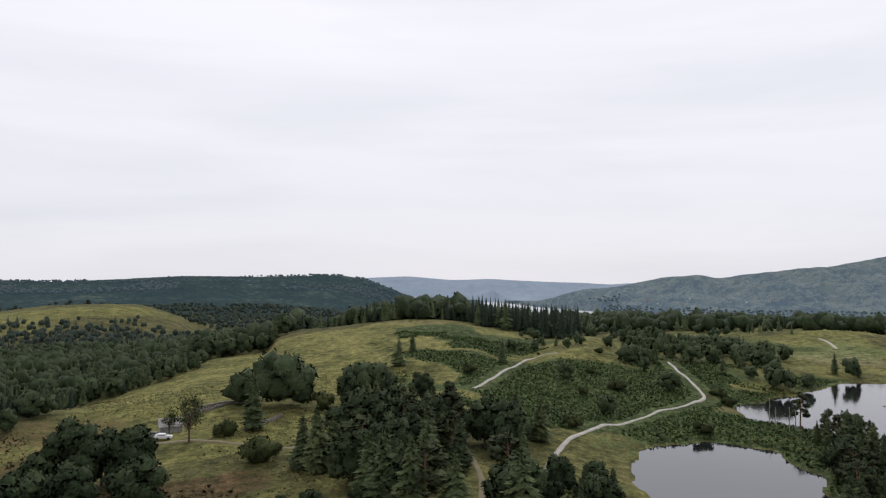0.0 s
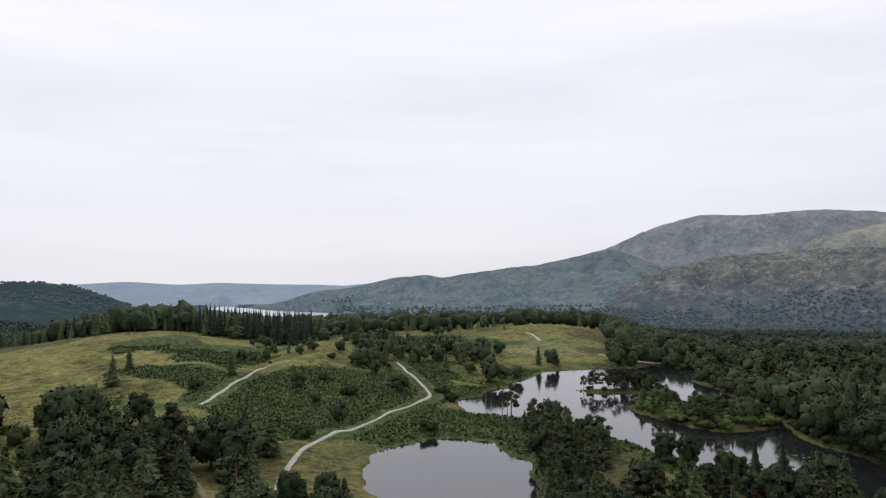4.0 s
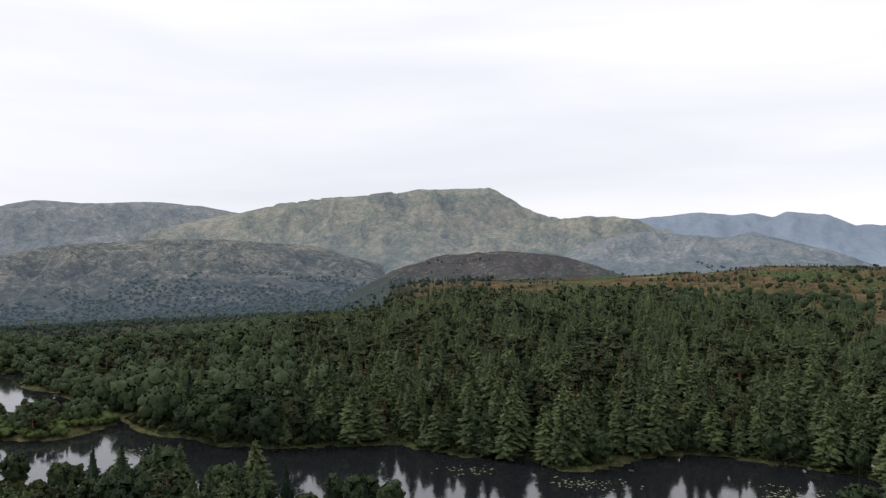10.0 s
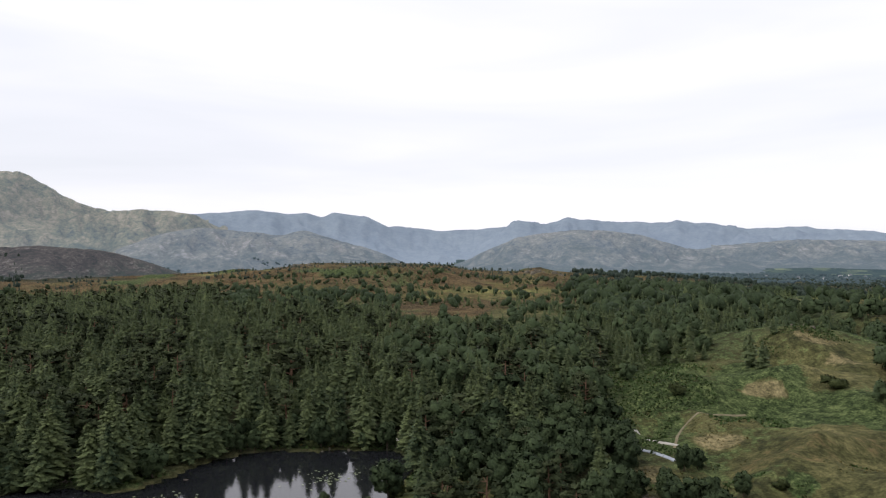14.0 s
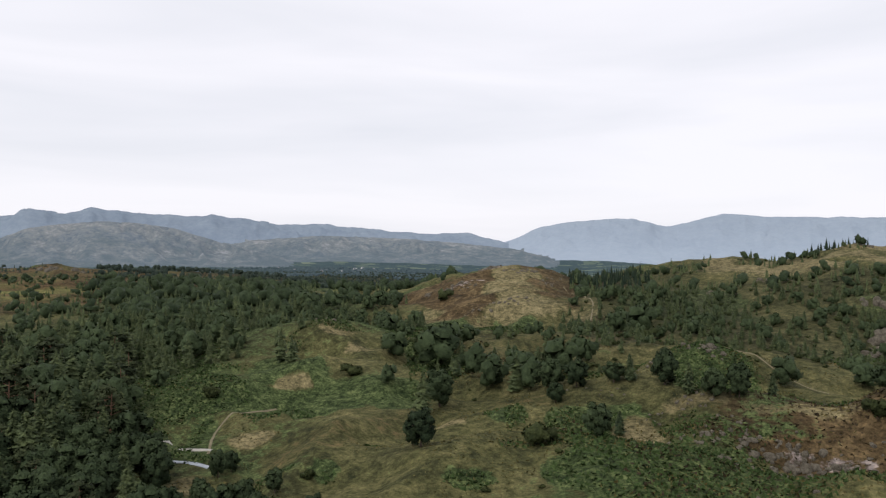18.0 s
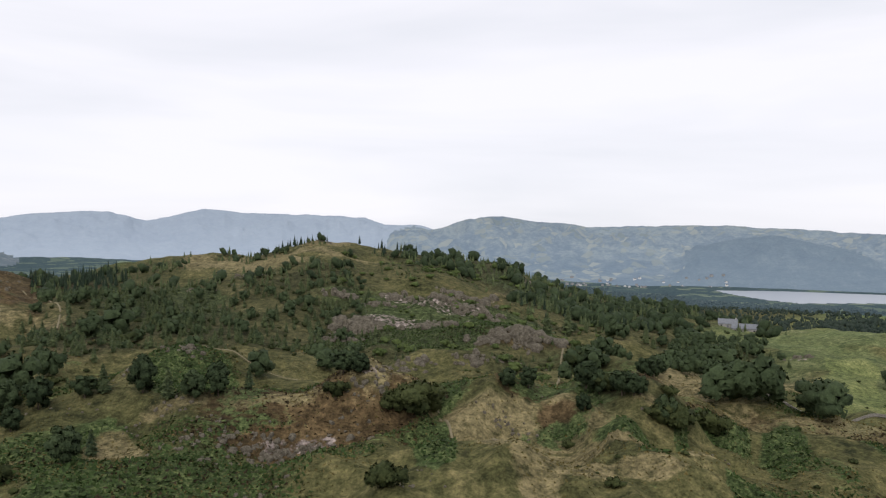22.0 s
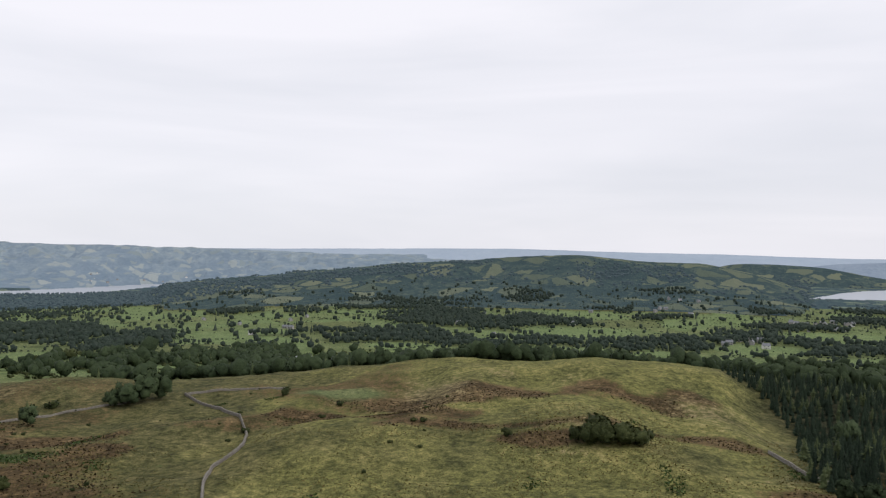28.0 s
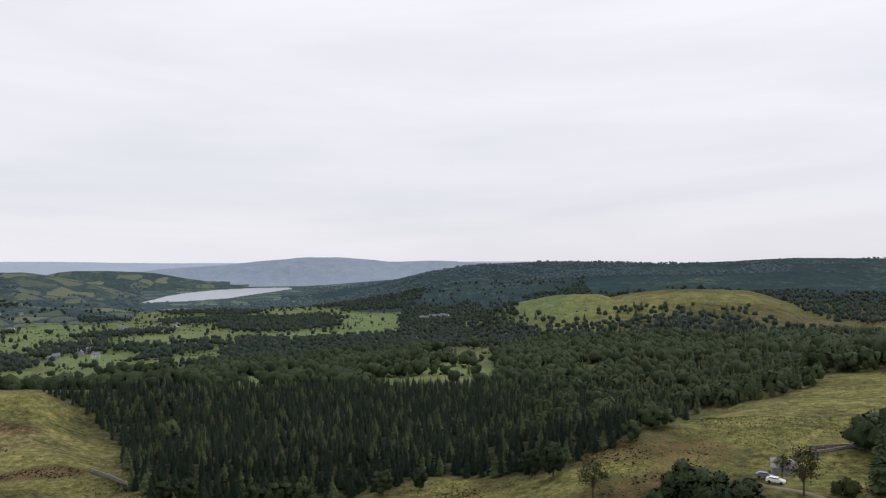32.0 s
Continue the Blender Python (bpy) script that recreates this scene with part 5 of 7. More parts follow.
def far_clumps():
    """Tree clumps on the wooded slopes beyond the valley."""
    gap = 18.0
    c = np.arange(-3300, 3300, gap)
    x, y = (v.ravel() for v in np.meshgrid(c, c))
    r_, a_ = np.hypot(x, y), np.degrees(np.arctan2(x, y)) % 360
    m = (r_ < 3300) & (((r_ > 2040) & ((a_ > 246) | (a_ < 8))) | ((r_ > 2040) & (r_ < 2950) & (a_ > 184) & (a_ <= 246)) | ((r_ > 1680) & (r_ < 2500) & (a_ > 14) & (a_ < 152)) | ((r_ >= 2040) & (r_ < 3300) & (a_ > 8) & (a_ < 42)))
    x, y = x[m], y[m]
    x, y = x + rng.uniform(-0.6, 0.6, len(x)) * gap, y + rng.uniform(-0.6, 0.6, len(y)) * gap
    z, cov, crest, _ = land(x, y)
    a_, r_ = np.degrees(np.arctan2(x, y)) % 360, np.hypot(x, y)
    n = np.where((a_ > 42) & (a_ < 152), fbm(x, y, 130, 46, 4), fbm(x, y, 330, 45, 4))
    bar = np.where((a_ > 296) | (a_ < 14), -0.16, np.where(a_ < 42, np.where(z > -62, 9.0, -0.1), np.where(a_ < 152, np.interp(z, (-100, -60, -20, 60), (-0.5, -0.3, 0.16, 0.5)), np.where(a_ < 246, -0.12, 0.0))))
    keep = (n > bar) & (np.maximum(inside_of(x, y, PASTURES), inside_of(x, y, ROUGHS)) < 0)
    keep |= (closes(x, y)[1] < 9) & (rng.random(len(x)) < 0.5) & (crest < 0.7) & (a_ > 200)
    keep &= (crest < 0.72) | (a_ > 200) & (crest < 0.93)
    for lake_z, poly in LAKE_POLYS:
        keep &= shore_dist(x, y, poly) < -12
    return np.stack([x[keep], y[keep], z[keep], rng.uniform(6.5, 11.5, keep.sum())], -1)


def shore_growth(a0, a1, gap):
    """Bushes that hang over the tarn's edge."""
    c = np.arange(-380, 380, gap)
    x, y = (v.ravel() for v in np.meshgrid(c, c))
    x, y = x + rng.uniform(-0.5, 0.5, len(x)) * gap, y + rng.uniform(-0.5, 0.5, len(y)) * gap
    m = (np.degrees(np.arctan2(x, y)) > a0) & (np.degrees(np.arctan2(x, y)) < a1) & (np.hypot(x, y) > 90)
    x, y = x[m], y[m]
    w = water_depth(x, y)
    m = (w < -0.7) & (w > -6) & (rng.random(len(x)) < 0.55 + fbm(x, y, 22, 58, 2))
    scatter(x[m], y[m], 2.5, 8, "ssb")


shore_growth(38, 105, 3.0)
lowland_trees(430, 1000, 7.5, 5.5, 12)
lowland_trees(1000, 2050, 10.0, 8, 14.5)
specimens('broadleaf_tree', 346.1, 217, 15.4, 348.5, 213, 14.5, 347.6, 221, 16.1, 344.8, 226, 11.3, 353.2, 227, 11.4, 354.7, 232, 9.7, 355.8, 204, 9.9, 353.6, 155, 13.4, 355.6, 155, 12.1, 352.3, 156, 10.2, 356.3, 152, 8.7, 347.2, 216, 16.6, 344.2, 226, 10.6, 353.5, 235, 9.5, 352.4, 211, 10.2, 354.3, 151, 13.7, 358.4, 210, 8.8, 356.3, 192, 9.4, 332.8, 152, 15.8, 336.6, 150, 13.4, 330.4, 149, 11.2, 334.6, 160, 11.9, 357.4, 112, 9.4, 352.7, 198, 7.2)
specimens('broadleaf_tree', 9.8, 259, 6.3, 13, 223, 7, 15.8, 287, 5.8, 16.6, 396, 12.7, 17.7, 260, 7.2, 18.9, 327, 4.3, 116.9, 219, 9.3, 136.8, 220, 6.5, 123.1, 153, 6.1, 124.2, 165, 5, 119.5, 236, 5.7)
specimens('broadleaf_tree', 138.8, 148, 8.6, 138.2, 152, 6.3, 137.4, 268, 10.8)
specimens('broadleaf_tree', 239.7, 349, 13.2, 238.7, 345, 10.2, 237.6, 345, 6.8, 242.3, 603, 10.8, 239.8, 717, 15.1, 237.3, 349, 6.9, 329.9, 242, 8.3, 331.1, 244, 6.3, 292.7, 318, 10.4, 322.6, 202, 10, 328.6, 225, 7.3, 320.9, 208, 8.6)
specimens('conifer_tree', 345.2, 188, 14.6, 350.1, 140, 13.3, 349, 146, 10.9, 356.5, 269, 11.2, 357.6, 294, 8.5, 4.8, 287, 10.6, 355.4, 119, 11.9, 128.5, 254, 12.8, 129.3, 249, 10.1)
specimens('bush', 343.3, 183, 4.8, 345.6, 153, 5.5, 350.5, 209, 5.4, 2.1, 261, 4.2, 11.7, 266, 2.6, 8, 205, 3.3, 10.4, 194, 4, 20.1, 207, 3.4, 21.1, 269, 3.6, 15, 310, 4.1, 13.9, 253, 4.1, 21.9, 255, 3.4, 12.4, 301, 2.6, 11.1, 245, 3.2, 139.2, 1303, 12.5, 134, 234, 4.2, 123.1, 221, 4)
specimens('bush', 250.1, 346, 4, 246.9, 282, 2.6, 254.4, 324, 2.7, 252.9, 300, 2, 275.6, 239, 9.5, 274.5, 238, 7.9, 277, 238, 8.3, 278.3, 241, 5.6, 267.8, 247, 3.3, 260.3, 261, 1.9, 261, 262, 2)
specimens('broadleaf_tree', 214.9, 346, 10.9, 216, 354, 14.8, 217.4, 384, 14.7, 216.7, 353, 12.3, 221.7, 373, 10.4, 222.7, 366, 11.5, 224.7, 355, 10.4, 226.4, 361, 10, 229.4, 375, 12.5, 220.3, 391, 9.5, 220.9, 467, 8.1, 209.6, 248, 12.2, 210.5, 236, 12.5, 218.4, 283, 7, 226.7, 271, 8.5, 228, 280, 10.8, 228.8, 280, 12.2, 229.7, 286, 10, 225.4, 278, 6.8, 232.1, 318, 8.4, 240, 357, 13.7, 241, 355, 12.4, 238.2, 350, 9.8, 239.9, 787, 20.7, 203.1, 242, 12.8, 204.5, 241, 14.4, 205.9, 242, 16.1, 206.8, 244, 13.8, 203.9, 345, 12.1, 202.5, 344, 11.5, 201.5, 289, 10.1, 200.2, 337, 9.3, 194, 288, 11, 193, 198, 8.4, 194, 194, 6.9, 195.7, 187, 6.9, 196.6, 185, 6, 198.2, 207, 6.6, 195.5, 372, 10.4, 196.3, 364, 8.8, 199, 179, 7.6, 192.7, 183, 5.2)
specimens('conifer_tree', 215.4, 269, 7.6, 216.3, 269, 7.9, 224.6, 310, 9.1, 226.8, 325, 8.6, 224.5, 253, 10.6, 229.7, 351, 7.3, 198.1, 364, 11.4, 190.4, 347, 14.5, 192.1, 392, 16.3, 232.1, 331, 8.1)
specimens('bush', 198.8, 179, 5.4, 179.3, 178, 7.6, 180.4, 185, 7.2, 178.3, 180, 6.4, 222.9, 307, 5.4, 233.7, 351, 3.9, 230.4, 227, 3.8, 191.4, 172, 2.2, 194.6, 130, 2.1, 206.1, 308, 4.8, 192.3, 291, 7.1, 199.3, 190, 3.4, 194.9, 193, 4.8, 233.2, 786, 8.7, 234.4, 845, 10.5, 235.1, 824, 11.4, 238.1, 848, 10.5)
specimens('broadleaf_tree', 140.8, 263, 16.6, 145.2, 222, 11.7, 148.2, 213, 10.5, 150.7, 239, 13.4, 154.7, 205, 6.5, 162, 190, 8.1, 167.1, 221, 9.3, 157.3, 339, 14.2, 140.8, 201, 11.4, 141.8, 275, 13.5, 143.8, 232, 11.5, 149.8, 209, 9.6, 152.8, 253, 8.8, 158.5, 200, 10.6, 163.8, 193, 7.6, 153.1, 158, 8, 155.5, 310, 9.8)
specimens('conifer_tree', 142.9, 262, 11, 147.1, 217, 12.2, 149.6, 249, 10.5, 155.9, 205, 8, 160.2, 193, 8.2, 166.1, 193, 6.2, 154.9, 173, 6.2, 139.4, 193, 12.3)
specimens('broadleaf_tree', 142.2, 283, 9.9, 151.8, 206, 8.8, 147.6, 236, 9.1, 150.1, 197, 6.3, 163.8, 190, 6.7, 174.7, 188, 6, 173.4, 190, 6.8, 172.3, 245, 7.7, 192.9, 294, 8.2, 193.7, 293, 8.6, 197.5, 195, 5.5, 198.9, 278, 8.8, 195.9, 187, 5.4, 197.1, 185, 5.5, 188.4, 197, 6.3, 186.7, 193, 5.5, 191.5, 231, 6.5)
specimens('bush', 177.9, 179, 5.8, 179.4, 176, 5.3, 176.9, 179, 3.8, 175.9, 122, 5.4, 148.2, 151, 5.4, 157.6, 301, 6.3, 141.8, 427, 7.7, 199.9, 180, 7.1, 202.5, 196, 6.3, 172.8, 182, 4.5)
specimens('broadleaf_tree', 292.5, 212, 7, 294.2, 209, 8, 299, 206, 8.5, 301, 205, 9, 302.8, 204, 8, 309, 205, 7.5, 312, 207, 7)
specimens('bare_tree', 340.5, 180, 10.3, 339.1, 196, 5.4, 325.7, 176, 8.8, 333.6, 177, 4.4)

for k in TREES:
    t = np.concatenate(TREES[k]) if TREES[k] else np.zeros((0, 3))
    TREES[k] = t[np.argsort(np.hypot(t[:, 0], t[:, 1]), kind="stable")]
    print(k, len(TREES[k]))

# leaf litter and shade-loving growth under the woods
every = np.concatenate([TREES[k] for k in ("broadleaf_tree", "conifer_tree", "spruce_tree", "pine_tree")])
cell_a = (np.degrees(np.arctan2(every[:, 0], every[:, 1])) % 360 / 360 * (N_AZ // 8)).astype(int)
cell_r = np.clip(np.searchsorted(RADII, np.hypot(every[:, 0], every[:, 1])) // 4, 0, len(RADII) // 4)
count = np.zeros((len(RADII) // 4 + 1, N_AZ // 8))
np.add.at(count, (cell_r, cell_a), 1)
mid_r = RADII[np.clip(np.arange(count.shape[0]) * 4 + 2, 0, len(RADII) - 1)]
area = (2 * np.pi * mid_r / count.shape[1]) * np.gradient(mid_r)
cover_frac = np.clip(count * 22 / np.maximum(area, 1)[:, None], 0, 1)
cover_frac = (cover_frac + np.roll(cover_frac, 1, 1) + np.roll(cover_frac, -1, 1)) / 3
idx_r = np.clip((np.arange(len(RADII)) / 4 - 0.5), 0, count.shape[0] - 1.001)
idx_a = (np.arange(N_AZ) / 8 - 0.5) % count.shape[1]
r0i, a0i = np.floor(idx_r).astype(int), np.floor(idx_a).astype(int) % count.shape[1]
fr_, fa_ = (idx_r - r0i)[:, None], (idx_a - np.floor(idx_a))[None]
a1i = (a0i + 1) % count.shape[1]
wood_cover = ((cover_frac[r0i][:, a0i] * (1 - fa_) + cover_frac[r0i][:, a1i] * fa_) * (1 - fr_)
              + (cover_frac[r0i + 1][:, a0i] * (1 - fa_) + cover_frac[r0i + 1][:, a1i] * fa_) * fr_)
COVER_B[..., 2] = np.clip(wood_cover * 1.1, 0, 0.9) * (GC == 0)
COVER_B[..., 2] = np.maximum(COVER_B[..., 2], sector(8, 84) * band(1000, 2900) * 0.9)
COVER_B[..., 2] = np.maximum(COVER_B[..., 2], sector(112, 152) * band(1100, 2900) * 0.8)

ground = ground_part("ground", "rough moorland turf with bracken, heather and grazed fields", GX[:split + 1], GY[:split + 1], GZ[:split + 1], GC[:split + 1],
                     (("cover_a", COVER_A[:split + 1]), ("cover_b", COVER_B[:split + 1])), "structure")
far_a, far_r = np.meshgrid(np.arange(2048) * 360.0 / 2048, RADII[split - 1:])
far_x, far_y = polar(far_a, far_r)
far_z, far_c, _, _ = land(far_x, far_y)
sink_lakes(far_x, far_y, far_z)
far_z[0] -= 3
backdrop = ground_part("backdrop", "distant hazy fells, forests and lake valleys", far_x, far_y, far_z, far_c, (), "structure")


def sheet_of_water(name, label, poly, z, mat, grow):
    c = poly.mean(axis=0)
    d = poly - c
    p = c + d * (1 + grow / np.maximum(np.hypot(d[:, 0], d[:, 1]), 1)[:, None])
    bm = bmesh.new()
    f = bm.faces.new([bm.verts.new((q[0], q[1], z)) for q in p])
    if f.normal.z < 0 or f.calc_area() and (f.normal_update() or f.normal.z < 0):
        f.normal_flip()
    me = bpy.data.meshes.new(name)
    bm.to_mesh(me)
    bm.free()
    me.materials.append(mat)
    return tagged(new(name, me), label, "water", "", "structure")


tarn_flat = np.array([place(a, q) for a, q in ((12, 80), (12, 215), (20, 320), (25, 400), (45, 400), (52, 240), (88, 200), (106, 195), (106, 100), (60, 95), (30, 80))])
sheet_of_water("water", "still dark tarn water reflecting the overcast sky", tarn_flat, 0.0, M_TARN, 0)
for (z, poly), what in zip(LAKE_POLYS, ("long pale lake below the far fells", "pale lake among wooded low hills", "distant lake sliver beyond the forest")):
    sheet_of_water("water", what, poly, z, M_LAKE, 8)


# ---------------------------------------------------------------- trees
def sprays(centres, normals, size, rg, fold=0.35, single=True):
    """Leaf sprays at the centres, facing along the normals."""
    n = len(centres)
    size = np.broadcast_to(size, (n,)) * rg.uniform(0.6, 1.4, n)
    nrm = normals + rg.normal(0, 0.7, (n, 3))
    nrm /= np.linalg.norm(nrm, axis=1, keepdims=True) + 1e-9
    ref = rg.normal(0, 1, (n, 3))
    u = np.cross(nrm, ref)
    u /= np.linalg.norm(u, axis=1, keepdims=True) + 1e-9
    v = np.cross(nrm, u)
    s = size[:, None]
    i = np.arange(n)[:, None]
    if single:
        vs = np.stack([centres + u * s * 0.62, centres - u * s * 0.45 + v * s * 0.45, centres - u * s * 0.4 - v * s * 0.45 - nrm * s * fold], 1).reshape(-1, 3)
        return vs, i * 3 + np.array([[0, 1, 2]])
    a, b = centres + u * s * 0.6, centres - u * s * 0.6
    c, d = centres + v * s * 0.42 - nrm * s * fold, centres - v * s * 0.42 - nrm * s * fold
    vs = np.stack([a, c, b, d], 1).reshape(-1, 3)
    fs = np.concatenate([i * 4 + np.array([[0, 1, 2]]), i * 4 + np.array([[0, 2, 3]])])
    return vs, fs


def join(*meshes):
    vs, fs, k = [], [], 0
    for v, f in meshes:
        vs.append(v)
        fs.append(f + k)
        k += len(v)
    return np.concatenate(vs), np.concatenate(fs)


def tube(p0, p1, r0, r1, sides=6):
    p0, p1 = np.array(p0, float), np.array(p1, float)
    d = p1 - p0
    d /= np.linalg.norm(d)
    u = np.cross(d, (0.3, 0.9, 0.2))
    u /= np.linalg.norm(u)
    v = np.cross(d, u)
    a = np.arange(sides) * 2 * np.pi / sides
    ring = np.cos(a)[:, None] * u + np.sin(a)[:, None] * v
    vs = np.concatenate([p0 + ring * r0, p1 + ring * r1])
    k = np.arange(sides)
    k2 = (k + 1) % sides
    return vs, np.concatenate([np.stack([k, k2, k2 + sides], -1), np.stack([k, k2 + sides, k + sides], -1)])


def lump(centre, rad, rings, sides, rg, lobes=9, deep=0.42, under=0.75):
    """A closed, uneven leafy mass: a ball with rounded lobes pushed out of it."""
    th = np.pi * np.arange(1, rings) / rings
    ph = 2 * np.pi * np.arange(sides) / sides
    t, f_ = np.meshgrid(th, ph, indexing="ij")
    f_ = f_ + (np.arange(rings - 1) % 2)[:, None] * np.pi / sides
    d = np.stack([np.sin(t) * np.cos(f_), np.sin(t) * np.sin(f_), np.cos(t)], -1).reshape(-1, 3)
    d = np.concatenate([[(0, 0, 1.0)], d, [(0, 0, -1.0)]])
    k = rg.normal(0, 1, (lobes, 3))
    k /= np.linalg.norm(k, axis=1, keepdims=True)
    push = np.exp(-((1 - d @ k.T) / 0.11)).max(axis=1)
    r = 1 - deep + deep * 1.2 * push + rg.uniform(-1, 1, len(d)) * (0.14 if rings <= 3 else 0.10)
    v = d * r[:, None] * np.array(rad)
    v[:, 2] = np.where(v[:, 2] < 0, v[:, 2] * under, v[:, 2])
    j = np.arange(sides)
    j2 = (j + 1) % sides
    fs = [np.stack([np.zeros(sides, int), 1 + j, 1 + j2], -1)]
    for i in range(rings - 2):
        p, q = 1 + i * sides, 1 + (i + 1) * sides
        fs += [np.stack([p + j, q + j, p + j2], -1), np.stack([p + j2, q + j, q + j2], -1)]
    e = 1 + (rings - 2) * sides
    fs.append(np.stack([np.full(sides, len(d) - 1), e + j2, e + j], -1))
    return v + np.array(centre), np.concatenate(fs)


def broadleaf(seed, n=0, size=0.03, puffs=30, rings=4, sides=6, wide=0.46, low=0.06):
    """Crown and trunk of a round-headed tree, one unit high: a dark heart set about with leafy heads."""
    rg = np.random.default_rng(seed)
    half = (1 - low) / 2
    squash = rg.uniform(0.82, 1.12, 2)
    parts = [lump((0, 0, low + half * 0.95), (wide * 0.62 * squash[0], wide * 0.62 * squash[1], half * 0.80), max(3, rings - 1), sides, rg, 8)]
    for k in range(puffs):
        u = 1 - 1.88 * (k + rg.uniform(0.1, 0.9)) / puffs
        a = k * 2.39996 + rg.uniform(-0.4, 0.4)
        q = math.sqrt(max(0.0, 1 - u * u)) * (1.0 if u > 0 else 0.95)
        reach = rg.uniform(0.58, 0.86)
        s = wide * rg.uniform(0.65, 1.1) * 1.55 / math.sqrt(puffs) * (1.25 if puffs < 9 else 1.0)
        c = (math.cos(a) * q * wide * reach * squash[0], math.sin(a) * q * wide * reach * squash[1], low + half * (0.96 + u * reach * 0.98))
        parts.append(lump(c, (s * 1.1, s * 1.1, s), rings, sides, rg, 6, 0.3, 0.95))
    trunk = [tube((0, 0, -0.03), (0.01, 0.0, 0.45), 0.028, 0.017, 7)]
    for k in range(5):
        a = k * 1.257 + rg.uniform(-0.3, 0.3)
        trunk.append(tube((0.005, 0, rg.uniform(0.15, 0.35)), (math.cos(a) * wide * 0.6, math.sin(a) * wide * 0.6, rg.uniform(0.35, 0.7)), 0.013, 0.004, 5))
    body = join(*parts)
    if n:
        body = join(body, fringe(body, n, size, rg))
    return body, join(*trunk)


def fringe(body, n, size, rg, lift=0.55):
    """Small sprays standing off a leafy mass."""
    v, f = body
    t = f[rg.integers(0, len(f), n)]
    w = rg.dirichlet((1, 1, 1), n)
    c = (v[t] * w[..., None]).sum(axis=1)
    g = np.cross(v[t[:, 1]] - v[t[:, 0]], v[t[:, 2]] - v[t[:, 0]])
    g /= np.linalg.norm(g, axis=1, keepdims=True) + 1e-9
    return sprays(c + g * size * lift, g + rg.normal(0, 0.5, (n, 3)), size, rg)


def conifer(seed, boughs=60, wide=0.24, low=0.04, droop=0.35, full=0.85, tips=0, core=0.5):
    """Crown and trunk of a tapering tree with drooping boughs all round the stem, one unit high."""
    rg = np.random.default_rng(seed)
    i = np.arange(boughs)
    u = (i + rg.uniform(0, 1, boughs)) / boughs
    z = low + (0.965 - low) * u
    q = wide * np.maximum(1 - u, 0.02) ** full * np.minimum(1, 0.6 + u * 2.6) * rg.uniform(0.55, 1.22, boughs)
    a = i * 2.39996 + rg.uniform(-0.5, 0.5, boughs)
    d = np.stack([np.cos(a), np.sin(a), np.zeros(boughs)], -1)
    t = np.stack([-np.sin(a), np.cos(a), np.zeros(boughs)], -1)
    up = np.array((0, 0, 1.0))
    dip = (droop * rg.uniform(0.1, 1.9, boughs))[:, None]
    roll = up * rg.uniform(-0.45, 0.45, boughs)[:, None]
    root = up * (z + q * 0.25)[:, None]
    tip = d * q[:, None] + up * z[:, None] - up * dip * q[:, None]
    half = np.maximum(q * (0.25 if boughs > 200 else 0.40), 2.1 * wide / math.sqrt(boughs) * (1 - u) * 0.6 + 0.004)[:, None]
    mid = d * q[:, None] * 0.55 + up * z[:, None] - up * (dip * q[:, None] * 0.35 + half * 0.45)
    v = np.stack([root, mid + (t + roll) * half, tip, mid - (t + roll) * half], 1).reshape(-1, 3)
    k = (i * 4)[:, None]
    f = np.concatenate([k + np.array([[0, 2, 1]]), k + np.array([[0, 3, 2]])])
    body = v, f
    if core:
        ring = np.arange(6) * 1.0472
        cv = np.concatenate([np.column_stack([np.cos(ring) * wide * core, np.sin(ring) * wide * core, np.full(6, low + 0.05)]), [(0, 0, 0.93), (0, 0, low + 0.02)]])
        j = np.arange(6)
        j2 = (j + 1) % 6
        cf = np.concatenate([np.stack([j, j2, np.full(6, 6)], -1), np.stack([j2, j, np.full(6, 7)], -1)])
        body = join(body, (cv, cf))
    leader = tube((0, 0, 0.88), (0, 0, 1.0), 0.012, 0.002, 3)
    body = join(body, leader)
    if tips:
        pick = rg.integers(0, boughs, tips)
        w = rg.uniform(0.25, 1.0, tips)[:, None]
        c = root[pick] * (1 - w) + tip[pick] * w + t[pick] * half[pick] * rg.uniform(-0.7, 0.7, (tips, 1))
        body = join(body, sprays(c - up * 0.006, d[pick] * 0.4 + up, wide * 0.16, rg, 0.5))
    return body, tube((0, 0, -0.03), (0, 0, 0.95), 0.016, 0.002, 6)


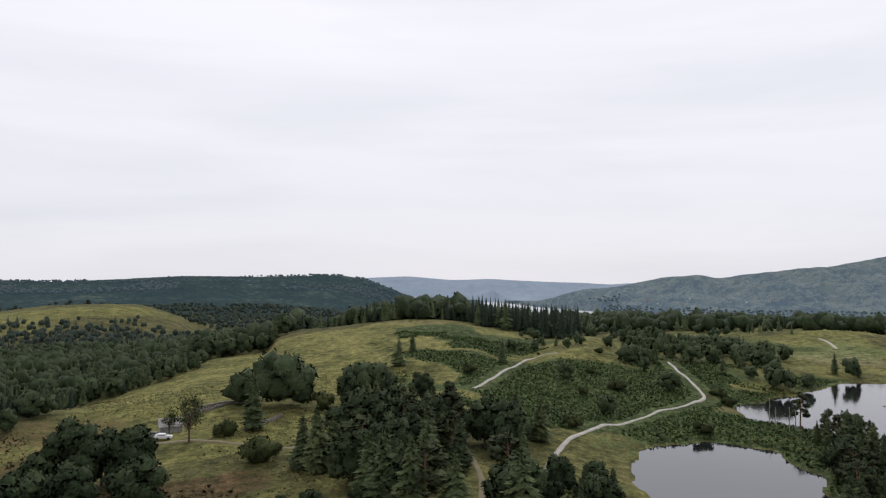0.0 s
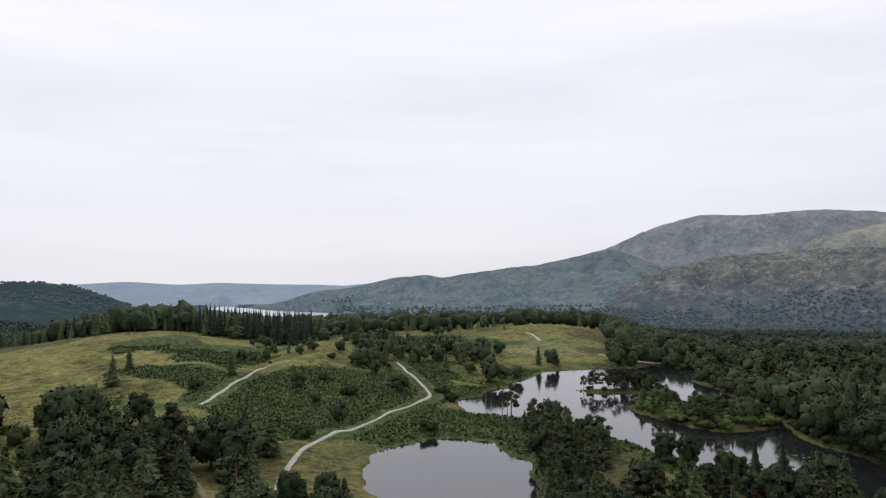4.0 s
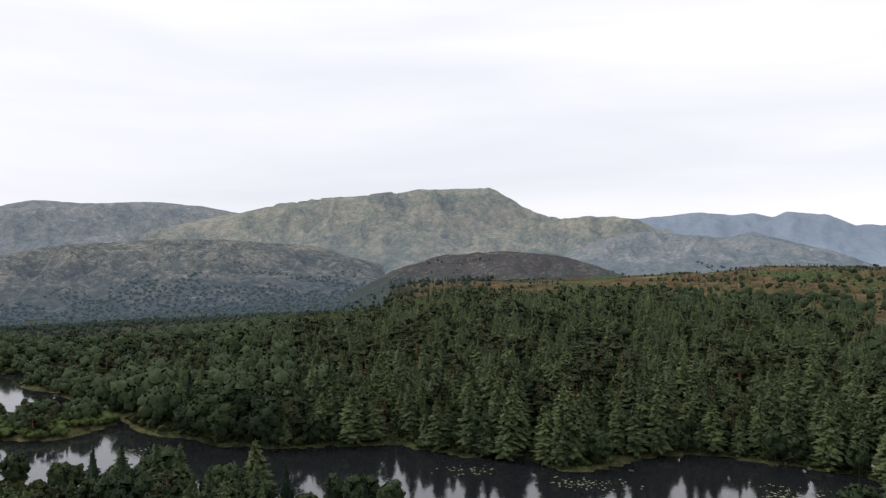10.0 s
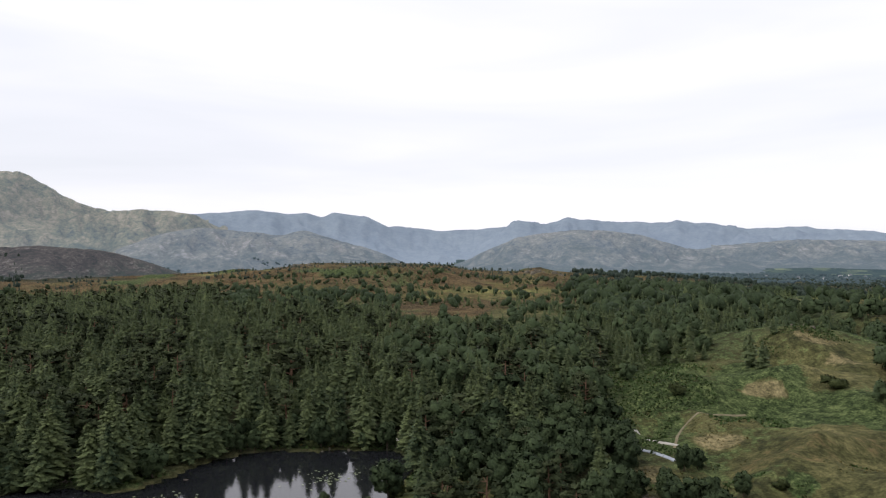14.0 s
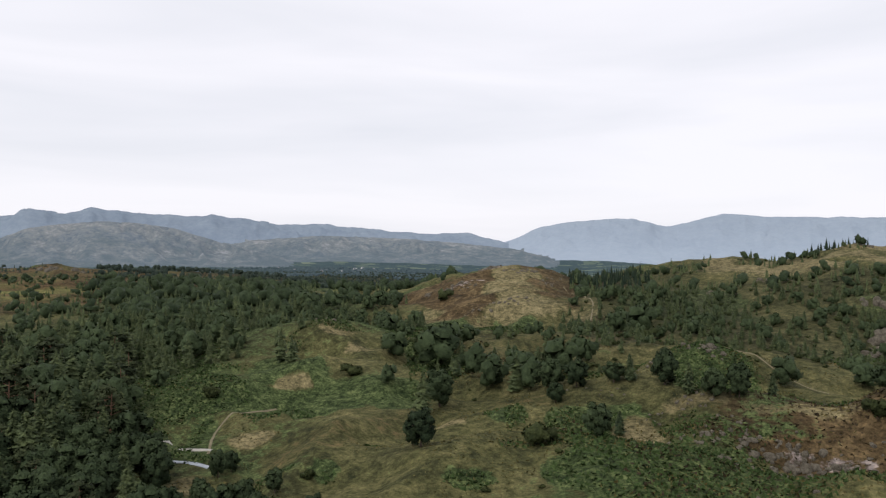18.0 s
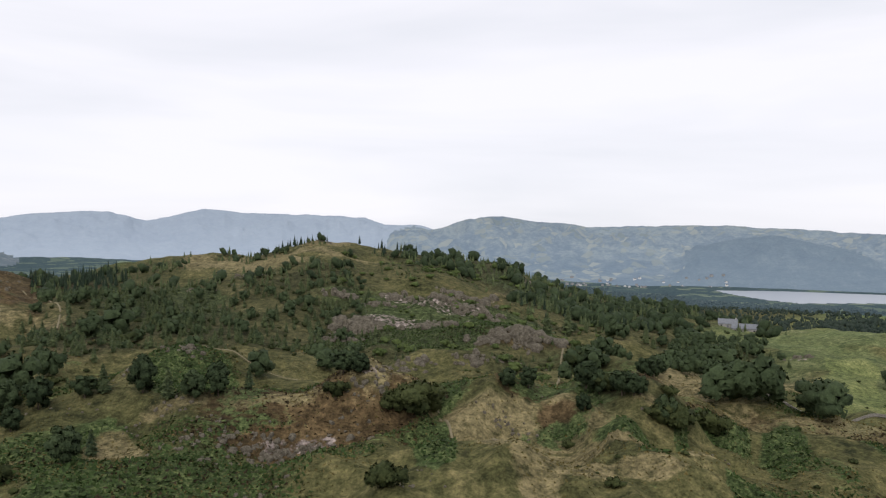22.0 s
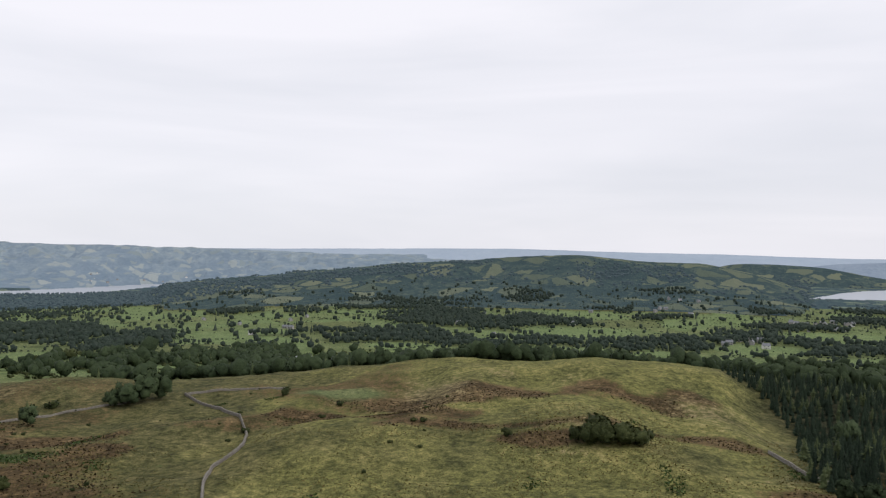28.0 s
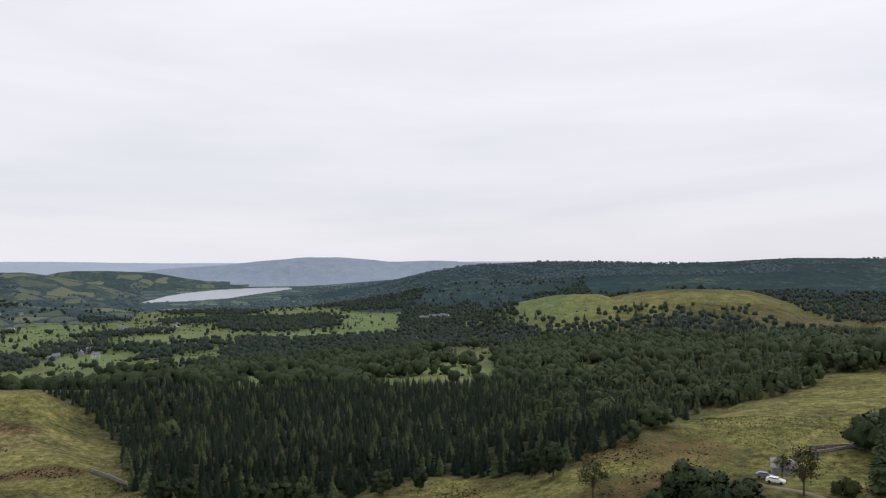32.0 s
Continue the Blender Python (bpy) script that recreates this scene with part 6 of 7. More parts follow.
def pine(seed, n=0, size=0.03, heads=9, rings=5, sides=8):
    """A pine with a bare stem and a broken flat-topped crown, one unit high."""
    rg = np.random.default_rng(seed)
    lean = rg.uniform(-0.05, 0.05, 2)
    blobs = [(lean[0], lean[1], 0.91, 0.10)]
    trunk = [tube((0, 0, -0.03), (lean[0] * 0.6, lean[1] * 0.6, 0.55), 0.02, 0.014, 6), tube((lean[0] * 0.6, lean[1] * 0.6, 0.55), (lean[0], lean[1], 0.95), 0.014, 0.004, 5)]
    for k in range(heads):
        a, z = k * 2.4 + rg.uniform(-0.5, 0.5), 0.36 + 0.5 * (k + rg.uniform(0, 1)) / heads
        q = rg.uniform(0.10, 0.23) * (1.15 - abs(z - 0.6))
        blobs.append((math.cos(a) * q + lean[0] * z, math.sin(a) * q + lean[1] * z, z, rg.uniform(0.075, 0.125) * (9 / heads) ** 0.4))
        trunk.append(tube((lean[0] * z, lean[1] * z, z - 0.06), blobs[-1][:3], 0.007, 0.003, 4))
    body = join(*[lump(b[:3], (b[3] * 1.15, b[3] * 1.15, b[3] * 0.62), rings, sides, rg, 6) for b in blobs])
    if n:
        body = join(body, fringe(body, n, size, rg))
    return body, join(*trunk)


def shrub(seed, n=0, size=0.1, wide=0.75, rings=4, sides=6, puffs=9):
    """A low bush of several leafy heads, one unit high."""
    rg = np.random.default_rng(seed)
    parts = [lump((0, 0, 0.28), (wide * 0.75, wide * 0.75, 0.55), max(3, rings), sides, rg, 8)]
    for k in range(puffs):
        a, q = k * 2.4 + rg.uniform(-0.4, 0.4), wide * math.sqrt((k + 0.4) / puffs) * 0.85
        s = rg.uniform(0.22, 0.36) * 3 / math.sqrt(puffs + 2)
        parts.append(lump((math.cos(a) * q, math.sin(a) * q, rg.uniform(0.42, 0.72) * (1.08 - 0.55 * (q / wide) ** 2)), (s * 1.2, s * 1.2, s), rings, sides, rg, 6, 0.34))
    body = join(*parts)
    if n:
        body = join(body, fringe(body, n, size, rg))
    return body, None


def bare(seed):
    rg = np.random.default_rng(seed)
    tr = [tube((0, 0, -0.03), (0.01, 0, 0.4), 0.022, 0.014, 6)]
    tips = []
    for k in range(34):
        a, q, z = rg.uniform(0, 6.28), rg.uniform(0.1, 0.34), rg.uniform(0.45, 1.0)
        s = np.array((0.01 * rg.uniform(-1, 1), 0, rg.uniform(0.2, 0.5)))
        e = np.array((math.cos(a) * q * math.sin(z * 2.6) * 1.1, math.sin(a) * q * math.sin(z * 2.6) * 1.1, z))
        tr.append(tube(s, e, 0.007, 0.0015, 4))
        tips.append(e)
    c = np.array(tips)[rg.integers(0, len(tips), 1300)] + rg.normal(0, 0.055, (1300, 3))
    return sprays(c, rg.normal(0, 1, (1300, 3)), 0.036, rg), join(*tr)


KINDS = {
    "broadleaf_tree": dict(hero=lambda s: broadleaf(s, 1900, 0.052, 16, 4, 6, 0.42), crown=M_LEAF, bark=M_BARK, near=lambda s: broadleaf(s, 270, 0.088, 8, 3, 5, 0.42)[0],
                           mid=lambda s: broadleaf(s, 48, 0.13, 2, 3, 4, 0.42)[0], far=lambda s: lump((0, 0, 0.48), (0.46, 0.46, 0.52), 3, 5, np.random.default_rng(s), 6),
                           label="round-headed dark green broadleaved tree on the grassy slope", group="broadleaved trees", wide=0.92),
    "conifer_tree": dict(hero=lambda s: conifer(s, 230, 0.24, 0.05, 0.22, 0.66, 420, 0.35), crown=M_NEEDLE, bark=M_BARK, near=lambda s: conifer(s, 84, 0.225, 0.04, 0.22, 0.66)[0],
                         mid=lambda s: conifer(s, 21, 0.225, 0.04, 0.25, 0.66)[0], far=lambda s: conifer(s, 8, 0.26, 0.02, 0.4, 0.8, 0, 0.6)[0],
                         label="tall tapering green larch in the mixed wood", group="larches of the mixed wood", wide=1.28),
    "spruce_tree": dict(hero=lambda s: conifer(s, 240, 0.25, 0.02, 0.5, 0.95, 300, 0.6), crown=M_SPRUCE, bark=M_BARK, near=lambda s: conifer(s, 72, 0.25, 0.02, 0.5, 0.95)[0],
                        mid=lambda s: conifer(s, 21, 0.25, 0.02, 0.5, 0.95)[0], far=lambda s: conifer(s, 11, 0.25, 0.02, 0.5, 0.95)[0],
                        label="dark blue-green spruce with drooping boughs", group="spruces of the plantation", wide=1.0),
    "pine_tree": dict(hero=lambda s: pine(s, 700, 0.042, 9, 4, 7), crown=M_PINE, bark=M_PINEBARK, near=lambda s: join(pine(s, 120, 0.075, 6, 4, 6)[0], tube((0, 0, -0.03), (0, 0, 0.8), 0.016, 0.006, 4)),
                      mid=lambda s: pine(s, 40, 0.1, 4, 4, 5)[0], far=lambda s: pine(s, 0, 0, 3, 3, 4)[0],
                      label="Scots pine with bare reddish stem and broken crown", group="pines by the tarn", wide=1.15),
    "bush": dict(hero=lambda s: shrub(s, 600, 0.11, 0.75, 4, 6, 6), crown=M_SCRUB, bark=None, near=lambda s: shrub(s, 90, 0.18, 0.75, 3, 5, 3)[0], mid=lambda s: shrub(s, 10, 0.3, 0.75, 3, 5, 3)[0],
                 far=lambda s: lump((0, 0, 0.4), (0.8, 0.8, 0.6), 3, 4, np.random.default_rng(s), 5), label="low rounded dark green bush on rough moorland", group="moorland bushes", wide=1.0),
    "marsh_shrub": dict(hero=lambda s: shrub(s, 300, 0.09, 0.8, 4, 7, 12), crown=M_REED, bark=None, near=lambda s: shrub(s, 40, 0.16, 0.8, 3, 5, 7)[0], mid=lambda s: shrub(s, 14, 0.28, 0.8, 3, 5, 3)[0], far=lambda s: lump((0, 0, 0.4), (0.8, 0.8, 0.6), 3, 4, np.random.default_rng(s), 5),
                        label="pale green leafy shrub on damp or rocky ground", group="pale green shrubs", wide=1.0),
    "bare_tree": dict(hero=bare, crown=M_SCRUB, bark=M_BARK, near=None, mid=None, far=None, label="thin-leaved greyish tree with pale bare branches", group="thin-leaved trees", wide=1.0),
}


def crown_normals(v, f, conic):
    """Soft shading of a crown: its own shape, eased outwards and up."""
    g = np.cross(v[f[:, 1]] - v[f[:, 0]], v[f[:, 2]] - v[f[:, 0]])
    own = np.zeros_like(v)
    for k in range(3):
        np.add.at(own, f[:, k], g)
    own /= np.linalg.norm(own, axis=1, keepdims=True) + 1e-12
    c = v * np.array((1, 1, 0)) if conic else v - np.array((0, 0, 0.42))
    out = c / (np.linalg.norm(c, axis=1, keepdims=True) + 1e-6) + np.array((0, 0, 0.45 if conic else 0.25))
    own = np.where((own * out).sum(axis=1, keepdims=True) < -0.2, -own, own)
    n = own * 0.6 + out * 0.75
    return n / (np.linalg.norm(n, axis=1, keepdims=True) + 1e-9)


def facing(v, f, n):
    """Turn each face to the side of its shading normals."""
    g = np.cross(v[f[:, 1]] - v[f[:, 0]], v[f[:, 2]] - v[f[:, 0]])
    back = (g * n[f].mean(axis=1)).sum(axis=1) < 0
    f = f.copy()
    f[back] = f[back][:, ::-1]
    return f


def crown_mesh(name, crown, mat, parent, conic):
    v, f = crown
    n = crown_normals(v, f, conic)
    return mesh_object(name, v, facing(v, f, n), [mat], parent, normals=n)


def heights(t):
    return land(t[:, 0].copy(), t[:, 1].copy())[0]


def plant(kind, spec):
    t = TREES[kind]
    if not len(t):
        return
    z = heights(t)
    rg = np.random.default_rng(len(kind))
    conic = kind in ("conifer_tree", "spruce_tree")
    protos = []
    count = min(300, len(t))
    for i in range(count):
        s = t[i, 2]
        w = s * spec["wide"] * rg.uniform(0.85, 1.2)
        m = Matrix.Translation((t[i, 0], t[i, 1], z[i] - 0.1)) @ Matrix.Rotation(rg.uniform(0, 6.28), 4, "Z") @ Matrix.Diagonal((w, w, s, 1))
        if i < 5:
            crown, trunk = spec["hero"](100 + i)
            if trunk is None:
                top = crown_mesh(kind, crown, spec["crown"], None, conic)
            else:
                top = new(kind)
                mesh_object("trunk", *trunk, [spec["bark"]], top, smooth=True)
                crown_mesh("crown", crown, spec["crown"], top, conic)
            top.matrix_basis = m
            tagged(top, spec["label"], kind.replace("_", " "), spec["group"])
            protos.append(top)
        else:
            src = protos[int(rg.integers(0, len(protos)))]
            made = copy_thing(src, m @ Matrix.Diagonal((1 / src.scale[0], 1 / src.scale[1], 1 / src.scale[2], 1)))
    rest, zr = t[count:], z[count:]
    if not len(rest):
        return
    dist = np.hypot(rest[:, 0], rest[:, 1])
    for lod, lo, hi in (("near", 0, 420), ("mid", 420, 850), ("far", 850, 9e9)):
        m = (dist >= lo) & (dist < hi)
        if not m.any():
            continue
        sel, zs = rest[m], zr[m]
        variants = [spec[lod](200 + k) for k in range(4)]
        variants = [(v, facing(v, f, crown_normals(v, f, conic))) for v, f in variants]
        vs, fs, ns, base = [], [], [], 0
        who = rg.integers(0, 4, len(sel))
        for k, (v, f) in enumerate(variants):
            p, q = sel[who == k], zs[who == k]
            n = len(p)
            if not n:
                continue
            a = rg.uniform(0, 6.283, n)
            w = p[:, 2] * spec["wide"] * rg.uniform(0.85, 1.25, n)
            ca, sa = np.cos(a)[:, None], np.sin(a)[:, None]
            x = (v[None, :, 0] * ca - v[None, :, 1] * sa) * w[:, None] + p[:, 0:1]
            y = (v[None, :, 0] * sa + v[None, :, 1] * ca) * w[:, None] + p[:, 1:2]
            h = v[None, :, 2] * p[:, 2:3] + q[:, None] - 0.15
            vs.append(np.stack([x, y, h], -1).reshape(-1, 3))
            g = crown_normals(v, f, conic)
            ns.append(np.stack([g[None, :, 0] * ca - g[None, :, 1] * sa, g[None, :, 0] * sa + g[None, :, 1] * ca, np.repeat(g[None, :, 2], n, 0)], -1).reshape(-1, 3))
            fs.append((f[None] + (np.arange(n) * len(v))[:, None, None]).reshape(-1, 3) + base)
            base += n * len(v)
        # past 850 m every kind takes the foliage with haze in its colour
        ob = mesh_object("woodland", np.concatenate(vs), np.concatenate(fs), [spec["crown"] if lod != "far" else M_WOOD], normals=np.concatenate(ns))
        words = {"near": "dense", "mid": "more distant", "far": "far hazy"}[lod]
        tagged(ob, f"{words} mass of {spec['group']} covering the hills", "woodland", "", "stuff")
        print("woodland", kind, lod, len(sel), sum(len(q) for q in fs))


for kind, spec in KINDS.items():
    plant(kind, spec)


def plant_far(t):
    rg = np.random.default_rng(41)
    forms = [lump((0, 0, 0.4), (0.66, 0.66, 0.6), 3, 4, np.random.default_rng(400 + k), 6) for k in range(3)]
    who = rg.integers(0, 3, len(t))
    vs, fs, base = [], [], 0
    for k, (v, f) in enumerate(forms):
        p = t[who == k]
        w = p[:, 3] * rg.uniform(0.9, 1.5, len(p))
        vs.append(np.stack([v[None, :, 0] * w[:, None] + p[:, 0:1], v[None, :, 1] * w[:, None] + p[:, 1:2], v[None, :, 2] * p[:, 3:4] + p[:, 2:3]], -1).reshape(-1, 3))
        fs.append((f[None] + (np.arange(len(p)) * len(v))[:, None, None]).reshape(-1, 3) + base)
        base += len(p) * len(v)
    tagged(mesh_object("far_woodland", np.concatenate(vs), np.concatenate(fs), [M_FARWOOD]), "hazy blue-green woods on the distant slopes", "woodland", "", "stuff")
    print("far", len(t))


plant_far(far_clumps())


# ---------------------------------------------------------------- low growth on the moor
def grid_value(values, x, y):
    j = (np.degrees(np.arctan2(x, y)) % 360 / 360 * N_AZ).astype(int) % N_AZ
    i = np.clip(np.searchsorted(RADII, np.hypot(x, y)), 0, len(RADII) - 1)
    return values[i, j]


def low_growth(name, label, category, mat, values, r1, gap, size, rise, limit, az0=0, az1=360):
    rg = np.random.default_rng(len(label))
    c = np.arange(-r1, r1, gap)
    x, y = (v.ravel() for v in np.meshgrid(c, c))
    x, y = x + rg.uniform(-0.6, 0.6, len(x)) * gap, y + rg.uniform(-0.6, 0.6, len(y)) * gap
    r_, a_ = np.hypot(x, y), np.degrees(np.arctan2(x, y)) % 360
    m = (r_ > 90) & (r_ < r1) & ((a_ - az0) % 360 < (az1 - az0 if az1 - az0 >= 360 else (az1 - az0) % 360))
    x, y = x[m], y[m]
    v = grid_value(values, x, y) + fbm(x, y, 20, 95, 3) * 0.9
    m = (v > limit) & clear(x, y)
    x, y = x[m], y[m]
    z = land(x, y)[0]
    n = len(x)
    up = rg.normal(0, 0.5, (n, 3)) + np.array((0, 0, 0.7))
    v, f = sprays(np.stack([x, y, z + rise], -1), up, size * 1.15, rg, 0.3)
    tagged(mesh_object(name, v, f, [mat]), label, category, "", "stuff")


M_HEATHER = leaf_mat("heather_sprigs", (0.018, 0.015, 0.010), (0.085, 0.062, 0.034))
M_TUSSOCK = leaf_mat("moor_grass_tussocks", (0.052, 0.044, 0.015), (0.185, 0.148, 0.056))
low_growth("bracken", "dense green bracken fronds clothing the slopes", "bracken", M_BRACKEN, COVER_A[..., 0], 345, 0.95, 0.7, 0.22, 0.5)
low_growth("heather", "dark brown heather and bilberry clumps on the moor", "heather", M_HEATHER, COVER_A[..., 1], 330, 1.7, 0.7, 0.12, 0.58)
low_growth("tussock_grass", "straw-coloured tussocks of rough moor grass", "grass", M_TUSSOCK, COVER_B[..., 1] + 0.25, 300, 1.7, 0.55, 0.08, 0.55)

M_SWARD = leaf_mat("rough_green_sward", (0.036, 0.034, 0.013), (0.165, 0.145, 0.056), relief=0)
low_growth("rough_grass", "uneven olive-green tufts of rough hill grass", "grass", M_SWARD, np.full_like(RR, 0.62), 270, 1.25, 0.42, 0.05, 0.5, 118, 365)


# ---------------------------------------------------------------- ways, walls and streams
def fine_line(way, step):
    pts = [np.array(way[0])]
    for a, b in zip(way[:-1], way[1:]):
        a, b = np.array(a), np.array(b)
        k = max(1, int(np.linalg.norm(b - a) / step))
        pts += [a + (b - a) * (i + 1) / k for i in range(k)]
    p = np.array(pts)
    for _ in range(14):
        p[1:-1] = (p[:-2] + 2 * p[1:-1] + p[2:]) / 4
    return p


def ribbon(name, label, category, way, wide, mat, lift=0.22, seed=0):
    p = fine_line(way, 1.6)
    t = np.gradient(p, axis=0)
    t /= np.linalg.norm(t, axis=1, keepdims=True) + 1e-9
    side = np.stack([-t[:, 1], t[:, 0]], -1)
    n = len(p)
    rg = np.random.default_rng(seed + n)
    rows = []
    zc = land(p[:, 0], p[:, 1])[0]
    for q, drop in ((-0.62, 0.5), (-0.5, 0.03), (0, 0), (0.5, 0.03), (0.62, 0.5)):
        w = wide * q * (1 + rg.uniform(-0.18, 0.18, n))
        e = p + side * w[:, None]
        z = np.maximum(land(e[:, 0], e[:, 1])[0], zc - 0.3) + lift - drop
        rows.append(np.column_stack([e, z]))
    v = np.stack(rows, 1).reshape(-1, 3)
    i, j = np.meshgrid(np.arange(n - 1), np.arange(4), indexing="ij")
    f = np.stack([i * 5 + j, (i + 1) * 5 + j, (i + 1) * 5 + j + 1, i * 5 + j + 1], -1).reshape(-1, 4)[:, ::-1]
    ob = mesh_object(name, v, f, [mat], smooth=True)
    return tagged(ob, label, category, "", "structure")


for way, wide in ((PATH_LOWER, 1.1), (PATH_UPPER, 1.05), (FAR_PATH, 1.3), (FAR_PATH_2, 1.6), (STREAM_PATH, 0.9), (BOARDWALK, 0.9)):
    ribbon("path", "pale gravel footpath curving over the fell", "path", way, wide, M_GRAVEL)
ribbon("road", "narrow pale gravel lane with parked cars", "road", ROAD, 1.7, M_TRACK)
for way, wide in ((EARTH, 1.2), (STREAM_PATH_2, 0.7), (TRACK_MID, 0.8), (TRACK_NEAR, 0.6), (CRAG_PATH, 0.7)):
    ribbon("track", "trodden earth track through rough grass", "path", way, wide, M_TRACK, 0.15)
# the stream's pale glint is the lake water's painted sky sheen
ribbon("stream", "narrow pale stream running to the tarn", "stream", way_of(117.5, 171, 118.6, 170, 120.2, 168, 121.6, 166, 122.6, 160), 1.1, M_LAKE, 0.2)


def boxes(centres, sizes, turns, rg, rough=0.12):
    """Rough blocks of stone, in one mesh."""
    unit = np.array([(x, y, z) for z in (-0.5, 0.5) for x, y in ((-0.5, -0.5), (0.5, -0.5), (0.5, 0.5), (-0.5, 0.5))])
    n = len(centres)
    v = unit[None] * sizes[:, None] * (1 + rg.uniform(-rough, rough, (n, 8, 3)))
    c, s = np.cos(turns)[:, None], np.sin(turns)[:, None]
    v = np.stack([v[..., 0] * c - v[..., 1] * s, v[..., 0] * s + v[..., 1] * c, v[..., 2]], -1) + centres[:, None]
    q = np.array([(0, 3, 2, 1), (4, 5, 6, 7), (0, 1, 5, 4), (1, 2, 6, 5), (2, 3, 7, 6), (3, 0, 4, 7)])
    return v.reshape(-1, 3), (q[None] + (np.arange(n) * 8)[:, None, None]).reshape(-1, 4)


def stone_wall(way, high=1.25, ruin=0.05):
    rg = np.random.default_rng(int(abs(way[0][0])))
    p = fine_line(way, 0.55)
    t = np.gradient(p, axis=0)
    a = np.arctan2(t[:, 1], t[:, 0])
    z = land(p[:, 0], p[:, 1])[0]
    cs, ss, ts = [], [], []
    for k, (w, hgt) in enumerate(((0.75, 0.45), (0.65, 0.4), (0.55, 0.35), (0.5, 0.28))):
        keep = rg.random(len(p)) > ruin * (k + 1)
        base = high * (0.0, 0.34, 0.62, 0.88)[k]
        cs.append(np.column_stack([p + rg.normal(0, 0.05, p.shape), z + base + hgt / 2 - 0.1])[keep])
        ss.append(np.column_stack([rg.uniform(0.5, 0.75, len(p)), np.full(len(p), w), np.full(len(p), hgt * 1.1)])[keep])
        ts.append((a + rg.normal(0, 0.12, len(p)))[keep])
    v, f = boxes(np.concatenate(cs), np.concatenate(ss), np.concatenate(ts), rg)
    tagged(mesh_object("dry_stone_wall", v, f, [M_STONE]), "weathered grey dry-stone wall crossing the pasture", "wall", "dry-stone walls", "structure")


for line, high in ((WALL_LINE, 1.2), (WALL_LINE_2, 1.0), (WALL_LINE_3, 0.7), (WALL_LINE_4, 1.1), (WALL_LINE_5, 0.8), (WALL_LINE_6, 0.8), (WALL_LINE_7, 1.0)):
    stone_wall(line, high)


# ---------------------------------------------------------------- crags and boulders
def rock_shape(rg, n_lat=5, n_lon=8):
    v = [(0, 0, 1.0)]
    for i in range(1, n_lat):
        th = math.pi * i / n_lat
        for j in range(n_lon):
            ph = 2 * math.pi * (j + 0.5 * (i % 2)) / n_lon
            k = rg.uniform(0.55, 1.2)
            v.append((math.sin(th) * math.cos(ph) * k, math.sin(th) * math.sin(ph) * k, math.cos(th) * k))
    v.append((0, 0, -1.0))
    f = []
    for j in range(n_lon):
        f.append((0, 1 + j, 1 + (j + 1) % n_lon))
        for i in range(n_lat - 2):
            a, b = 1 + i * n_lon + j, 1 + i * n_lon + (j + 1) % n_lon
            f += [(a, a + n_lon, b), (b, a + n_lon, b + n_lon)]
        f.append((len(v) - 1, 1 + (n_lat - 2) * n_lon + (j + 1) % n_lon, 1 + (n_lat - 2) * n_lon + j))
    v = np.array(v)
    return np.sign(v) * np.abs(v) ** 0.8, np.array(f)


ROCKS = []
for k in range(6):
    v, f = rock_shape(np.random.default_rng(300 + k))
    ob = mesh_object("rock", v, f, [M_CRAG])
    ROCKS.append(ob.data)
    bpy.data.objects.remove(ob)


def outcrop(az0, r0, half, deep, big, n, label="broken brownish-grey crag showing through heather"):
    """Half-buried rocks of one crag, each a part."""
    rg = np.random.default_rng(int(az0 * 10 + r0))
    x0, y0 = place(az0, r0)
    t = radians(az0)
    n = max(6, int(n * 0.95))
    if 255 < r0 < 450 and 170 < az0 < 192:
        big, n, deep = big * 1.6, int(n * 1.25), deep * 0.75  # the tall crags of the broken hillside
    u, w = rg.normal(0, 0.6, n) * half, rg.normal(0, 0.6, n) * deep
    xs, ys = x0 + u * math.cos(t) + w * math.sin(t), y0 - u * math.sin(t) + w * math.cos(t)
    zs = land(xs, ys)[0]
    z0 = ground_z(x0, y0)
    top = new("rock_outcrop")
    top.location = (x0, y0, z0)
    for x, y, z in zip(xs, ys, zs):
        s = big * rg.uniform(0.22, 0.78)
        ob = new("rock", ROCKS[int(rg.integers(0, 6))])
        ob.parent = top
        ob.matrix_basis = (Matrix.Translation((x - x0, y - y0, z - z0 - s * 0.28)) @ Euler((rg.uniform(-0.3, 0.3), rg.uniform(-0.3, 0.3), rg.uniform(0, 6.28))).to_matrix().to_4x4()
                           @ Matrix.Diagonal((s * rg.uniform(0.8, 1.7), s, s * rg.uniform(0.8, 1.45), 1)))
    tagged(top, label, "rock", "crags on the moor")


for row in ((169.5, 166, 13, 3, 1.5, 46), (166.5, 171, 8, 3, 1.2, 22), (176.3, 190, 4, 3, 1.1, 12), (174.5, 186, 6, 3, 1.0, 14), (161.8, 230, 6, 3, 1.6, 16), (166, 204, 6, 3, 1.3, 14),
            (171, 205, 8, 4, 1.0, 12), (158, 226, 8, 4, 0.9, 10), (175.5, 345, 13, 6, 2.6, 54), (181, 338, 12, 6, 2.3, 46), (189, 312, 12, 7, 2.6, 58), (183, 390, 14, 7, 2.6, 40),
            (187, 284, 10, 4, 1.3, 16), (203, 330, 7, 5, 1.8, 14), (146, 505, 9, 6, 2.4, 18), (143, 470, 12, 4, 2.0, 16), (148.5, 490, 10, 6, 2.2, 16), (172.5, 596, 9, 6, 2.4, 14)):
    outcrop(*row)
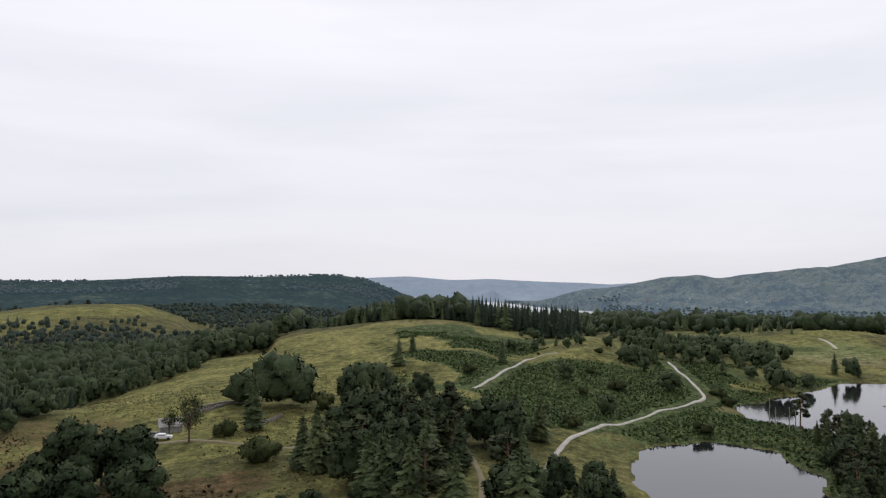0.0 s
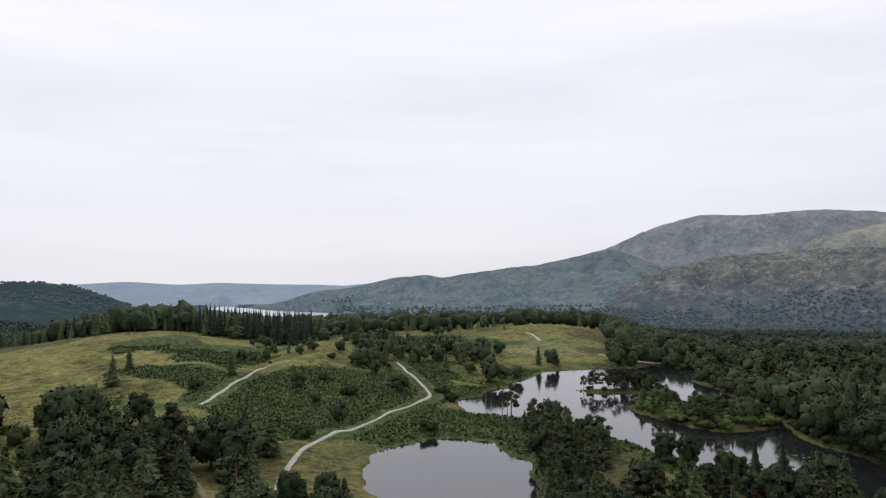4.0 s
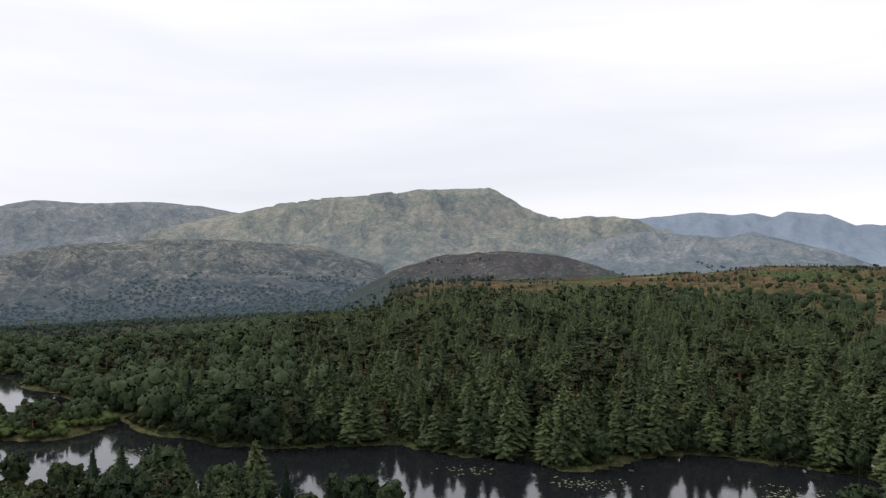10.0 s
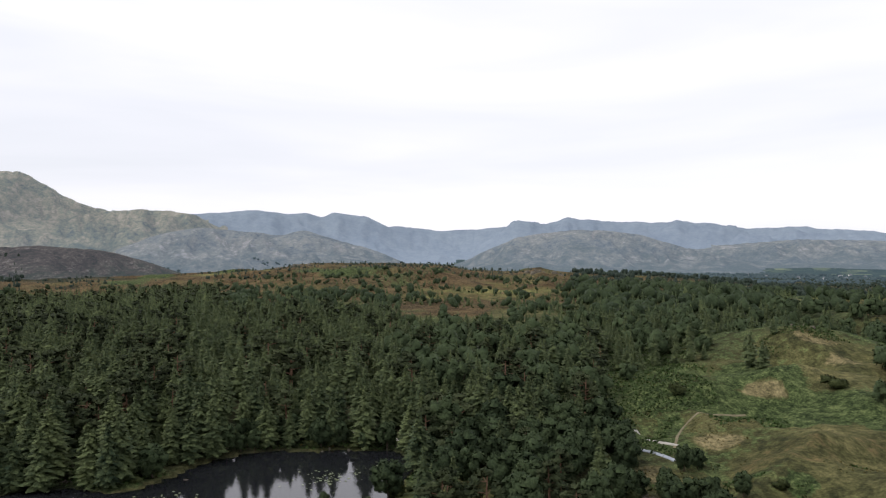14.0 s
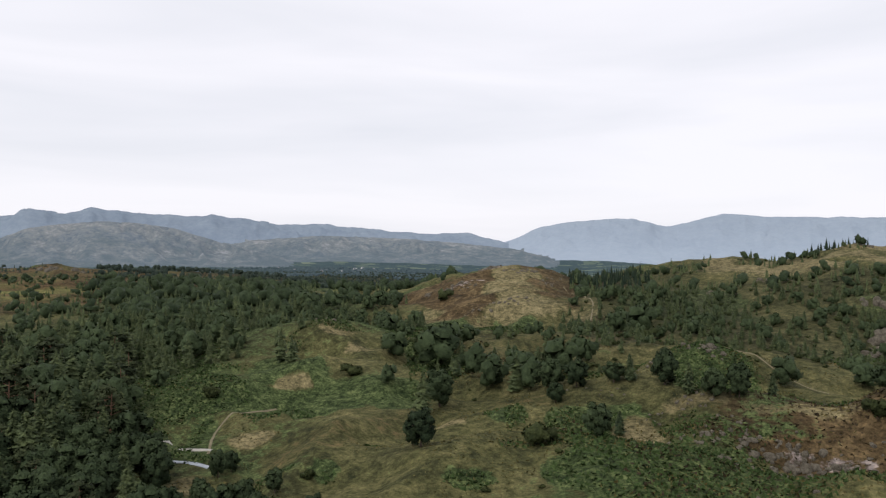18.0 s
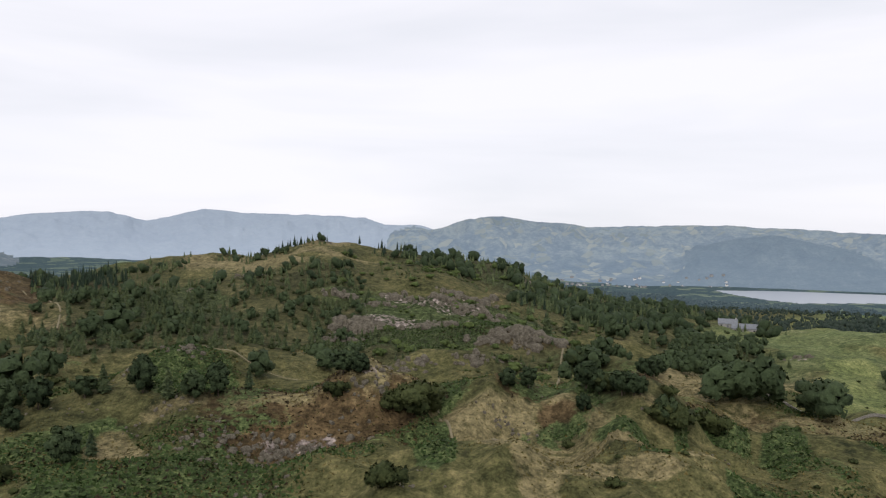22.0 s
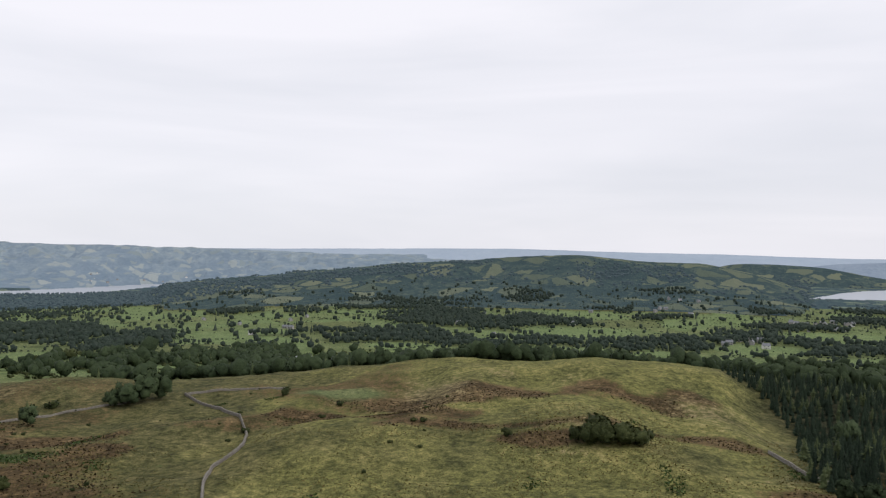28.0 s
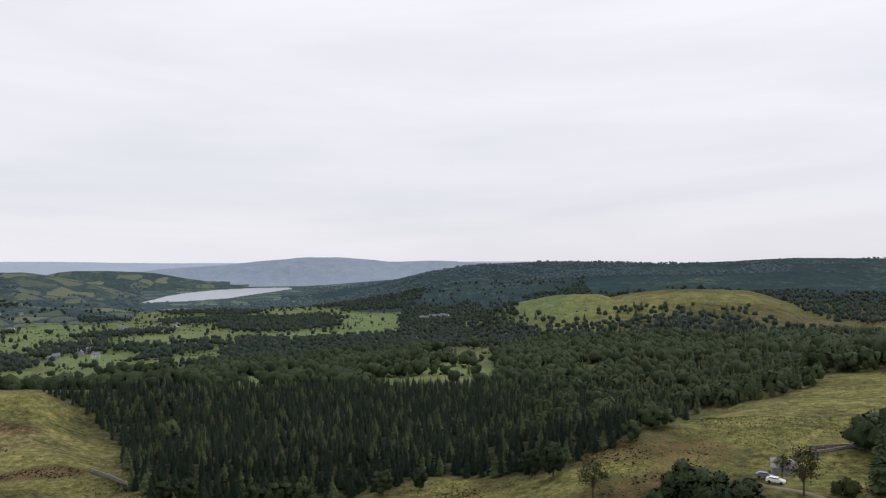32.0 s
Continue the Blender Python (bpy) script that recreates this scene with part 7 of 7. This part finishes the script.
for row in ((194, 300, 5, 4, 1.3, 10), (209, 388, 6, 4, 2.0, 12), (189.5, 556, 10, 6, 2.4, 14), (184, 430, 14, 7, 2.6, 30), (178.5, 400, 8, 6, 2.6, 20), (188, 205, 5, 4, 0.9, 9),
            (199.5, 200, 4, 3, 0.9, 8), (193, 150, 4, 4, 0.8, 8), (178, 128, 6, 3, 0.9, 10), (167, 450, 12, 8, 2.4, 14), (163, 420, 12, 8, 2.0, 10), (140.5, 470, 8, 5, 1.8, 10),
            (113.5, 930, 26, 12, 5, 16), (95, 935, 26, 14, 5, 14), (156, 560, 12, 6, 2.0, 10), (132, 303, 8, 6, 1.2, 8)):
    outcrop(*row)
for row in ((149.2, 495, 9.9, 5.0, 1.7, 9), (150.0, 462, 9.5, 4.8, 1.6, 9), (147.2, 380, 8.6, 4.3, 1.5, 12), (147.9, 386, 8.6, 4.3, 1.4, 10), (143.6, 456, 9.5, 4.7, 1.6, 10),
            (144.6, 373, 8.5, 4.2, 1.3, 8), (151.7, 511, 10.1, 5.1, 1.4, 8), (160.2, 191, 6.3, 3.1, 0.9, 12), (161.4, 166, 6.0, 3.0, 1.0, 16), (162.1, 170, 6.0, 3.0, 0.9, 10),
            (164.0, 158, 5.9, 3.0, 1.0, 14), (167.3, 166, 6.0, 3.0, 1.2, 20), (166.3, 161, 5.9, 3.0, 1.0, 14), (165.5, 134, 5.6, 2.8, 0.8, 10), (174.2, 183, 6.2, 3.1, 0.9, 9),
            (173.0, 174, 6.1, 3.0, 0.9, 12), (173.4, 313, 7.8, 3.9, 1.9, 20), (175.3, 339, 8.1, 4.0, 1.9, 18), (184.1, 275, 7.3, 3.7, 1.4, 16), (185.9, 311, 7.7, 3.9, 2.0, 26),
            (188.5, 306, 7.7, 3.8, 1.8, 24), (187.2, 318, 7.8, 3.9, 1.8, 18), (185.6, 380, 8.6, 4.3, 2.0, 18), (174.0, 398, 8.8, 4.4, 2.0, 16), (177.2, 382, 8.6, 4.3, 2.0, 16),
            (179.7, 273, 7.3, 3.6, 1.4, 16), (178.8, 266, 7.2, 3.6, 1.3, 12), (179.0, 418, 9.0, 4.5, 2.2, 16), (182.1, 395, 8.7, 4.4, 2.2, 16), (185.8, 181, 6.2, 3.1, 0.6, 7),
            (180.0, 130, 5.6, 2.8, 0.6, 8), (151.4, 205, 6.5, 3.2, 0.7, 8), (154.7, 201, 6.4, 3.2, 0.6, 6)):
    outcrop(*row, label="pale grey-brown crag breaking through heather and bracken")
for row in ((186.7, 182, 3, 2, 0.7, 8), (187.6, 177, 3, 2, 0.7, 8), (198.1, 181, 3, 2, 0.7, 8), (186.2, 181, 3, 2, 0.7, 8), (185.8, 180, 3, 2, 0.7, 8), (160.2, 187, 3, 2, 0.7, 8), (157.6, 186, 3, 2, 0.7, 8), (162.4, 182, 3, 2, 0.7, 8), (163.9, 176, 3, 2, 0.7, 8), (165.9, 172, 3, 2, 0.7, 8), (202.8, 176, 3, 2, 0.7, 8)):
    outcrop(*row, label="few loose pale stones lying in rough grass")
for row in ((85.6, 160, 4.5, 1.2, 0.9, 14), (76.5, 169, 5, 1.0, 0.8, 12), (97.5, 172, 7, 1.0, 0.8, 10), (119.5, 137, 5, 3, 0.7, 14), (31.8, 283, 3, 2, 0.8, 8), (34, 277.5, 4, 1.2, 0.7, 8)):
    outcrop(*row, label="pale boulders at the tarn's edge")


# ---------------------------------------------------------------- on and in the tarn
def lily_pads():
    rg = np.random.default_rng(5)
    vs, fs, k = [], [], 0
    for a0, r0, half, deep, n in ((81, 150, 8, 4, 90), (95, 152, 7, 6, 70), (72, 158, 7, 3, 40), (27.6, 318, 6, 4, 26), (99, 158, 3, 4, 24), (47, 196, 8, 3, 20)):
        x0, y0 = place(a0, r0)
        t = radians(a0)
        for i in range(n):
            u, w = rg.normal(0, 0.5) * half, rg.normal(0, 0.5) * deep
            x, y, q = x0 + u * math.cos(t) + w * math.sin(t), y0 - u * math.sin(t) + w * math.cos(t), rg.uniform(0.12, 0.34)
            a = rg.uniform(0, 6.28) + np.arange(6) * 1.0472
            vs.append(np.column_stack([x + np.cos(a) * q, y + np.sin(a) * q, np.full(6, 0.02) + rg.uniform(0, 0.05)]))
            fs.append(np.array([(0, 1, 2), (0, 2, 3), (0, 3, 4), (0, 4, 5)]) + k)
            k += 6
    tagged(mesh_object("lily_pads", np.concatenate(vs), np.concatenate(fs), [M_LILY]), "floating pale lily pads scattered on the dark tarn", "water lilies", "", "stuff")


lily_pads()
for az0, r0, hgt in ((24.6, 226, 7.5), (25.0, 224, 5.5), (25.9, 221, 6.5), (26.3, 223, 8.0)):
    x, y = place(az0, r0)
    ob = mesh_object("dead_trunk", *join(tube((0, 0, -0.5), (0.1, 0, hgt), 0.16, 0.05, 6), tube((0.05, 0, hgt * 0.6), (0.7, 0.2, hgt * 0.75), 0.05, 0.02, 4)), [M_DEAD], smooth=True)
    ob.location = (x, y, max(0.0, ground_z(x, y)))
    tagged(ob, "bleached dead pine trunk standing at the water's edge", "dead tree", "dead trunks by the tarn")
for az0, r0, turn in ((19.6, 139, 20), (20.1, 141, -30), (22.8, 128, 10)):
    x, y = place(az0, r0)
    ob = mesh_object("floating_log", *join(tube((-1.8, 0, 0.05), (1.8, 0.2, 0.12), 0.16, 0.1, 6), tube((0.4, 0, 0.1), (1.2, 0.9, 0.5), 0.06, 0.02, 4)), [M_BARK], smooth=True)
    ob.location, ob.rotation_euler = (x, y, 0.0), (0, 0, radians(turn))
    tagged(ob, "dark fallen log floating in the pond", "log", "logs in the pond")


def lone_tree(kind, az0, r0, hgt, crown_mat, label):
    x, y = place(az0, r0)
    crown, trunk = KINDS[kind]["hero"](77)
    top = new(kind)
    mesh_object("trunk", *trunk, [KINDS[kind]["bark"]], top, smooth=True)
    crown_mesh("crown", crown, crown_mat, top, kind == "conifer_tree")
    top.matrix_basis = Matrix.Translation((x, y, max(0, ground_z(x, y)) - 0.1)) @ Matrix.Diagonal((hgt * 1.1, hgt * 1.1, hgt, 1))
    tagged(top, label, kind.replace("_", " "))


lone_tree("conifer_tree", 44.5, 112, 10.5, M_BROWN, "browned dying larch among green conifers by the shore")
lone_tree("conifer_tree", 42.2, 108, 9, M_BROWN, "browned dying larch among green conifers by the shore")
lone_tree("conifer_tree", 24.9, 116, 8.5, M_NEEDLE, "small lone conifer standing at the pond's near shore")
lone_tree("pine_tree", 26.6, 224, 10.5, M_PINE, "tall leaning pine at the tip of the spit")


# ---------------------------------------------------------------- houses and cars
def part(name, bm, mat, parent, label=""):
    me = bpy.data.meshes.new(name)
    bm.to_mesh(me)
    bm.free()
    me.materials.append(mat)
    ob = new(name, me)
    ob.parent = parent
    if label:
        ob["label"] = label
    return ob


def block(lo, hi, bevel=0.0):
    bm = bmesh.new()
    bmesh.ops.create_cube(bm, size=1)
    c, s = [(a + b) / 2 for a, b in zip(lo, hi)], [b - a for a, b in zip(lo, hi)]
    for v in bm.verts:
        v.co = Vector((c[0] + v.co.x * s[0], c[1] + v.co.y * s[1], c[2] + v.co.z * s[2]))
    if bevel:
        bmesh.ops.bevel(bm, geom=bm.edges[:], offset=bevel, segments=1, affect="EDGES")
    return bm


def gable(l, w, eave, top, over=0.35, thick=0.22):
    """A pitched roof with overhang and thickness along x."""
    bm = bmesh.new()
    prof = [(-w / 2 - over, eave - 0.1), (0, top), (w / 2 + over, eave - 0.1), (w / 2 + over, eave - 0.1 + thick), (0, top + thick * 1.3), (-w / 2 - over, eave - 0.1 + thick)]
    ends = [[bm.verts.new((x, y, z)) for y, z in prof] for x in (-l / 2 - over, l / 2 + over)]
    bm.faces.new(ends[0][::-1])
    bm.faces.new(ends[1])
    for i in range(6):
        j = (i + 1) % 6
        bm.faces.new((ends[0][i], ends[0][j], ends[1][j], ends[1][i]))
    return bm


def house(az0, r0, turn, l, w, eave, wall=None, roof=None, label="white rendered farmhouse with a slate roof", plain_far=False):
    x, y = place(az0, r0)
    top = new("house")
    peak = eave + w * 0.42
    bm = bmesh.new()
    prof = [(-w / 2, -1.5), (w / 2, -1.5), (w / 2, eave), (0, peak - 0.05), (-w / 2, eave)]
    ends = [[bm.verts.new((q, a, b)) for a, b in prof] for q in (-l / 2, l / 2)]
    bm.faces.new(ends[0][::-1])
    bm.faces.new(ends[1])
    for i in range(5):
        j = (i + 1) % 5
        bm.faces.new((ends[0][i], ends[0][j], ends[1][j], ends[1][i]))
    part("wall", bm, wall or M_RENDER, top)
    part("roof", gable(l, w, eave, peak), roof or M_SLATE, top)
    if not plain_far:
        part("chimney", block((l / 2 - 1.3, -0.5, peak - 0.8), (l / 2 - 0.4, 0.5, peak + 1.1)), M_HOUSESTONE, top)
        for side in (-1, 1):
            for fl in range(2 if eave > 4 else 1):
                for k in range(max(2, int(l / 3.5))):
                    q = -l / 2 + (k + 0.5) * l / max(2, int(l / 3.5))
                    y0 = side * w / 2
                    part("window", block((q - 0.55, y0 - 0.06, 0.9 + fl * 2.5), (q + 0.55, y0 + 0.06, 2.1 + fl * 2.5)), M_PANE, top)
        part("door", block((-0.5, -w / 2 - 0.07, 0), (0.5, -w / 2 + 0.05, 2.05)), M_CARGREY, top)
    top.matrix_basis = Matrix.Translation((x, y, ground_z(x, y))) @ Matrix.Rotation(radians(turn), 4, "Z")
    tagged(top, label, "house", "")
    return top


house(252.2, 640, 20, 16, 9, 5.0, M_RENDER, M_SLATE, "white rendered farmhouse among hedgerow trees")
house(251.2, 632, 25, 22, 10, 4.0, M_HOUSESTONE, M_SHEET, "long grey barn with a pale roof")
house(254.6, 668, 70, 18, 8, 5.0, M_RENDER, M_SLATE, "white rendered farmhouse among hedgerow trees")
house(255.4, 680, 10, 14, 8, 5.2, M_RENDER, M_SHEET, "white house with a pale roof in the hamlet")
house(256.4, 676, -15, 13, 8, 5.4, M_RENDER, M_SLATE, "white gabled house in the hamlet")
house(257.1, 690, 40, 12, 7, 5.0, M_RENDER, M_SLATE, "white gabled house in the hamlet")
house(205.6, 520, 154, 20, 7, 3.0, M_HOUSESTONE, M_SLATE, "low grey stone farm building with a slate roof")
house(204.2, 524, 156, 12, 7, 2.8, M_HOUSESTONE, M_SLATE, "low grey stone farm building with a slate roof")
for az0, r0, turn in ((312.0, 1410, 10), (312.8, 1430, 40), (313.6, 1440, 0)):
    house(az0, r0, turn, 22, 11, 5.0, M_RENDER, M_SLATE, "white farm buildings on a green pasture")
house(339.2, 201, 25, 5.5, 4.2, 1.8, M_HOUSESTONE, M_HOUSESTONE, "small old stone field barn beside the lane", True)
rgh = np.random.default_rng(9)


def hamlet(az0, az1, r0, r1, n, label, big=1.0):
    for k in range(n):
        a, q = rgh.uniform(az0, az1), rgh.uniform(r0, r1)
        s = big * rgh.uniform(0.6, 0.95)
        far = q > 1300
        wall = (M_RENDER, M_HOUSESTONE, M_HOUSESTONE)[int(rgh.integers(0, 3))]
        house(a, q, rgh.uniform(0, 180), 11 * s, 7.5 * s, 5.0 * s, wall, None, label, far)


hamlet(288.5, 293, 1380, 1620, 26, "pale village house with a slate roof")
hamlet(284.5, 287.5, 1050, 1250, 9, "pale cottage beside green fields")
hamlet(279, 283, 1650, 1900, 7, "pale cottage beside green fields")
hamlet(262, 278, 1100, 1700, 8, "pale scattered farmhouse in the valley")
hamlet(244, 252, 900, 1500, 7, "pale scattered farmhouse in the valley")
hamlet(192, 205, 3080, 3330, 44, "pale house in the lakeside town", 1.3)
hamlet(216, 246, 3330, 3600, 22, "pale house on the slopes above the lake", 1.0)
hamlet(129, 137, 2150, 2500, 12, "white cottage in the wooded valley", 1.1)
hamlet(16, 30, 2550, 2950, 18, "white house on the far pasture slopes", 1.2)
hamlet(291, 300, 2300, 2420, 6, "pale house close by the lake", 1.2)


def car(az0, r0, turn, paint, label):
    x, y = place(az0, r0)
    top = new("car")
    bm = bmesh.new()
    prof = [(-2.1, 0.35), (2.1, 0.35), (2.12, 0.72), (1.95, 0.92), (1.0, 1.0), (0.45, 1.42), (-1.2, 1.46), (-1.85, 1.05), (-2.12, 0.95)]
    sides = [[bm.verts.new((px, py * (0.86 if pz > 1.1 else 1.0), pz)) for px, pz in prof] for py in (-0.86, 0.86)]
    bm.faces.new(sides[0])
    bm.faces.new(sides[1][::-1])
    for i in range(len(prof)):
        j = (i + 1) % len(prof)
        bm.faces.new((sides[0][j], sides[0][i], sides[1][i], sides[1][j]))
    bmesh.ops.recalc_face_normals(bm, faces=bm.faces)
    bmesh.ops.bevel(bm, geom=bm.edges[:], offset=0.05, segments=2, affect="EDGES")
    part("body", bm, paint, top)
    for py in (-0.8, 0.8):
        part("side_window", block((-1.3, py - 0.03, 1.04), (0.6, py + 0.03, 1.36)), M_PANE, top)
    part("windscreen", block((0.62, -0.66, 1.05), (0.82, 0.66, 1.3)), M_PANE, top)
    for px in (-1.3, 1.3):
        for py in (-0.82, 0.82):
            bm = bmesh.new()
            bmesh.ops.create_cone(bm, cap_ends=True, segments=14, radius1=0.33, radius2=0.33, depth=0.22, matrix=Matrix.Translation((px, py, 0.33)) @ Matrix.Rotation(math.pi / 2, 4, "X"))
            part("wheel", bm, M_TYRE, top)
    top.matrix_basis = Matrix.Translation((x, y, ground_z(x, y) + 0.2)) @ Matrix.Rotation(radians(turn), 4, "Z")
    tagged(top, label, "car", "parked cars")


car(338.7, 190, 12, M_CARWHITE, "white hatchback parked on the gravel lane")
car(338.0, 194, 20, M_CARGREY, "dark grey car parked behind a white one")
